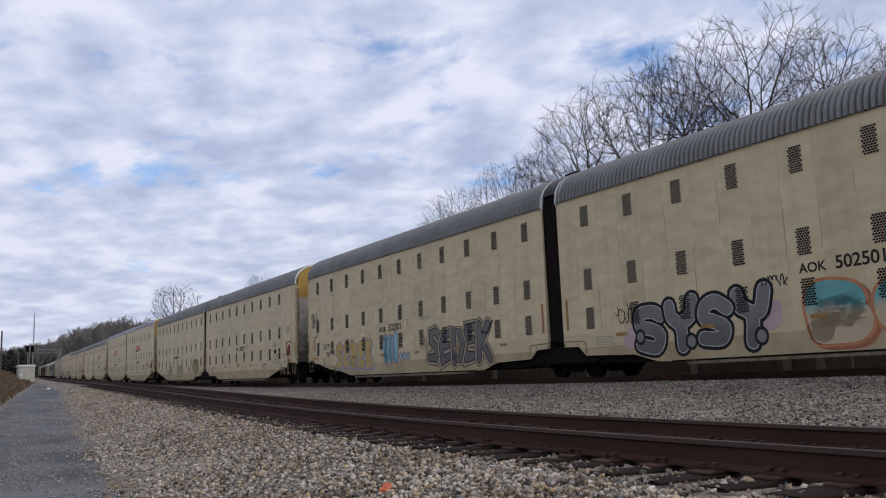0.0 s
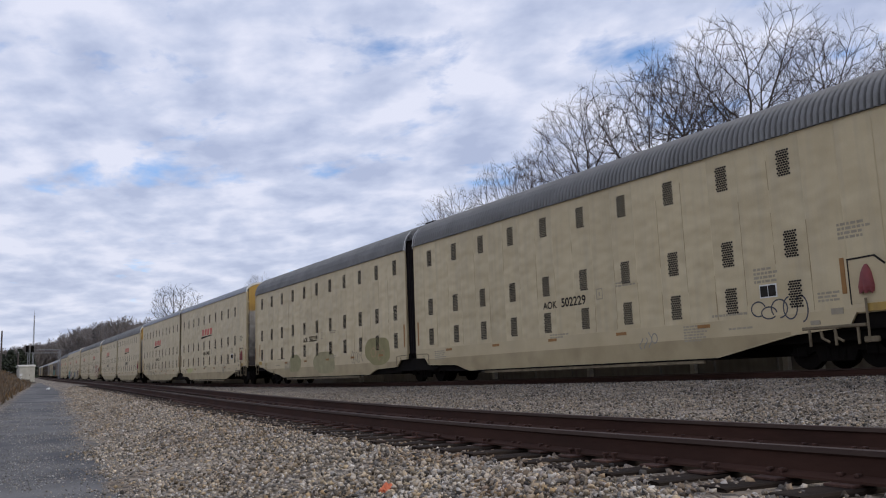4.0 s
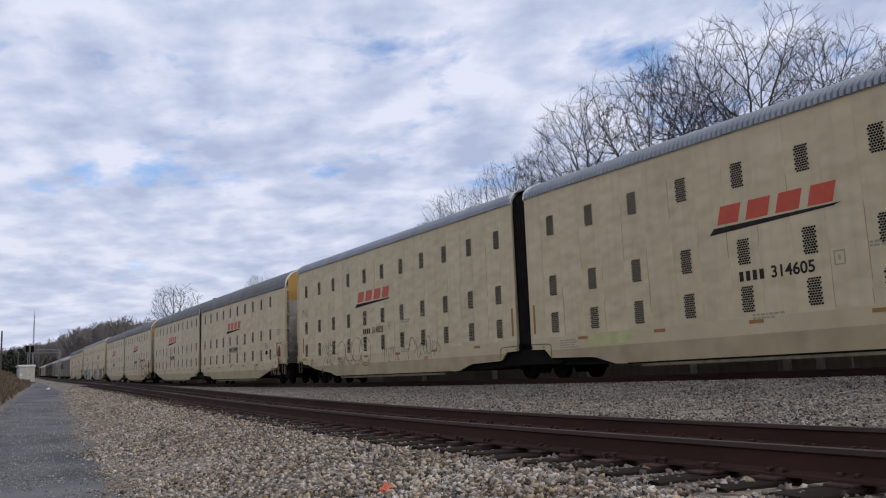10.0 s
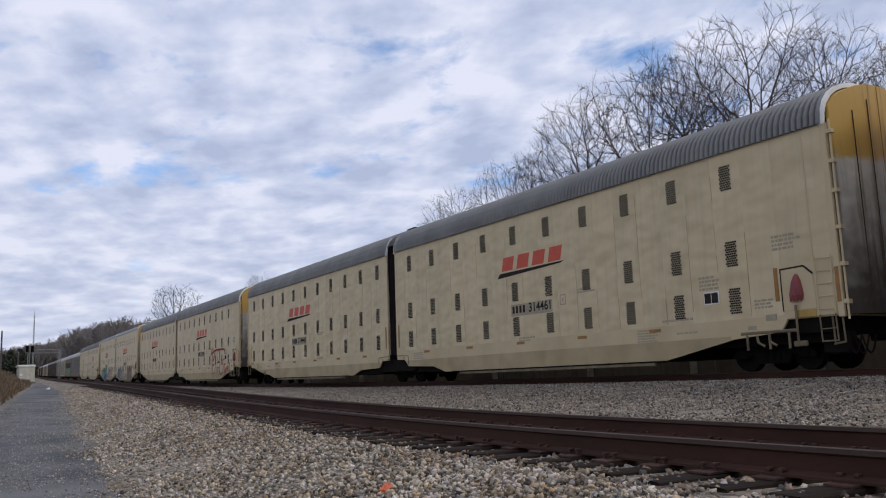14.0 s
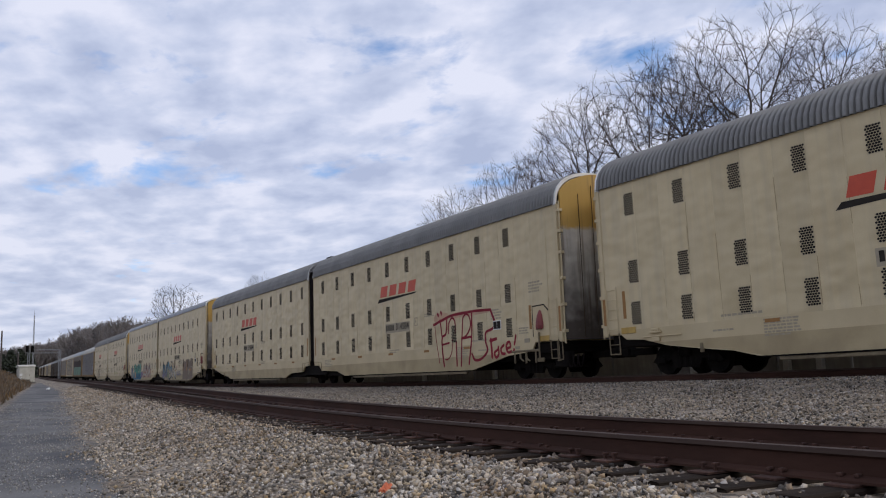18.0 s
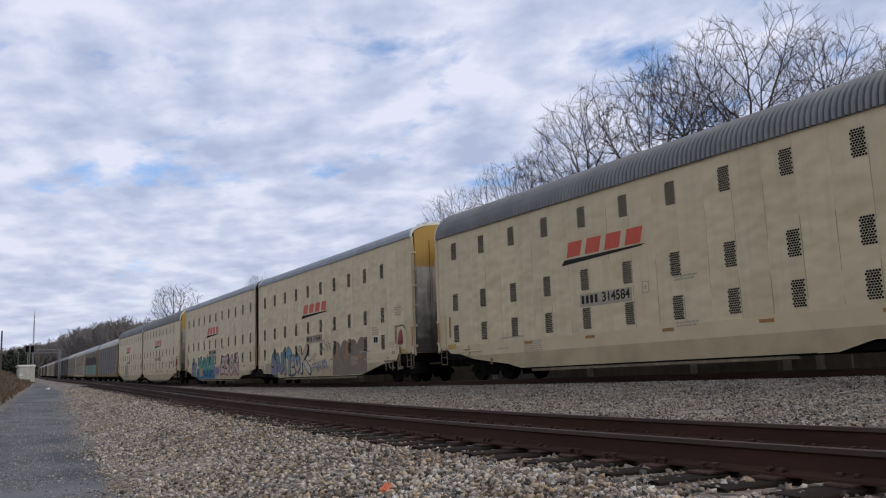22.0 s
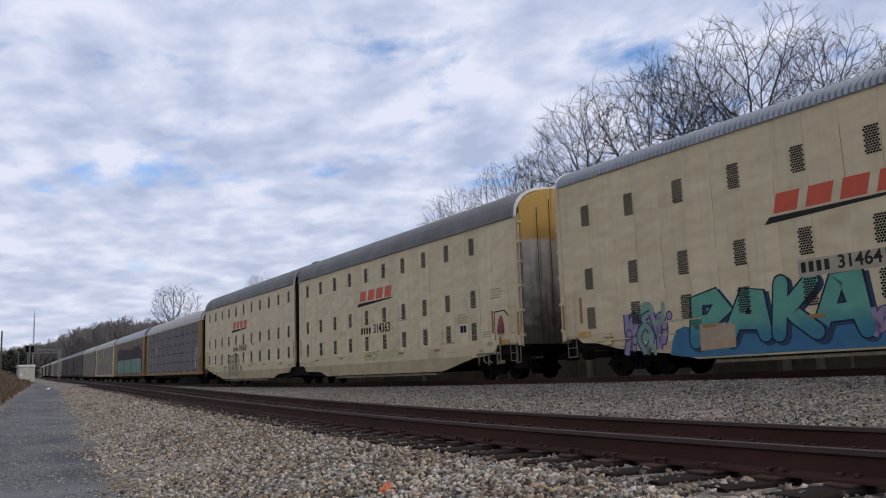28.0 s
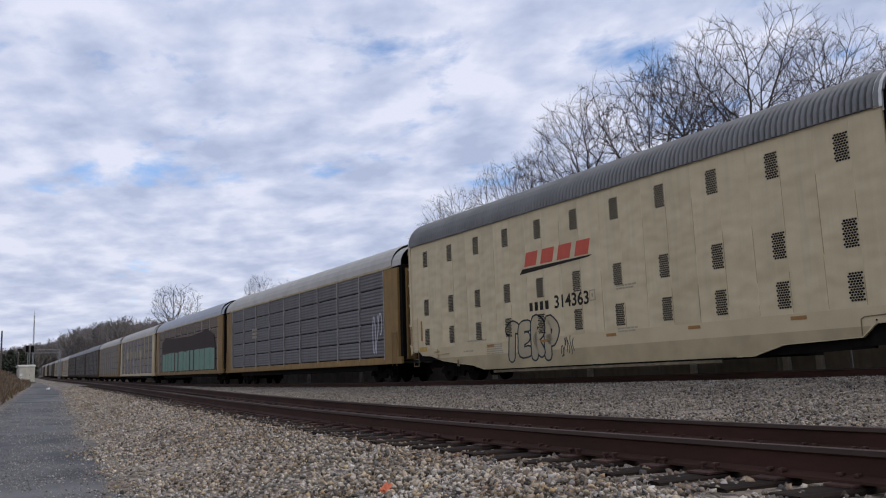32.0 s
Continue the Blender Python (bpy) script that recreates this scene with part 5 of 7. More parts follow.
        bub = (0.06, 0.058, 0.055)
        bubble(car, 15.35, 1.55, 0.48, 0.50, bub)
        bubble(car, 14.42, 1.52, 0.50, 0.46, bub)
        bubble(car, 13.55, 1.58, 0.62, 0.56, bub)
        bubble(car, 12.62, 1.52, 0.62, 0.60, bub)
        tag(car, 17.8, 16.0, 1.45, 2.1, (0.11, 0.105, 0.10), 53, 0.03, 9)
        tag(car, 17.7, 16.2, 0.85, 1.35, (0.14, 0.13, 0.12), 54, 0.028, 8)
        tag(car, 8.4, 5.6, 0.85, 1.95, (0.13, 0.125, 0.12), 52, 0.03, 10)
        tag(car, 10.8, 9.1, 0.85, 1.55, (0.20, 0.19, 0.17), 57, 0.03, 8)
        tag(car, 20.8, 19.75, 3.55, 4.1, (0.14, 0.14, 0.14), 55, 0.025, 7)
        tag(car, 7.0, 6.6, 0.85, 1.05, (0.5, 0.1, 0.05), 56, 0.03, 3)
    elif k == 7:
        red = (0.215, 0.024, 0.036)
        for ya, yb, za, zb in ((-13.2, -14.3, 2.3, 2.7), (-14.3, -17.2, 2.4, 2.62)):
            patch(car, ya, yb, za, zb, (0.50, 0.33, 0.22), 60, "faint red overspray")
        strokes(car, ((0.04, (-13.25, 2.15), (-13.36, 1.5), (-13.55, 0.7)), (0.09, (-13.68, 2.4), (-13.79, 1.74)), (0.11, (-13.16, 2.24), (-14.0, 2.42), (-14.6, 2.52), (-15.5, 2.55)),
                      (0.10, (-15.5, 2.55), (-16.3, 2.56), (-17.3, 2.52)), (0.10, (-14.2, 2.4), (-14.1, 1.85), (-13.8, 1.68), (-13.8, 1.1), (-13.9, 0.57)), (0.08, (-13.85, 1.42), (-14.32, 1.46)),
                      (0.05, (-14.58, 1.6), (-14.5, 1.1), (-14.25, 0.85), (-14.0, 0.82)), (0.08, (-14.3, 1.85), (-14.36, 2.25), (-14.6, 2.42), (-14.8, 2.25), (-14.8, 1.85))), red, "red sprayed scrawl")
        strokes(car, ((0.09, (-14.85, 1.5), (-14.86, 0.57)), (0.08, (-15.39, 2.37), (-15.25, 1.4), (-15.17, 0.55)), (0.08, (-15.4, 2.37), (-15.62, 2.5), (-15.86, 2.35), (-15.9, 2.0), (-15.6, 1.68), (-15.28, 1.6)),
                      (0.09, (-16.02, 2.5), (-15.97, 1.6), (-15.72, 0.6)), (0.09, (-15.25, 1.58), (-15.95, 1.62)), (0.10, (-17.3, 2.5), (-17.55, 2.0), (-17.35, 1.82), (-16.95, 1.72), (-16.9, 1.4), (-17.0, 1.05), (-16.6, 0.78), (-16.15, 0.74), (-15.95, 0.98)),
                      (0.12, (-13.5, 2.66), (-13.56, 2.58)), (0.12, (-13.75, 2.72), (-13.8, 2.64))), red, "red sprayed scrawl", XS - 0.043)
        strokes(car, ((0.12, (-17.25, 1.45), (-17.3, 0.8)), (0.11, (-17.2, 1.4), (-17.6, 1.45)), (0.10, (-17.65, 1.05), (-17.45, 0.95), (-17.55, 0.78), (-17.72, 0.9), (-17.7, 1.15)),
                      (0.10, (-18.05, 1.2), (-17.88, 1.1), (-17.9, 0.92), (-18.1, 0.9)), (0.10, (-18.2, 1.08), (-18.45, 1.12), (-18.38, 1.3), (-18.2, 1.18), (-18.28, 0.95), (-18.5, 0.96)),
                      (0.09, (-18.8, 1.5), (-18.7, 1.2)), (0.10, (-18.66, 1.02), (-18.64, 0.98))), (0.24, 0.024, 0.036), "red sprayed word", XS - 0.046)
    elif k == 9:
        patch(car, -1.7, -3.0, 0.62, 1.25, (0.33, 0.27, 0.18), 70, "faint grey sprayed smear")
        letters(car, "SU", -2.9, -5.0, 0.5, 1.95, 0.34, two_tone((0.17, 0.155, 0.24), (0.13, 0.20, 0.22), 0.8, 1.4), (0.025, 0.03, 0.035), "blue and purple spray painted letters", 0.045, (0.31, 0.30, 0.255), 0.03, 71, True, -0.08, (0.10, 0.105, 0.12), 0.06, 1.28)
        letters(car, "IT", -4.85, -6.3, 0.5, 2.08, 0.32, two_tone((0.22, 0.28, 0.15), (0.14, 0.25, 0.30), 0.9, 1.6), (0.025, 0.03, 0.035), "green and blue spray painted letters", 0.045, (0.31, 0.30, 0.255), 0.03, 72, True, -0.08, (0.10, 0.105, 0.12), 0.06, 1.28)
        letters(car, "EO", -6.1, -7.7, 0.5, 1.75, 0.30, two_tone((0.42, 0.34, 0.24), (0.15, 0.25, 0.30), 1.0, 1.5), (0.025, 0.03, 0.035), "blue and tan spray painted letters", 0.045, (0.31, 0.30, 0.255), 0.03, 73, True, -0.08, (0.10, 0.105, 0.12), 0.06, 1.28)
        letters(car, "K", -7.55, -9.1, 0.5, 2.1, 0.36, two_tone((0.46, 0.43, 0.36), (0.42, 0.32, 0.18), 0.9, 1.6), (0.025, 0.03, 0.035), "tan and white spray painted letters", 0.05, (0.46, 0.44, 0.38), 0.03, 74, True, -0.05, (0.03, 0.035, 0.05), 0.05, 1.15)
        for q, (wd, top) in enumerate(((1.12, 2.05), (1.14, 2.1), (1.1, 2.1), (1.14, 2.16))):
            bm = bmesh.new()
            yc = -13.1 - 1.0 * q
            rim = [(yc + wd / 2 * math.cos(math.pi * a / 12), top - wd / 2 + wd / 2 * math.sin(math.pi * a / 12)) for a in range(13)]
            bm.faces.new([bm.verts.new((film(XS - 0.0318 - 0.0006 * q), y, z)) for y, z in [(yc + wd / 2, 0.40)] + rim + [(yc - wd / 2, 0.40 + 0.04 * max(0, q - 1))]])
            part("paint_patch", bm, spray(0.195 + 0.01 * (q % 2), 0.158, 0.12), car, "grey brown painted-over patch")
        for ya, za, w_, h_ in ((-13.1, 1.5, 0.3, 0.7), (-14.4, 1.6, 0.35, 0.9), (-14.2, 1.25, 0.6, 0.2), (-15.6, 1.2, 0.8, 0.25)):
            bm = bmesh.new()
            bm.faces.new([bm.verts.new((film(XS - 0.0355), y, z)) for y, z in blob(ya, za, w_, h_, random.Random(int(za * 50)), 20, 0.2)])
            part("paint_patch", bm, spray(0.29, 0.17, 0.09), car, "orange showing through the patch")
        tag(car, -9.3, -12.3, 0.6, 1.3, (0.07, 0.07, 0.08), 74, 0.022, 16)
        tag(car, -9.6, -11.9, 0.75, 1.2, (0.16, 0.17, 0.27), 77, 0.05, 14)
        tag(car, -9.4, -10.4, 1.35, 1.65, (0.42, 0.22, 0.18), 78, 0.03, 5)
        tag(car, -11.2, -12.3, 1.5, 2.3, (0.08, 0.08, 0.08), 75, 0.025, 9)
    elif k == 10:
        bm = bmesh.new()
        rim = [(16.75 - 0.3 * i, 1.18 + 0.13 * math.sin(i * 1.7) + 0.05 * math.sin(i * 4.1)) for i in range(20)]
        bm.faces.new([bm.verts.new((film(XS - 0.0285), y, z)) for y, z in [(17.0, 0.52), (16.9, 0.9)] + rim + [(10.9, 0.8), (10.95, 0.42), (16.3, 0.42)]])
        part("spray_base", bm, spray(0.05, 0.14, 0.22), car, "blue sprayed base band")
        letters(car, "PAKA", 16.35, 11.25, 0.62, 2.22, 0.38, two_tone((0.05, 0.17, 0.22), (0.115, 0.30, 0.22), 0.85, 1.35), (0.02, 0.024, 0.04), "teal and blue angular spray painted letters", 0.045, None, 0.03, 81, True, 0.12, (0.03, 0.05, 0.085), 0.05, 1.2)
        patch(car, 18.15, 17.45, 0.95, 2.05, (0.20, 0.29, 0.21), 86, "pale green sprayed figure shape")
        strokes(car, ((0.14, (17.5, 1.45), (17.2, 1.5), (17.15, 1.95)), (0.13, (17.75, 1.1), (17.55, 0.6))), (0.20, 0.29, 0.21), "pale green sprayed figure shape")
        dots(car, ((18.5, 1.2, 0.09), (18.3, 1.0, 0.10), (18.35, 0.78, 0.08), (16.95, 1.6, 0.09), (17.15, 1.35, 0.10)), (0.05, 0.04, 0.07), (0.26, 0.21, 0.27), 0.03)
        piece(car, 11.3, 9.6, 0.55, 1.35, 3, [(0.25, 0.19, 0.26)], (0.05, 0.06, 0.12), 85, "purple spray painted figures", 0.03, 0.25)
        piece(car, 18.7, 17.0, 0.55, 1.9, 3, [(0.26, 0.20, 0.28), (0.18, 0.26, 0.22)], (0.05, 0.06, 0.12), 82, "purple spray painted figures", 0.05, 0.25)
        bm = bmesh.new()
        bm.faces.new([bm.verts.new((film(XS - 0.0395), y, z)) for y, z in ((15.95, 0.58), (15.93, 1.28), (14.8, 1.2), (14.82, 0.62))])
        part("paint_patch", bm, spray(0.38, 0.26, 0.16), car, "tan painted panel")
        for q in range(4):
            patch(car, 9.6 - 1.25 * q, 7.9 - 1.25 * q, 0.6, 1.6 + 0.2 * (q % 2), (0.44, 0.27, 0.20), 87 + q, "salmon sprayed ground")
        letters(car, "ESOR", 9.3, 4.3, 0.62, 2.1, 0.36, (0.40, 0.365, 0.305), (0.05, 0.045, 0.045), "white and black spray painted letters", 0.05, (0.40, 0.19, 0.14), 0.05, 84, True, 0.1, None, 0.06, 1.2)
    elif k == 11:
        letters(car, "ROOF", -8.75, -10.45, 0.98, 1.42, 0.065, (0.35, 0.36, 0.14), (0.42, 0.385, 0.20), "faint yellow green sprayed word", 0.018, seed=91, shake=0.04)
        tag(car, -10.7, -12.9, 0.98, 1.42, (0.37, 0.365, 0.16), 92, 0.065, 8)
    elif k == 12:
        letters(car, "TERP", 14.65, 11.8, 0.58, 2.05, 0.36, two_tone((0.36, 0.31, 0.21), (0.44, 0.36, 0.23), 0.7, 1.5), (0.03, 0.036, 0.036), "outlined black spray painted letters", 0.04, (0.07, 0.075, 0.07), 0.02, 95, False, 0.05, None, 0.05, 1.2)
        tag(car, 11.65, 11.0, 0.65, 1.35, (0.06, 0.065, 0.065), 96, 0.035, 6)


def unit_label(k):
    if k == 12:
        return "cream car carrier with black outlined graffiti beside yellow racks"
    if k in (-1, 0, 9, 10):
        return "cream car carrier covered low down with colourful graffiti"
    if k == 7:
        return "cream car carrier with red scrawled graffiti and red emblem"
    if k < 3:
        return "cream car carrier with black number and rows of vents"
    return "cream car carrier with red emblem and rows of vents"


for k in range(-1, 13):
    base = UNIT_E if k % 2 == 0 else UNIT_O
    if k in (3, 4, 9, 10):
        base = HIGH_E if k % 2 == 0 else HIGH_O
    car = copy_thing(base, pose(0, 0, 0)) if k not in (0, -1, 3, 4) else base
    CARS.append((car, k))
for car, k in CARS:
    tagged(car, unit_label(k))
    if k in (3, 4, 9, 10):
        for o in car.children:
            if o.name.startswith("roof") and "bridge" not in o.name:
                o.data = o.data.copy()
                o.data.materials[0] = M_ROOF_PALE
for car, k in CARS:
    dress(car, k)


# conventional car carriers behind the articulated ones
RACKS = []
RACK_LEN, RACK_PITCH = 27.9, 28.42


def screen_mesh(w, z0, z1, material, tiers=5, ridges=5):
    """A perforated side screen with shallow horizontal ridges in several tiers."""
    bm = bmesh.new()
    th = (z1 - z0) / tiers
    for i in range(tiers):
        a = z0 + th * i + 0.02
        pts = [(0.03, a)]
        rh = (th - 0.04) / ridges
        for j in range(ridges):
            pts += [(-0.012, a + rh * (j + 0.3)), (0.012, a + rh * (j + 0.85))]
        pts.append((0.03, a + th - 0.04))
        lo_ = [bm.verts.new((x, 0, z)) for x, z in pts]
        hi_ = [bm.verts.new((x, w, z)) for x, z in pts]
        for q in range(len(pts) - 1):
            bm.faces.new((lo_[q], lo_[q + 1], hi_[q + 1], hi_[q]))
    return finish("side_screen", bm, material)


def make_rack(screen_c, frame_m, roof_m, label, mural=None):
    car = empty("autorack_car", label, "freight car", "car carriers of the train")
    half = RACK_LEN / 2
    eave, crown = 5.10, 6.25
    sm = mat("side_screen_paint", tuple(c * 0.85 for c in screen_c), screen_c, 1.0, 0.8, 0.0, bump=0.05, dirt=tuple(c * 0.5 for c in screen_c), dirt_amount=0.45, streak=1, spread=0.06)
    bm = bmesh.new()
    box(bm, -HW + 0.08, HW, -half + 0.06, half - 0.06, 1.0, eave)
    part("inner_shell", bm, M_TRUCK, car)
    part("roof", roof_bm(-half + 0.9, half - 0.9, 1.3, 0.012, eave, crown), roof_m, car, "pale metal roof")
    for s in (-1, 1):
        bm = roof_bm(min(s * (half - 0.9), s * half), max(s * (half - 0.9), s * half), 0.45, 0.0, eave - 0.02, crown - 0.12, HW)
        part("roof_end", bm, roof_m, car)
    bays = 9
    w = (RACK_LEN - 3.4) / bays
    me = screen_mesh(w - 0.10, 1.12, eave - 0.06, sm)
    for i in range(bays):
        y = -half + 1.7 + w * i
        hang("side_screen", me, car, "", pose(XS - 0.0, y + 0.05, 0))
    post = finish("post", box(bmesh.new(), XS - 0.05, XS + 0.06, -0.035, 0.035, 1.0, eave, 0.008), M_RACKPOST if frame_m is M_OCHRE else frame_m)
    for i in range(bays + 1):
        hang("post", post, car, "", pose(0, -half + 1.7 + w * i, 0))
    bm = bmesh.new()
    box(bm, XS - 0.03, XS + 0.1, -half + 0.05, half - 0.05, 0.80, 1.10, 0.02)
    part("side_sill", bm, frame_m, car, "grimy side sill")
    bm = bmesh.new()
    box(bm, XS - 0.03, XS + 0.1, -half + 0.9, half - 0.9, eave - 0.08, eave + 0.05, 0.015)
    part("top_rail", bm, M_LOWER if frame_m is M_OCHRE else frame_m, car)
    bm = bmesh.new()
    box(bm, -HW + 0.25, HW - 0.1, -half + 3, half - 3, 0.55, 0.85)
    part("underframe", bm, M_TRUCK, car, "black underframe")
    for s in (-1, 1):
        bm = bmesh.new()
        y0, y1 = sorted((s * (half - 1.66), s * (half - 0.30)))
        box(bm, XS - 0.035, XS + 0.12, y0, y1, 0.95, eave - 0.1, 0.02)
        panel = part("end_panel", bm, frame_m, car, "worn end panel of the rack")
        bm = bmesh.new()
        y0, y1 = sorted((s * (half - 0.28), s * (half + 0.02)))
        box(bm, XS + 0.25, -0.02, y0, y1, 0.98, eave - 0.15, 0.03)
        for z in (1.9, 3.0, 4.1):
            box(bm, XS + 0.3, -0.1, s * (half + 0.04) - 0.03, s * (half + 0.04) + 0.03, z, z + 0.09)
        part("end_door", bm, frame_m, car, "folded end door")
        bm = bmesh.new()
        y0, y1 = sorted((s * (half - 0.28), s * (half + 0.02)))
        box(bm, 0.02, HW - 0.25, y0, y1, 0.98, eave - 0.15, 0.03)
        part("end_door", bm, frame_m, car, "folded end door")
        part("ladder", ladder_bm(s * (half - 0.6), 0.7, 2.2, 5, XS - 0.09), frame_m, car)
        bm = bmesh.new()
        y0, y1 = sorted((s * (half - 0.3), s * (half + 0.62)))
        box(bm, -0.12, 0.12, y0, y1, 0.62, 0.84, 0.03)
        part("coupler", bm, M_TRUCK, car, "black knuckle coupler")
        add_truck(car, s * (half - 3.4))
    if mural:
        rnd = random.Random(9)
        bm = bmesh.new()
        vs = [(10.3, 2.9), (10.3, 3.9), (8.6, 4.35), (4.0, 4.1), (-3.0, 4.0), (-9.0, 4.25), (-11.2, 3.7), (-11.6, 2.75)]
        bm.faces.new([bm.verts.new((XS - 0.056, y, z)) for y, z in vs])
        part("mural_top", bm, spray(0.05, 0.035, 0.03), car, "dark brown painted band")
        bm = bmesh.new()
        bm.faces.new([bm.verts.new((XS - 0.0555, y, z)) for y, z in ((10.4, 1.13), (10.4, 2.92), (-11.6, 2.8), (-11.6, 1.13))])
        part("mural_ground", bm, spray(0.085, 0.06, 0.045), car, "dark painted ground of the mural")
        bm = bmesh.new()
        y = 10.0
        while y > -11.3:
            wd = rnd.uniform(1.0, 1.9)
            bm.faces.new([bm.verts.new((XS - 0.057, a, b)) for a, b in ((y, 1.15), (y - wd, 1.15), (y - wd, 2.8 + rnd.uniform(-0.15, 0.05)), (y, 2.8))])
            y -= wd + rnd.choice((0.12, 0.2, 0.5))
        part("mural_letters", bm, spray(0.17, 0.27, 0.205), car, "pale green block shapes of a mural")
    return car


rack_specs = [((0.15, 0.138, 0.132), M_OCHRE, M_RACKROOF, "grey screened car carrier with ochre frame and white roof", None),
              ((0.17, 0.125, 0.09), M_OCHRE, M_ROOF_PALE, "brown car carrier with ochre ends and green mural", True),
              ((0.215, 0.188, 0.172), M_SILL, M_RACKROOF, "pale lavender grey car carrier with white roof", None),
              ((0.215, 0.178, 0.135), M_OCHRE, M_RACKROOF, "tan screened car carrier with white roof", None),
              ((0.115, 0.10, 0.088), M_GRIME, M_ROOF, "dark grey screened car carrier", None)]
protos = [make_rack(*spec) for spec in rack_specs]
order = [0, 1, 2, 3, 4, 4, 4, 2, 3, 2, 4, 3, 4, 2, 4, 3]
used = set()
for i, kind in enumerate(order):
    car = protos[kind] if kind not in used else copy_thing(protos[kind], pose(0, 0, 0))
    used.add(kind)
    RACKS.append((car, i))
tag(protos[0], 0 - 11.0, -12.0, 1.3, 3.2, (0.45, 0.44, 0.46), 97, 0.09, 3)
stencil(protos[0], 7.6, 3.4, 1.2, 3, 0.14)
glyph_bars(protos[2], 8.0, 2.9, 14.0, 0.75, 9, M_FAINT, 0, "faint letter bar", x=XS - 0.055)


def track_point(y):
    return Vector((far_x(y), y, far_z(y)))


def car_pose(y_origin, ya, yb):
    """A car whose body reaches from ya to yb on the track, with its own origin at y_origin."""
    a, b = track_point(ya), track_point(yb)
    d = (b - a).normalized()
    m = a + d * ((y_origin - ya) / d.y if abs(d.y) > 0 else 0)
    x = d.cross(Vector((0, 0, 1))).normalized()
    z = x.cross(d)
    rot = Matrix((x, d, z)).transposed().to_4x4()
    return Matrix.Translation(m) @ rot


def advance(t):
    return SPEED * t + BRAKE * t * t

# ---- trees ----
def tube(verts, faces, a, b, r0, r1, sides):
    d = b - a
    if d.length < 1e-6:
        return
    q = d.to_track_quat("Z", "Y")
    base = len(verts)
    for c, r in ((a, r0), (b, r1)):
        for i in range(sides):
            t = 2 * math.pi * i / sides
            verts.append(tuple(c + q @ Vector((r * math.cos(t), r * math.sin(t), 0))))
    for i in range(sides):
        j = (i + 1) % sides
        faces.append((base + i, base + j, base + sides + j, base + sides + i))


def grow(rnd, verts, faces, start, direction, length, radius, level, top, fork, tip, lift=0.045, keep=None):
    """One limb in bent pieces, with side limbs along it."""
    pieces = (7, 5, 4, 3)[min(level, 3)]
    p, d, r = start.copy(), direction.normalized(), radius
    bend = (0.09, 0.13, 0.18, 0.24)[min(level, 3)]
    for i in range(pieces):
        d = (d + Vector((rnd.uniform(-1, 1), rnd.uniform(-1, 1), rnd.uniform(-0.7, 0.7))) * bend + Vector((0, 0, lift * level))).normalized()
        q = p + d * length / pieces
        if keep and level and not keep(q):
            break
        r2 = radius * (1 - 0.85 * (i + 1) / pieces) + tip
        tube(verts, faces, p, q, r, r2, 5 if level < 2 else 3)
        if level < top and i > (1 if level == 0 else 0):
            for _ in range(fork[level]):
                side = Vector((rnd.uniform(-1, 1), rnd.uniform(-1, 1), rnd.uniform(-0.2, 0.3)))
                side = (side - d * side.dot(d)).normalized()
                nd = (d + side * rnd.uniform(0.45, 0.85)).normalized()
                k = (1 - 0.35 * i / pieces) * rnd.uniform(0.34, 0.55)
                grow(rnd, verts, faces, p + (q - p) * rnd.random(), nd, length * k, max(r * 0.55, tip * 1.1), level + 1, top, fork, tip, lift, keep)
        p, r = q, r2


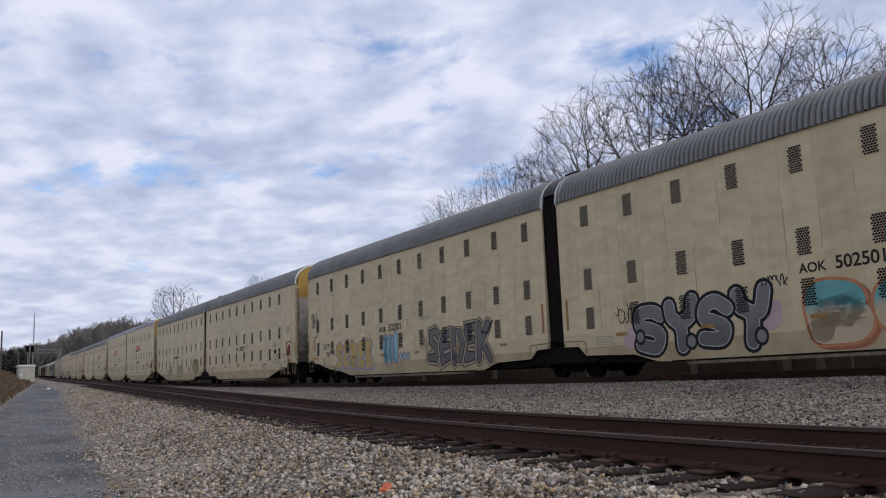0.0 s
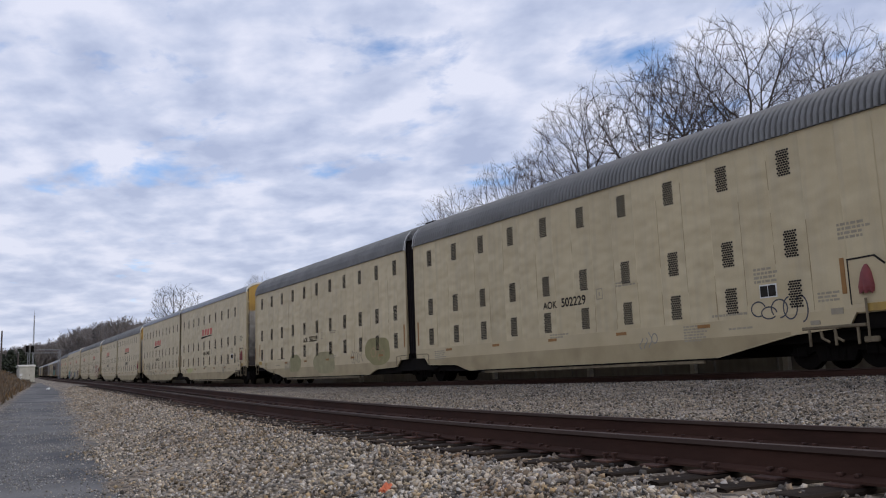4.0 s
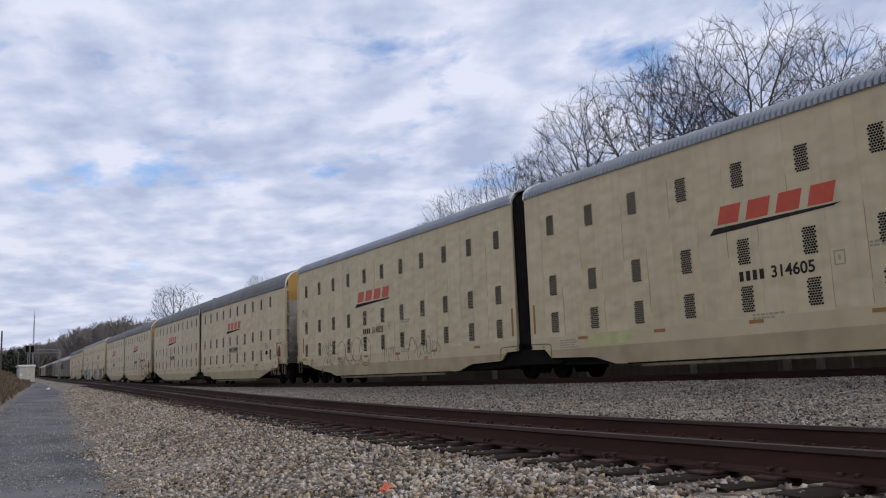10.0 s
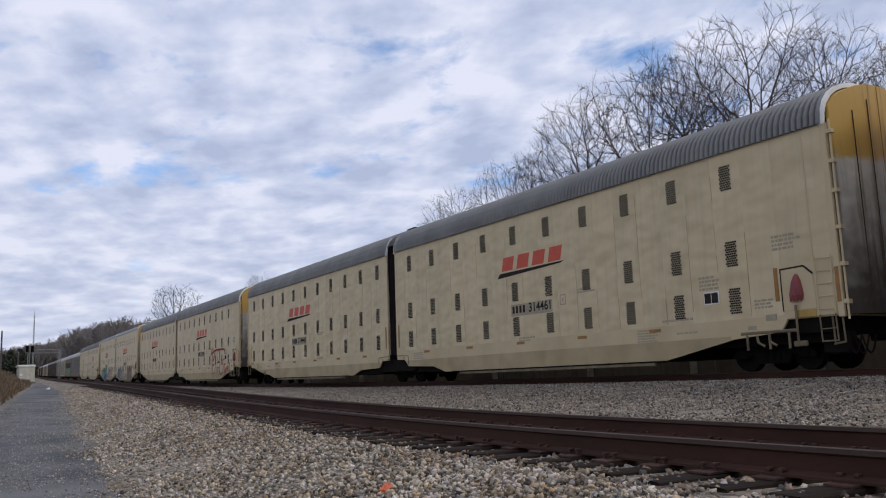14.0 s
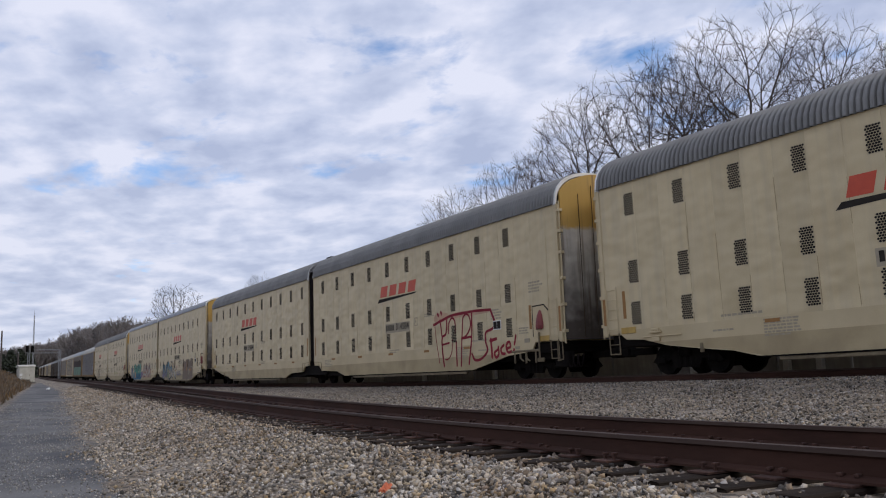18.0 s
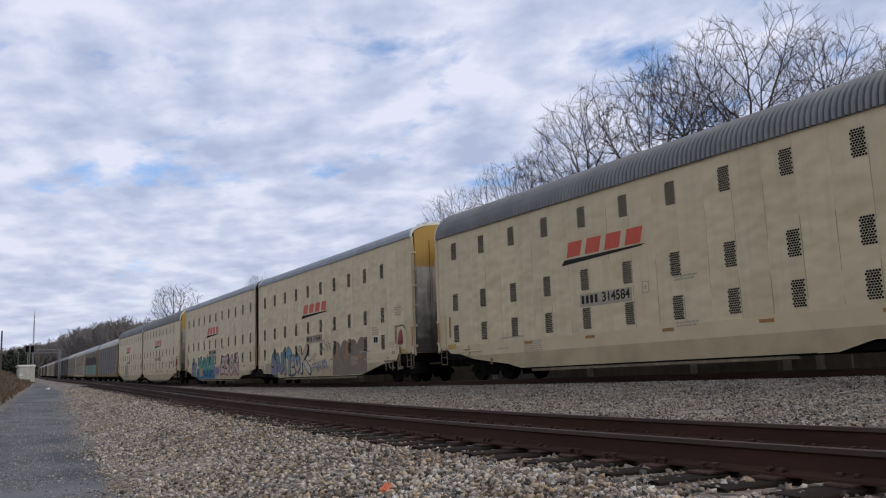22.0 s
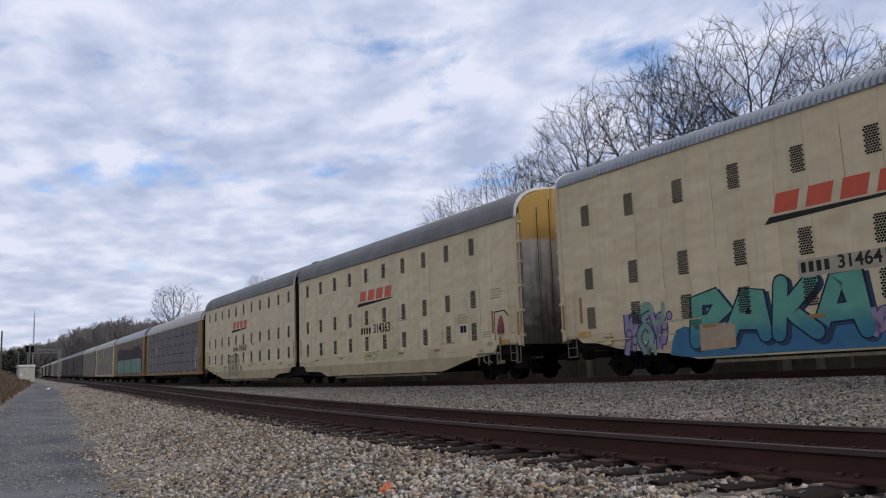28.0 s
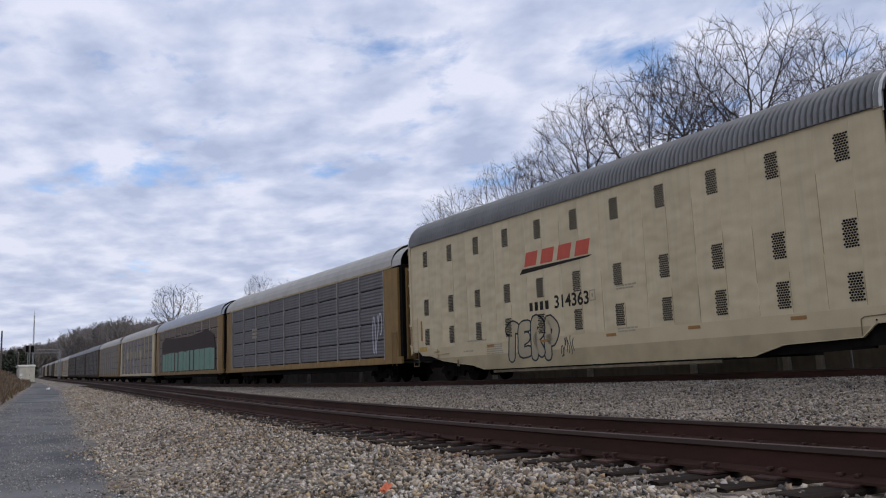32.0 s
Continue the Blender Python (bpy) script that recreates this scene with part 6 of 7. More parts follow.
def tree_meshes(seed, height=20.0, wide=4.6, low=0.62, bole=0.64, points=1500, tip=0.0108):
    """A bare tree: limbs that fork towards points spread through a domed crown, then fine upright twigs."""
    rs = np.random.RandomState(seed)
    pts = []
    while len(pts) < points:
        p = rs.uniform(-1, 1, 3)
        r = math.sqrt(p[0] ** 2 + p[1] ** 2 + (p[2] if p[2] > 0 else p[2] * 1.5) ** 2)
        a = math.atan2(p[1], p[0])
        edge = 1 + 0.12 * math.sin(3 * a + seed) + 0.09 * math.sin(5 * a + 2.1 * seed + 4 * p[2])
        if r < edge and rs.rand() < 0.22 + 0.78 * r * r:
            z = height * (low + (1 - low) * (0.42 + 0.56 * p[2]))
            pts.append((p[0] * wide, p[1] * wide, z))
    pts = np.array(pts)
    step, reach = 0.36, 4.5
    trunk_top = height * bole
    n0 = max(3, int(trunk_top / step))
    nodes = [np.array((0.12 * math.sin(i * 0.5 + seed), 0.1 * math.cos(i * 0.4), -0.6 + (trunk_top + 0.6) * i / n0)) for i in range(n0 + 1)]
    parent = [-1] + list(range(n0))
    best, who = np.full(len(pts), 1e9), np.zeros(len(pts), int)
    alive = np.ones(len(pts), bool)
    fresh = list(range(len(nodes)))
    tries, heirs = {}, {}
    for round_ in range(120):
        for i in fresh:
            d = np.linalg.norm(pts - nodes[i], axis=1)
            near = d < best
            best[near], who[near] = d[near], i
        alive &= best > 0.47
        use = alive & (best < (reach if round_ > 12 else 11.0))
        if not use.any():
            break
        fresh = []
        for i in np.unique(who[use]):
            mine = use & (who == i)
            tries[i] = tries.get(i, 0) + 1
            if tries[i] > 3:
                alive[mine] = False
                continue
            pull = pts[mine] - nodes[i]
            d = (pull / np.linalg.norm(pull, axis=1)[:, None]).mean(0)
            run = nodes[i] - nodes[parent[i]] if parent[i] >= 0 else np.array((0, 0, 1.0))
            d = d + 0.75 * run / (np.linalg.norm(run) + 1e-6) + np.array((0, 0, 0.26)) + rs.uniform(-0.10, 0.10, 3)
            tip_at = nodes[i] + d / np.linalg.norm(d) * step
            if any(np.linalg.norm(tip_at - nodes[c]) < 0.5 * step for c in heirs.get(i, ())):
                alive[mine] = False
                continue
            heirs.setdefault(int(i), []).append(len(nodes))
            nodes.append(tip_at)
            parent.append(int(i))
            fresh.append(len(nodes) - 1)
        if len(nodes) > 6500:
            break
    count = len(nodes)
    # even out the bends of the limbs
    heir_of = collections.defaultdict(list)
    for i in range(1, count):
        heir_of[parent[i]].append(i)
    for _ in range(3):
        even = [n.copy() for n in nodes]
        for i in range(n0 + 1, count):
            if heir_of[i]:
                after = sum((nodes[c] for c in heir_of[i]), np.zeros(3)) / len(heir_of[i])
                even[i] = 0.4 * nodes[i] + 0.3 * nodes[parent[i]] + 0.3 * after
        nodes = even
    flow, kids = np.zeros(count), np.zeros(count, int)
    for i in range(count - 1, 0, -1):
        flow[i] = flow[i] or (tip * 1.1) ** 2.05
        flow[parent[i]] += flow[i]
        kids[parent[i]] += 1
    rad = np.maximum(flow, 1e-9) ** (1 / 2.05)
    tv, tf, cv, cf = [], [], [], []
    for i in range(1, count):
        a, b = Vector(nodes[parent[i]]), Vector(nodes[i])
        if i <= n0:
            tube(tv, tf, a, b, rad[parent[i]] if parent[i] else rad[1] * 1.3, rad[i], 9)
        else:
            tube(cv, cf, a, b, min(rad[parent[i]], rad[i] * 1.25), rad[i], 5 if rad[i] > 0.05 else 3)
    rnd = random.Random(seed)
    for i in range(n0 + 1, count):
        ends = kids[i] == 0
        if not ends and rad[i] > 0.045:
            continue
        for _ in range(5 if ends else rnd.choice((0, 1, 1, 2))):
            p = Vector(nodes[i])
            d = (p - Vector(nodes[parent[i]])).normalized()
            d = (d + Vector((rnd.uniform(-1, 1), rnd.uniform(-1, 1), rnd.uniform(-0.3, 0.7))) * 0.5).normalized()
            r0, run = tip * 0.66, rnd.uniform(0.2, 0.5)
            for q in range(2):
                e = p + d * run
                tube(cv, cf, p, e, r0, r0 * 0.72, 3)
                p, r0 = e, r0 * 0.72
                d = (d + Vector((rnd.uniform(-0.16, 0.16), rnd.uniform(-0.16, 0.16), 0.10))).normalized()
    out = []
    for nm, v, f, m in (("trunk", tv, tf, M_BARK), ("crown", cv, cf, M_TWIG)):
        me = bpy.data.meshes.new(nm)
        me.from_pydata(v, [], f)
        me.materials.append(m)
        out.append(me)
    return out


TREE_KINDS = [tree_meshes(1, wide=5.2), tree_meshes(2, wide=5.4, low=0.59, bole=0.6), tree_meshes(3, wide=4.7, low=0.66, bole=0.66), tree_meshes(4, wide=5.2, low=0.50, bole=0.5, tip=0.014)]


def make_tree(x, y, height, kind, turn_, wide=1.0):
    """wide: crown width over that of the kind at this height."""
    th = empty("bare_tree", "bare leafless winter tree with fine upright twigs", "tree", "bare trees behind the railway")
    k = height * 0.965 / 20.0
    for nm, me in zip(("trunk", "crown"), TREE_KINDS[kind]):
        o = hang(nm, me, th)
        o.scale = (k * wide, k * wide, k)
    th.matrix_basis = pose(x, y, ground_height(x, y), 0, 0, turn_)
    return th


for x, y, h, kind, turn_, wide in ((43.2, 29.4, 22.6, 0, 20, 0.90), (46.1, 26.4, 21.5, 2, 75, 0.72), (42.3, 36.7, 21.6, 1, 140, 0.84), (40.9, 41.1, 20.8, 0, 200, 0.82),
                                   (46.9, 37.4, 24.2, 2, 310, 0.72), (47.8, 57.8, 20.9, 1, 33, 0.70), (49.6, 69.0, 20.3, 0, 95, 0.80), (52.9, 28.3, 20.7, 1, 250, 0.52),
                                   (52.3, 25.1, 21.6, 0, 160, 0.60), (46.6, 52.2, 20.2, 2, 10, 0.74), (44.8, 33.4, 20.2, 2, 60, 0.6), (52.8, 77.0, 18.6, 2, 280, 0.8),
                                   (44.6, 111.4, 15.6, 2, 120, 0.6), (50.0, 113.0, 15.2, 1, 30, 0.7)):
    make_tree(x, y, h, kind, turn_, wide)
make_tree(47.0, 158.2, 18.9, 3, 20, 0.98)


def make_woods():
    """Bare woods along the line in the distance, as one mass of stems and twigs."""
    rnd = random.Random(12)
    verts, faces = [], []

    def wood_keep(p):
        return (p.x * p.x + p.y * p.y) / 5.2 ** 2 + ((p.z - 8.0) / 7.6) ** 2 < 1
    kinds = []
    for s in range(5):
        v, f = [], []
        r2 = random.Random(40 + s)
        for i in range(3):
            grow(r2, v, f, Vector((0, 0, 0.5)), Vector((r2.uniform(-0.3, 0.3), r2.uniform(-0.3, 0.3), 1)), 15.0, 0.17, 0, 2, (4, 3), 0.022, 0.05, wood_keep)
        kinds.append((np.array(v), f))
    for i in range(360):
        t = rnd.random()
        y = 185 + 330 * t
        x = far_x(y) + rnd.uniform(9, 46)
        v, f = kinds[rnd.randrange(5)]
        a, k = rnd.uniform(0, 6.28), rnd.uniform(0.70, 0.98) * (1.0 + 0.40 * min(1.0, (y - 185) / 150) + 0.24 * min(1.0, max(0.0, (y - 300) / 110)))
        c, s = math.cos(a), math.sin(a)
        base = len(verts)
        w = np.stack([v[:, 0] * c - v[:, 1] * s, v[:, 0] * s + v[:, 1] * c, v[:, 2]], 1) * k + np.array((x, y, ground_height(x, y)))
        verts.extend(map(tuple, w))
        faces.extend(tuple(j + base for j in q) for q in f)
    for i in range(150):
        y = rnd.uniform(560, 760)
        x = y * rnd.uniform(0.118, 0.205)
        v, f = kinds[rnd.randrange(5)]
        k = rnd.uniform(1.15, 1.5) * (0.72 + 0.6 * min(1.0, max(0.0, (x / y - 0.12) / 0.08)))
        base = len(verts)
        w = v * k + np.array((x, y, ground_height(x, y)))
        verts.extend(map(tuple, w))
        faces.extend(tuple(j + base for j in q) for q in f)
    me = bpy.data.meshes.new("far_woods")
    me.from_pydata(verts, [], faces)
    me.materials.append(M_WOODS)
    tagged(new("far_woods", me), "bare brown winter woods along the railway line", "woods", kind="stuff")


make_woods()


def make_brush():
    """Leafless thicket on the far side of the line, seen through the gaps of the train."""
    rnd = random.Random(52)
    kinds = []
    for s in range(4):
        v, f = [], []
        r2 = random.Random(90 + s)
        for i in range(6):
            grow(r2, v, f, Vector((r2.uniform(-0.6, 0.6), r2.uniform(-0.6, 0.6), -0.1)), Vector((r2.uniform(-0.7, 0.7), r2.uniform(-0.7, 0.7), 1)), 3.2, 0.03, 1, 2, (0, 3), 0.012)
        kinds.append((np.array(v), f))
    verts, faces = [], []
    for i in range(320):
        y = -12 + 190 * (i / 320.0) + rnd.uniform(-0.5, 0.5)
        x = far_x(y) + rnd.uniform(7.0, 13.0)
        v, f = kinds[rnd.randrange(4)]
        a, k = rnd.uniform(0, 6.28), rnd.uniform(0.75, 1.25)
        c, s = math.cos(a), math.sin(a)
        base = len(verts)
        w = np.stack([v[:, 0] * c - v[:, 1] * s, v[:, 0] * s + v[:, 1] * c, v[:, 2]], 1) * k + np.array((x, y, ground_height(x, y)))
        verts.extend(map(tuple, w))
        faces.extend(tuple(j + base for j in q) for q in f)
    me = bpy.data.meshes.new("brush")
    me.from_pydata(verts, [], faces)
    me.materials.append(M_BARK)
    tagged(new("brush", me), "leafless brown thicket beyond the far track", "brush", kind="stuff")


make_brush()


def make_conifers():
    rnd = random.Random(3)
    spots = [(29.0, 300.0, 9.5), (33.0, 306.0, 11.0), (36.0, 312.0, 12.0), (39.5, 318.0, 13.5), (43.0, 322.0, 13.0), (24.0, 296.0, 9.0), (19.5, 290.0, 9.0), (14.0, 285.0, 9.5), (46.5, 326.0, 10.5)]
    for x, y, h in spots:
        h *= 0.45 if x < 38 else 0.55 if x < 41 else 0.70 if x < 45 else 0.88
        th = empty("conifer", "dark green conifer far down the line", "tree", "distant conifers")
        bm = bmesh.new()
        rod(bm, (0, 0, -0.5), (0, 0, h * 0.75), 0.16, 6, 0.05)
        part("trunk", bm, M_BARK, th)
        v, f = [], []
        for i in range(900):
            t = rnd.random() ** 0.8
            z = h * (0.12 + 0.88 * t)
            rad = (1 - t) * h * 0.26 * rnd.uniform(0.5, 1.15) + 0.2
            a = rnd.uniform(0, 6.28)
            c = Vector((math.cos(a) * rad, math.sin(a) * rad, z - rad * 0.25))
            s = rnd.uniform(0.6, 1.15)
            b = len(v)
            for _ in range(4):
                v.append(tuple(c + Vector((rnd.uniform(-s, s), rnd.uniform(-s, s), rnd.uniform(-s * 0.6, s * 0.6)))))
            f += [(b, b + 1, b + 2), (b, b + 2, b + 3), (b + 1, b + 2, b + 3)]
        me = bpy.data.meshes.new("crown")
        me.from_pydata(v, [], f)
        me.materials.append(M_CONIFER)
        hang("crown", me, th)
        th.matrix_basis = pose(x, y, ground_height(x, y))


make_conifers()


# ---- lineside things ----
def make_mast():
    x, y = 43.2, 297.0
    th = empty("radio_mast", "thin grey lattice radio mast far away", "mast")
    bm = bmesh.new()
    h = 20.0
    for k in range(3):
        t = k * 2.094
        rod(bm, (0.3 * math.cos(t), 0.3 * math.sin(t), 0), (0.12 * math.cos(t), 0.12 * math.sin(t), h), 0.07, 5)
    for i in range(30):
        z = h * i / 30
        for k in range(3):
            t, t2 = k * 2.094, (k + 1) * 2.094
            w, w2 = 0.3 - 0.18 * z / h, 0.3 - 0.18 * (z + 0.66) / h
            rod(bm, (w * math.cos(t), w * math.sin(t), z), (w2 * math.cos(t2), w2 * math.sin(t2), z + 0.66), 0.03, 4)
    part("lattice", bm, M_STEEL, th)
    bm = bmesh.new()
    rod(bm, (0, 0, h), (0, 0, h + 1.5), 0.04, 5)
    part("antenna", bm, M_STEEL, th)
    th.matrix_basis = pose(x, y, ground_height(x, y))


def make_gantry():
    th = empty("signal_gantry", "grey steel signal gantry spanning the tracks", "signal gantry")
    y, x0, x1 = 198.0, 28.0, 34.1
    z0, zt = ground_height(30, y), 12.1
    for x in (x0, x1):
        bm = bmesh.new()
        for dx in (-0.18, 0.18):
            for dy in (-0.18, 0.18):
                rod(bm, (x + dx, y + dy, z0 - 0.3), (x + dx, y + dy, zt), 0.06, 5)
        for i in range(12):
            z = z0 + (zt - z0) * i / 12
            rod(bm, (x - 0.18, y - 0.18, z), (x + 0.18, y - 0.18, z + 0.45), 0.03, 4)
        part("gantry_leg", bm, M_STEEL, th)
    bm = bmesh.new()
    for dz in (-0.7, 0.0):
        for dy in (-0.25, 0.25):
            rod(bm, (x0, y + dy, zt + dz), (x1, y + dy, zt + dz), 0.06, 5)
    for i in range(10):
        xa = x0 + (x1 - x0) * i / 10
        rod(bm, (xa, y - 0.25, zt - 0.7), (xa + 0.6, y - 0.25, zt), 0.03, 4)
    part("gantry_beam", bm, M_STEEL, th)
    for x in (x0 - 0.4, x0 + 0.6):
        bm = bmesh.new()
        box(bm, x - 0.3, x + 0.3, y - 0.45, y - 0.3, zt - 0.5, zt + 0.9, 0.04)
        head = part("signal_head", bm, M_TRUCK, th, "black signal head")
        for q in (-0.2, 0.2, 0.6):
            bm = bmesh.new()
            rod(bm, (x, y - 0.46, zt + q), (x, y - 0.62, zt + q), 0.12, 8)
            part("hood", bm, M_TRUCK, head)


def make_shed():
    th = empty("relay_cabinet", "pale painted trackside relay cabinet with white plates", "cabinet")
    x, y = 16.55, 119.0
    z = ground_height(x, y)
    bm = bmesh.new()
    box(bm, -0.95, 0.95, -1.2, 1.2, 0.1, 2.15, 0.03)
    body = part("body", bm, M_SHED, th)
    bm = bmesh.new()
    prism(bm, [(-1.32, 2.15), (-1.25, 2.28), (0, 2.45), (1.25, 2.28), (1.32, 2.15)], -1.06, 1.06)
    part("roof", bm, M_SHED, th)
    bm = bmesh.new()
    box(bm, -0.5, 0.4, -1.24, -1.2, 0.2, 1.95, 0.01)
    door = part("door", bm, M_SHED, body)
    bm = bmesh.new()
    rod(bm, (0.3, -1.28, 0.95), (0.3, -1.28, 1.15), 0.02, 6)
    part("handle", bm, M_TRUCK, door)
    for q in ((-0.95, 0.15, 0.75), (-0.9, 0.95, 1.25)):
        bm = bmesh.new()
        box(bm, q[0], q[0] + 0.35, -1.26, -1.2, q[1], q[2], 0.01)
        part("notice_plate", bm, M_LITTER, body, "white notice plate")
    bm = bmesh.new()
    box(bm, -1.1, 1.1, -1.35, 1.35, -0.6, 0.1, 0.02)
    part("plinth", bm, M_CONC, th)
    th.matrix_basis = pose(x, y, z) @ Matrix.Scale(0.95, 4)


def make_pole(x, y, h):
    th = empty("utility_pole", "dark wooden utility pole beside the line", "pole")
    bm = bmesh.new()
    rod(bm, (0, 0, -0.6), (0, 0, h), 0.16, 8, 0.11)
    part("shaft", bm, M_BARK, th)
    bm = bmesh.new()
    rod(bm, (0, 0, h), (0, 0, h + 0.12), 0.125, 8, 0.06)
    part("cap", bm, M_STEEL, th)
    th.matrix_basis = pose(x, y, ground_height(x, y))


make_mast()
make_gantry()
make_shed()
make_pole(17.1, 149.0, 6.4)
make_pole(19.5, 148.7, 4.0)


def make_wall():
    """Low concrete panels on posts beyond the far track."""
    wall = empty("retaining_wall", "low weathered concrete panel wall beyond the far track", "wall", kind="structure")
    panel = finish("wall_panel", box(bmesh.new(), 0, 0.16, 0.04, 2.36, -0.5, 1.15, 0.01), M_CONC)
    post = finish("wall_post", box(bmesh.new(), -0.10, 0.1, -0.09, 0.09, -0.5, 0.62, 0.012), M_POST)
    y, i = -6.0, 0
    while y < 110:
        x = far_x(y) + 3.1
        slope = math.degrees(math.atan2(far_x(y + 1.2) - far_x(y - 1.2), 2.4))
        z = far_z(y)
        hang("wall_panel", panel, wall, "", pose(x, y, z, 0, 0, -slope))
        y += 2.4
        i += 1
    for y in (10.6, 14.1, 15.2, 18.8, 24.0, 30.5, 37.1, 45.0, 54.0):
        hang("wall_post", post, wall, "pale concrete post", pose(far_x(y) + 3.0, y, far_z(y)))


make_wall()


# ---- loose stones and grass ----
def stone_field(name, label, spots, size, material, seed, lift=0.25):
    """Many angular stones in one mesh. spots: x, y pairs."""
    rs = np.random.RandomState(seed)
    base = np.array([(-1, -1, -1), (1, -1, -1), (1, 1, -1), (-1, 1, -1), (-1, -1, 1), (1, -1, 1), (1, 1, 1), (-1, 1, 1)]) * 0.62
    quad = [(0, 3, 2, 1), (4, 5, 6, 7), (0, 1, 5, 4), (1, 2, 6, 5), (2, 3, 7, 6), (3, 0, 4, 7)]
    tri = np.array([t for a, b, c, d in quad for t in ((a, b, c), (a, c, d))])
    n = len(spots)
    q = rs.normal(size=(n, 4)) * np.array((1.0, 0.42, 0.42, 1.0))
    q /= np.linalg.norm(q, axis=1)[:, None]
    w, x, y, z = q.T
    rot = np.stack([np.stack([1 - 2 * (y * y + z * z), 2 * (x * y - z * w), 2 * (x * z + y * w)], 1),
                    np.stack([2 * (x * y + z * w), 1 - 2 * (x * x + z * z), 2 * (y * z - x * w)], 1),
                    np.stack([2 * (x * z - y * w), 2 * (y * z + x * w), 1 - 2 * (x * x + y * y)], 1)], 1)
    shape = base[None] * rs.uniform(0.5, 1.35, (n, 8, 3)) * rs.uniform(0.55, 1.35, (n, 1, 3)) * np.array((1.0, 1.0, 0.72))
    s = size[0] + (size[1] - size[0]) * rs.rand(n) ** 1.8
    v = np.einsum("nij,nkj->nki", rot, shape) * (s[:, None, None] / 2)
    centre = np.array([(px, py, ground_height(px, py)) for px, py in spots])
    centre[:, 2] += s * rs.uniform(lift - 0.3, lift + 0.25, n)
    v = (v + centre[:, None]).reshape(-1, 3)
    f = (tri[None] + (np.arange(n) * 8)[:, None, None]).reshape(-1, 3)
    me = bpy.data.meshes.new(name)
    me.vertices.add(len(v))
    me.vertices.foreach_set("co", v.ravel())
    me.loops.add(f.size)
    me.loops.foreach_set("vertex_index", f.ravel().astype(np.int32))
    me.polygons.add(len(f))
    me.polygons.foreach_set("loop_start", np.arange(0, f.size, 3, dtype=np.int32))
    me.update(calc_edges=True)
    me.materials.append(material)
    return tagged(new(name, me), label, "ballast", kind="stuff")


def scatter(rnd, count, a0, a1, y0, y1, bias):
    out = []
    while len(out) < count:
        y = y0 + (y1 - y0) * rnd.random() ** bias
        a = rnd.uniform(a0, a1)
        out.append((near_x(y) + a, y))
    return out


rnd = random.Random(77)
shoulder = [p for p in scatter(rnd, 70000, -3.9, -0.4, 4.5, 62.0, 2.0) + scatter(rnd, 26000, -0.9, 2.6, 1.5, 40.0, 1.9) + scatter(rnd, 16000, -3.4, 0.0, 1.0, 5.5, 0.8) + scatter(rnd, 4000, -3.9, 2.6, -6.0, 1.5, 1.0) if not (p[0] - near_x(p[1]) < lane_right(p[1]) + 0.45 * noise.noise(Vector((1.0, p[1] * 0.45, 0))) + rnd.uniform(-0.3, 0.35))]
shoulder = [p for p in shoulder if not (-0.8 < p[0] - near_x(p[1]) < 2.3 and abs((p[1] - 0.6 + 0.25) % 0.5 - 0.25) < 0.125 and rnd.random() < (0.90 if p[1] < 11.5 or p[0] > near_x(p[1]) else 0.2))]
shoulder = [p for p in shoulder if not any(abs(p[0] - near_x(p[1]) - o) < 0.10 for o in (0, GAUGE))]
bed = [p for p in shoulder if p[0] - near_x(p[1]) > -0.75 + rnd.gauss(0, 0.3)]
kept = set(bed)
stone_field("track_ballast", "rust stained brown ballast stones in the track", bed, (0.018, 0.06), M_BED, 9)
stone_field("near_ballast", "loose angular grey ballast stones beside the track", [p for p in shoulder if p not in kept], (0.016, 0.058), M_STONE, 5)
middle = scatter(rnd, 34000, 2.4, 13.5, 2.0, 60.0, 1.5) + scatter(rnd, 66000, 2.4, 13.6, 3.0, 30.0, 1.2)
stone_field("middle_ballast", "loose grey ballast between the two tracks", middle, (0.018, 0.058), M_MID, 6)
lane = [p for p in scatter(rnd, 60000, -6.4, -2.5, 5.5, 38.0, 1.6) if noise.fractal(Vector((p[0] * 0.9, p[1] * 0.55, 3.0)), 1.0, 2.0, 3) > rnd.uniform(-0.5, 0.6)]
fines = [p for p in scatter(rnd, 30000, -4.2, -2.2, 5.0, 45.0, 1.7) if abs(p[0] - near_x(p[1]) - lane_right(p[1]) + 0.1) < abs(rnd.gauss(0, 0.32))]
stone_field("lane_edge_gravel", "fine brown gravel along the ragged lane edge", fines, (0.008, 0.03), M_STONE, 8)
stone_field("lane_gravel", "scattered gravel on the grey tarmac lane", lane, (0.009, 0.034), M_CHIP, 7)


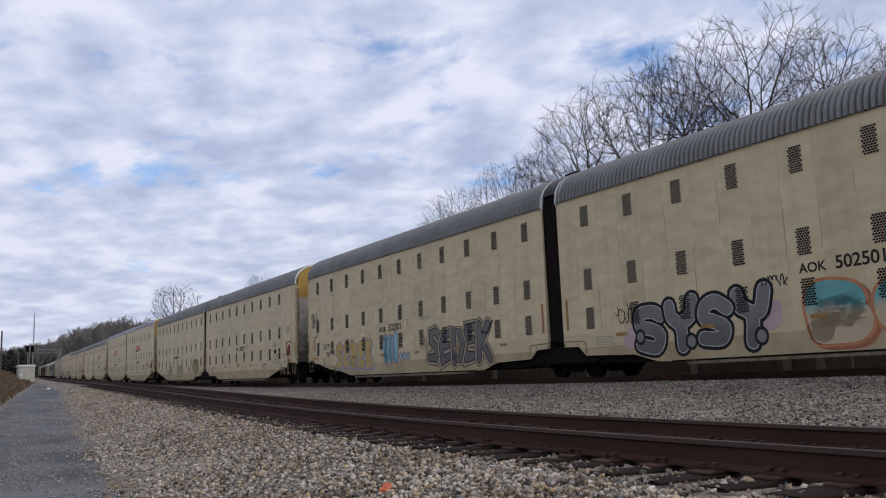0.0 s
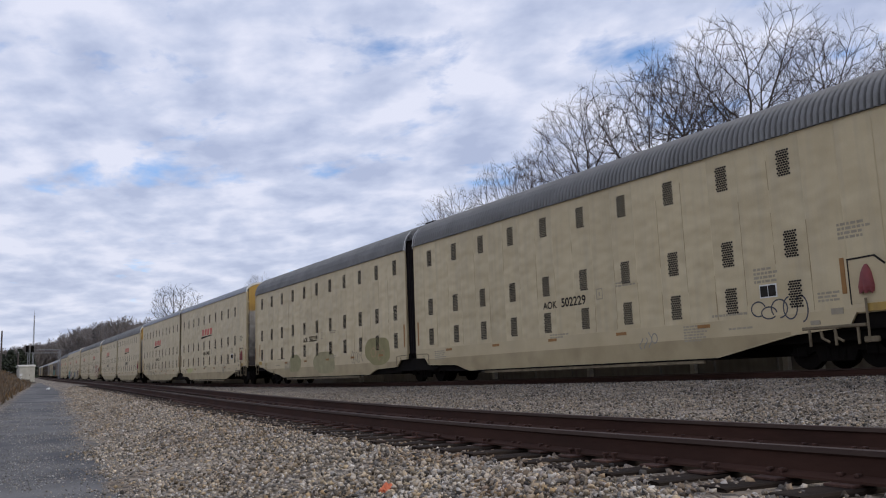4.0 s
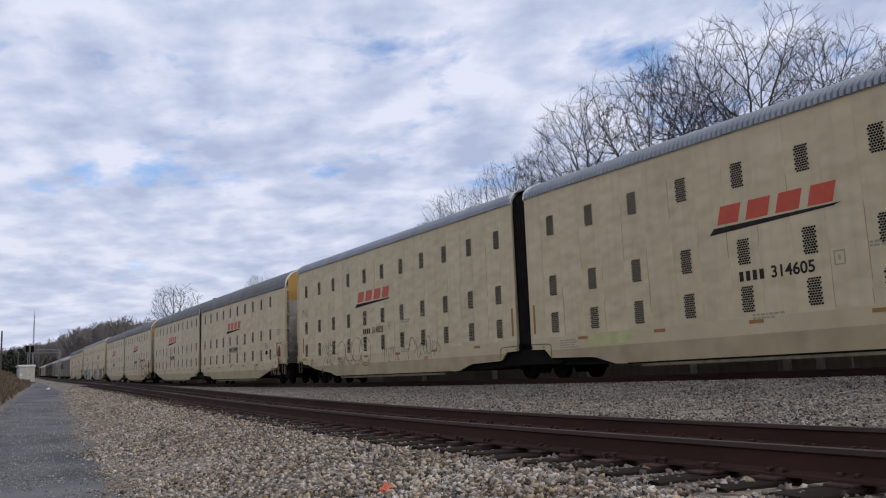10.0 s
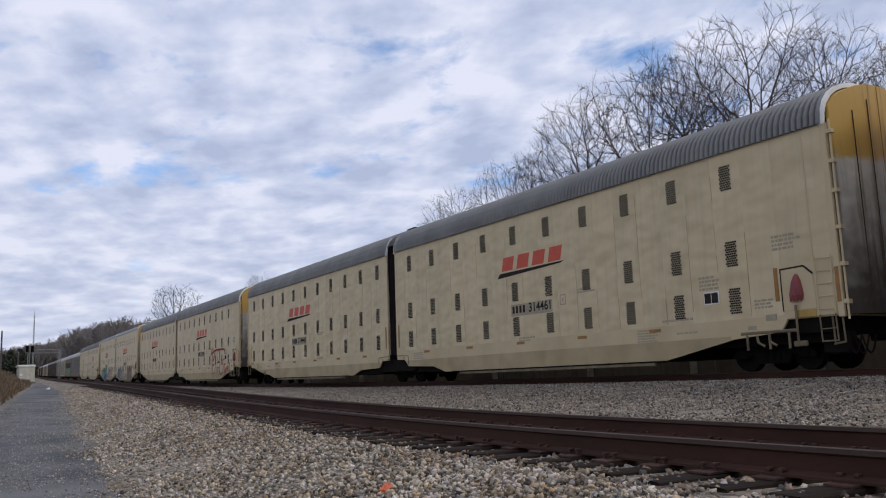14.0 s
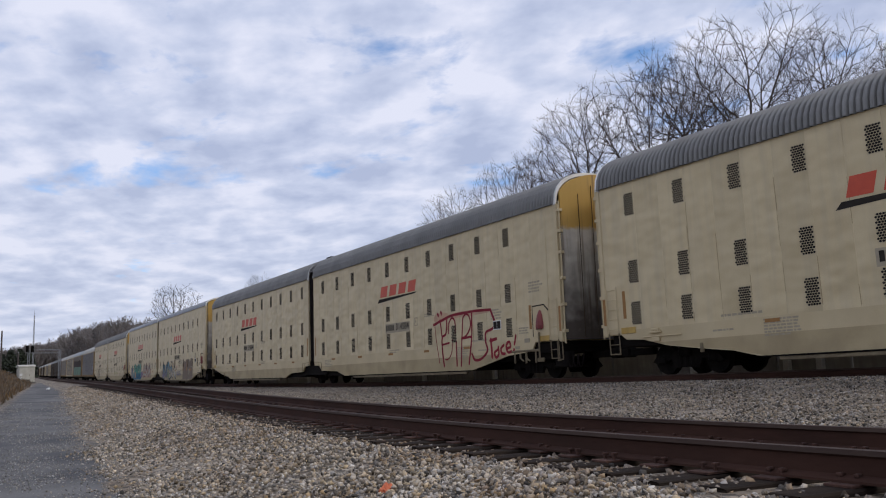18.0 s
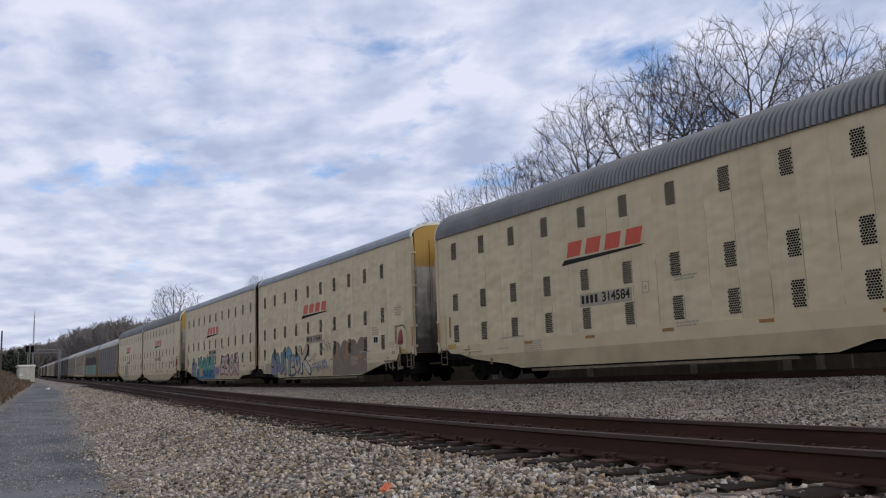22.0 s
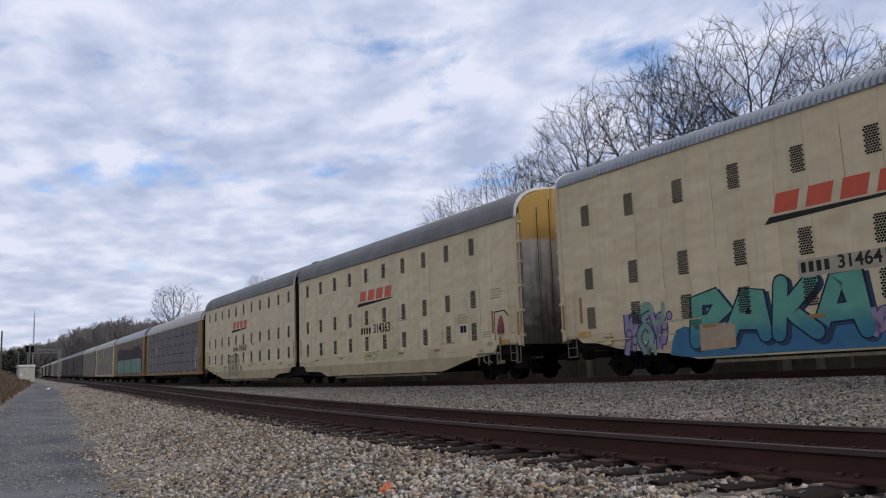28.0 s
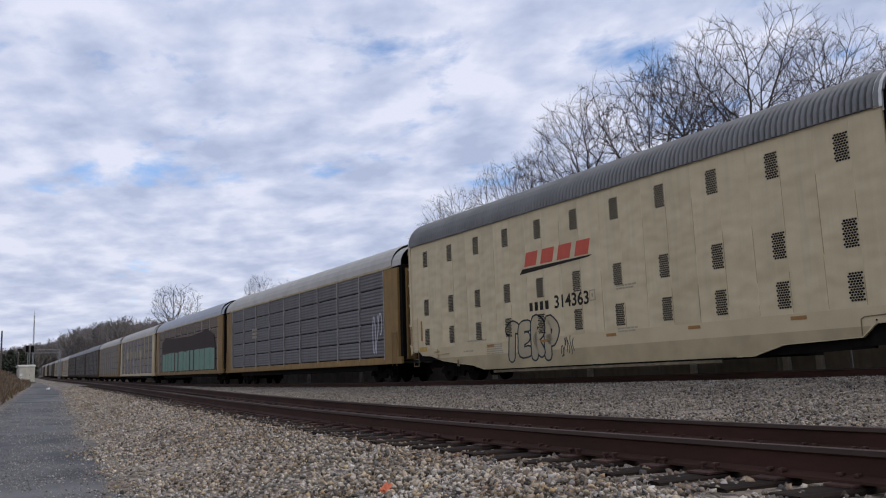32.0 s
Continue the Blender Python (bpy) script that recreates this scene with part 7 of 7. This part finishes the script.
def make_grass():
    for name, label, m, a0, a1, count, seed in (("dry_grass", "tall dry brown grass on the verge", M_GRASS, -9.0, -3.2, 16000, 1), ("green_grass", "short green grass on the bank", M_GREEN, -14.0, -6.5, 6000, 2)):
        r = random.Random(seed)
        v, f = [], []
        for _ in range(count):
            y = 22 + 110 * r.random() ** 1.2
            a = r.uniform(a0, a1)
            if a > lane_left(y) - r.uniform(0, 0.5):
                continue
            x = near_x(y) + a
            z = ground_height(x, y)
            h = r.uniform(0.12, 0.62) * (1.0 if name == "dry_grass" else 0.3)
            t, w = r.uniform(0, 6.28), 0.02 + 0.0006 * y
            dx, dy = math.cos(t), math.sin(t)
            lx, ly = r.uniform(-0.55, 0.55) * h, r.uniform(-0.55, 0.55) * h
            b = len(v)
            v += [(x - dx * w, y - dy * w, z - 0.03), (x + dx * w, y + dy * w, z - 0.03), (x + lx, y + ly, z + h)]
            f.append((b, b + 1, b + 2))
        me = bpy.data.meshes.new(name)
        me.from_pydata(v, [], f)
        me.materials.append(m)
        tagged(new(name, me), label, "grass", kind="stuff")


make_grass()


def make_scrap(name, label, x, y, size, m):
    bm = bmesh.new()
    box(bm, -size, size, -size * 0.6, size * 0.6, -size * 0.35, size * 0.35)
    bmesh.ops.subdivide_edges(bm, edges=bm.edges[:], cuts=2, use_grid_fill=True)
    r = random.Random(4)
    for v in bm.verts:
        v.co += Vector((r.uniform(-1, 1), r.uniform(-1, 1), r.uniform(-1, 1) + 1.5 * math.sin(v.co.x / size * 2))) * size * 0.13
    ob = tagged(new(name, finish(name, bm, m)), label, "litter")
    ob.matrix_basis = pose(x, y, ground_height(x, y) + size * 0.55, 20, -12, 30)


make_scrap("plastic_scrap", "small orange plastic scrap lying in the ballast", 3.25, 5.61, 0.048, M_SCRAP)
make_scrap("paper_litter", "small white paper litter on the lane", 10.4, 64.3, 0.11, M_LITTER)


# ---- movement ----
def motions():
    times = [i * 1.0 for i in range(33)]
    for car, k in CARS:
        yb0 = joint_y(k if k % 2 == 0 else k + 1)
        s = 1 if k % 2 == 0 else -1
        rows = []
        for t in times:
            y = yb0 - advance(t)
            ends = sorted((y + s * 0.4, y + s * 21.0))
            rows.append((t, car_pose(y, *ends)))
        walk(car, rows)
    for car, i in RACKS:
        c0 = joint_y(12) + 36.05 + RACK_PITCH * i
        walk(car, [(t, car_pose(c0 - advance(t), c0 - advance(t) - 12.5, c0 - advance(t) + 12.5)) for t in times])
    # the wheels roll without slip; all the wheels at one place in a truck share one action
    wheels = [o for o in scene.objects if o.name.startswith("wheelset")]
    for dy in (-0.89, 0.89):
        alike = [o for o in wheels if abs(o.location.y - dy) < 0.01]
        step = 2 / FPS
        n = int(32.0 / step)
        rows = [(i * step, pose(0, dy, 0.42, math.degrees(advance(i * step) / 0.42) % 360)) for i in range(n + 1)]
        walk(alike[0], rows)
        src = alike[0].animation_data
        for o in alike[1:]:
            o.rotation_mode = "QUATERNION"
            o.animation_data_create()
            o.animation_data.action = src.action
            o.animation_data.action_slot = src.action_slot


motions()
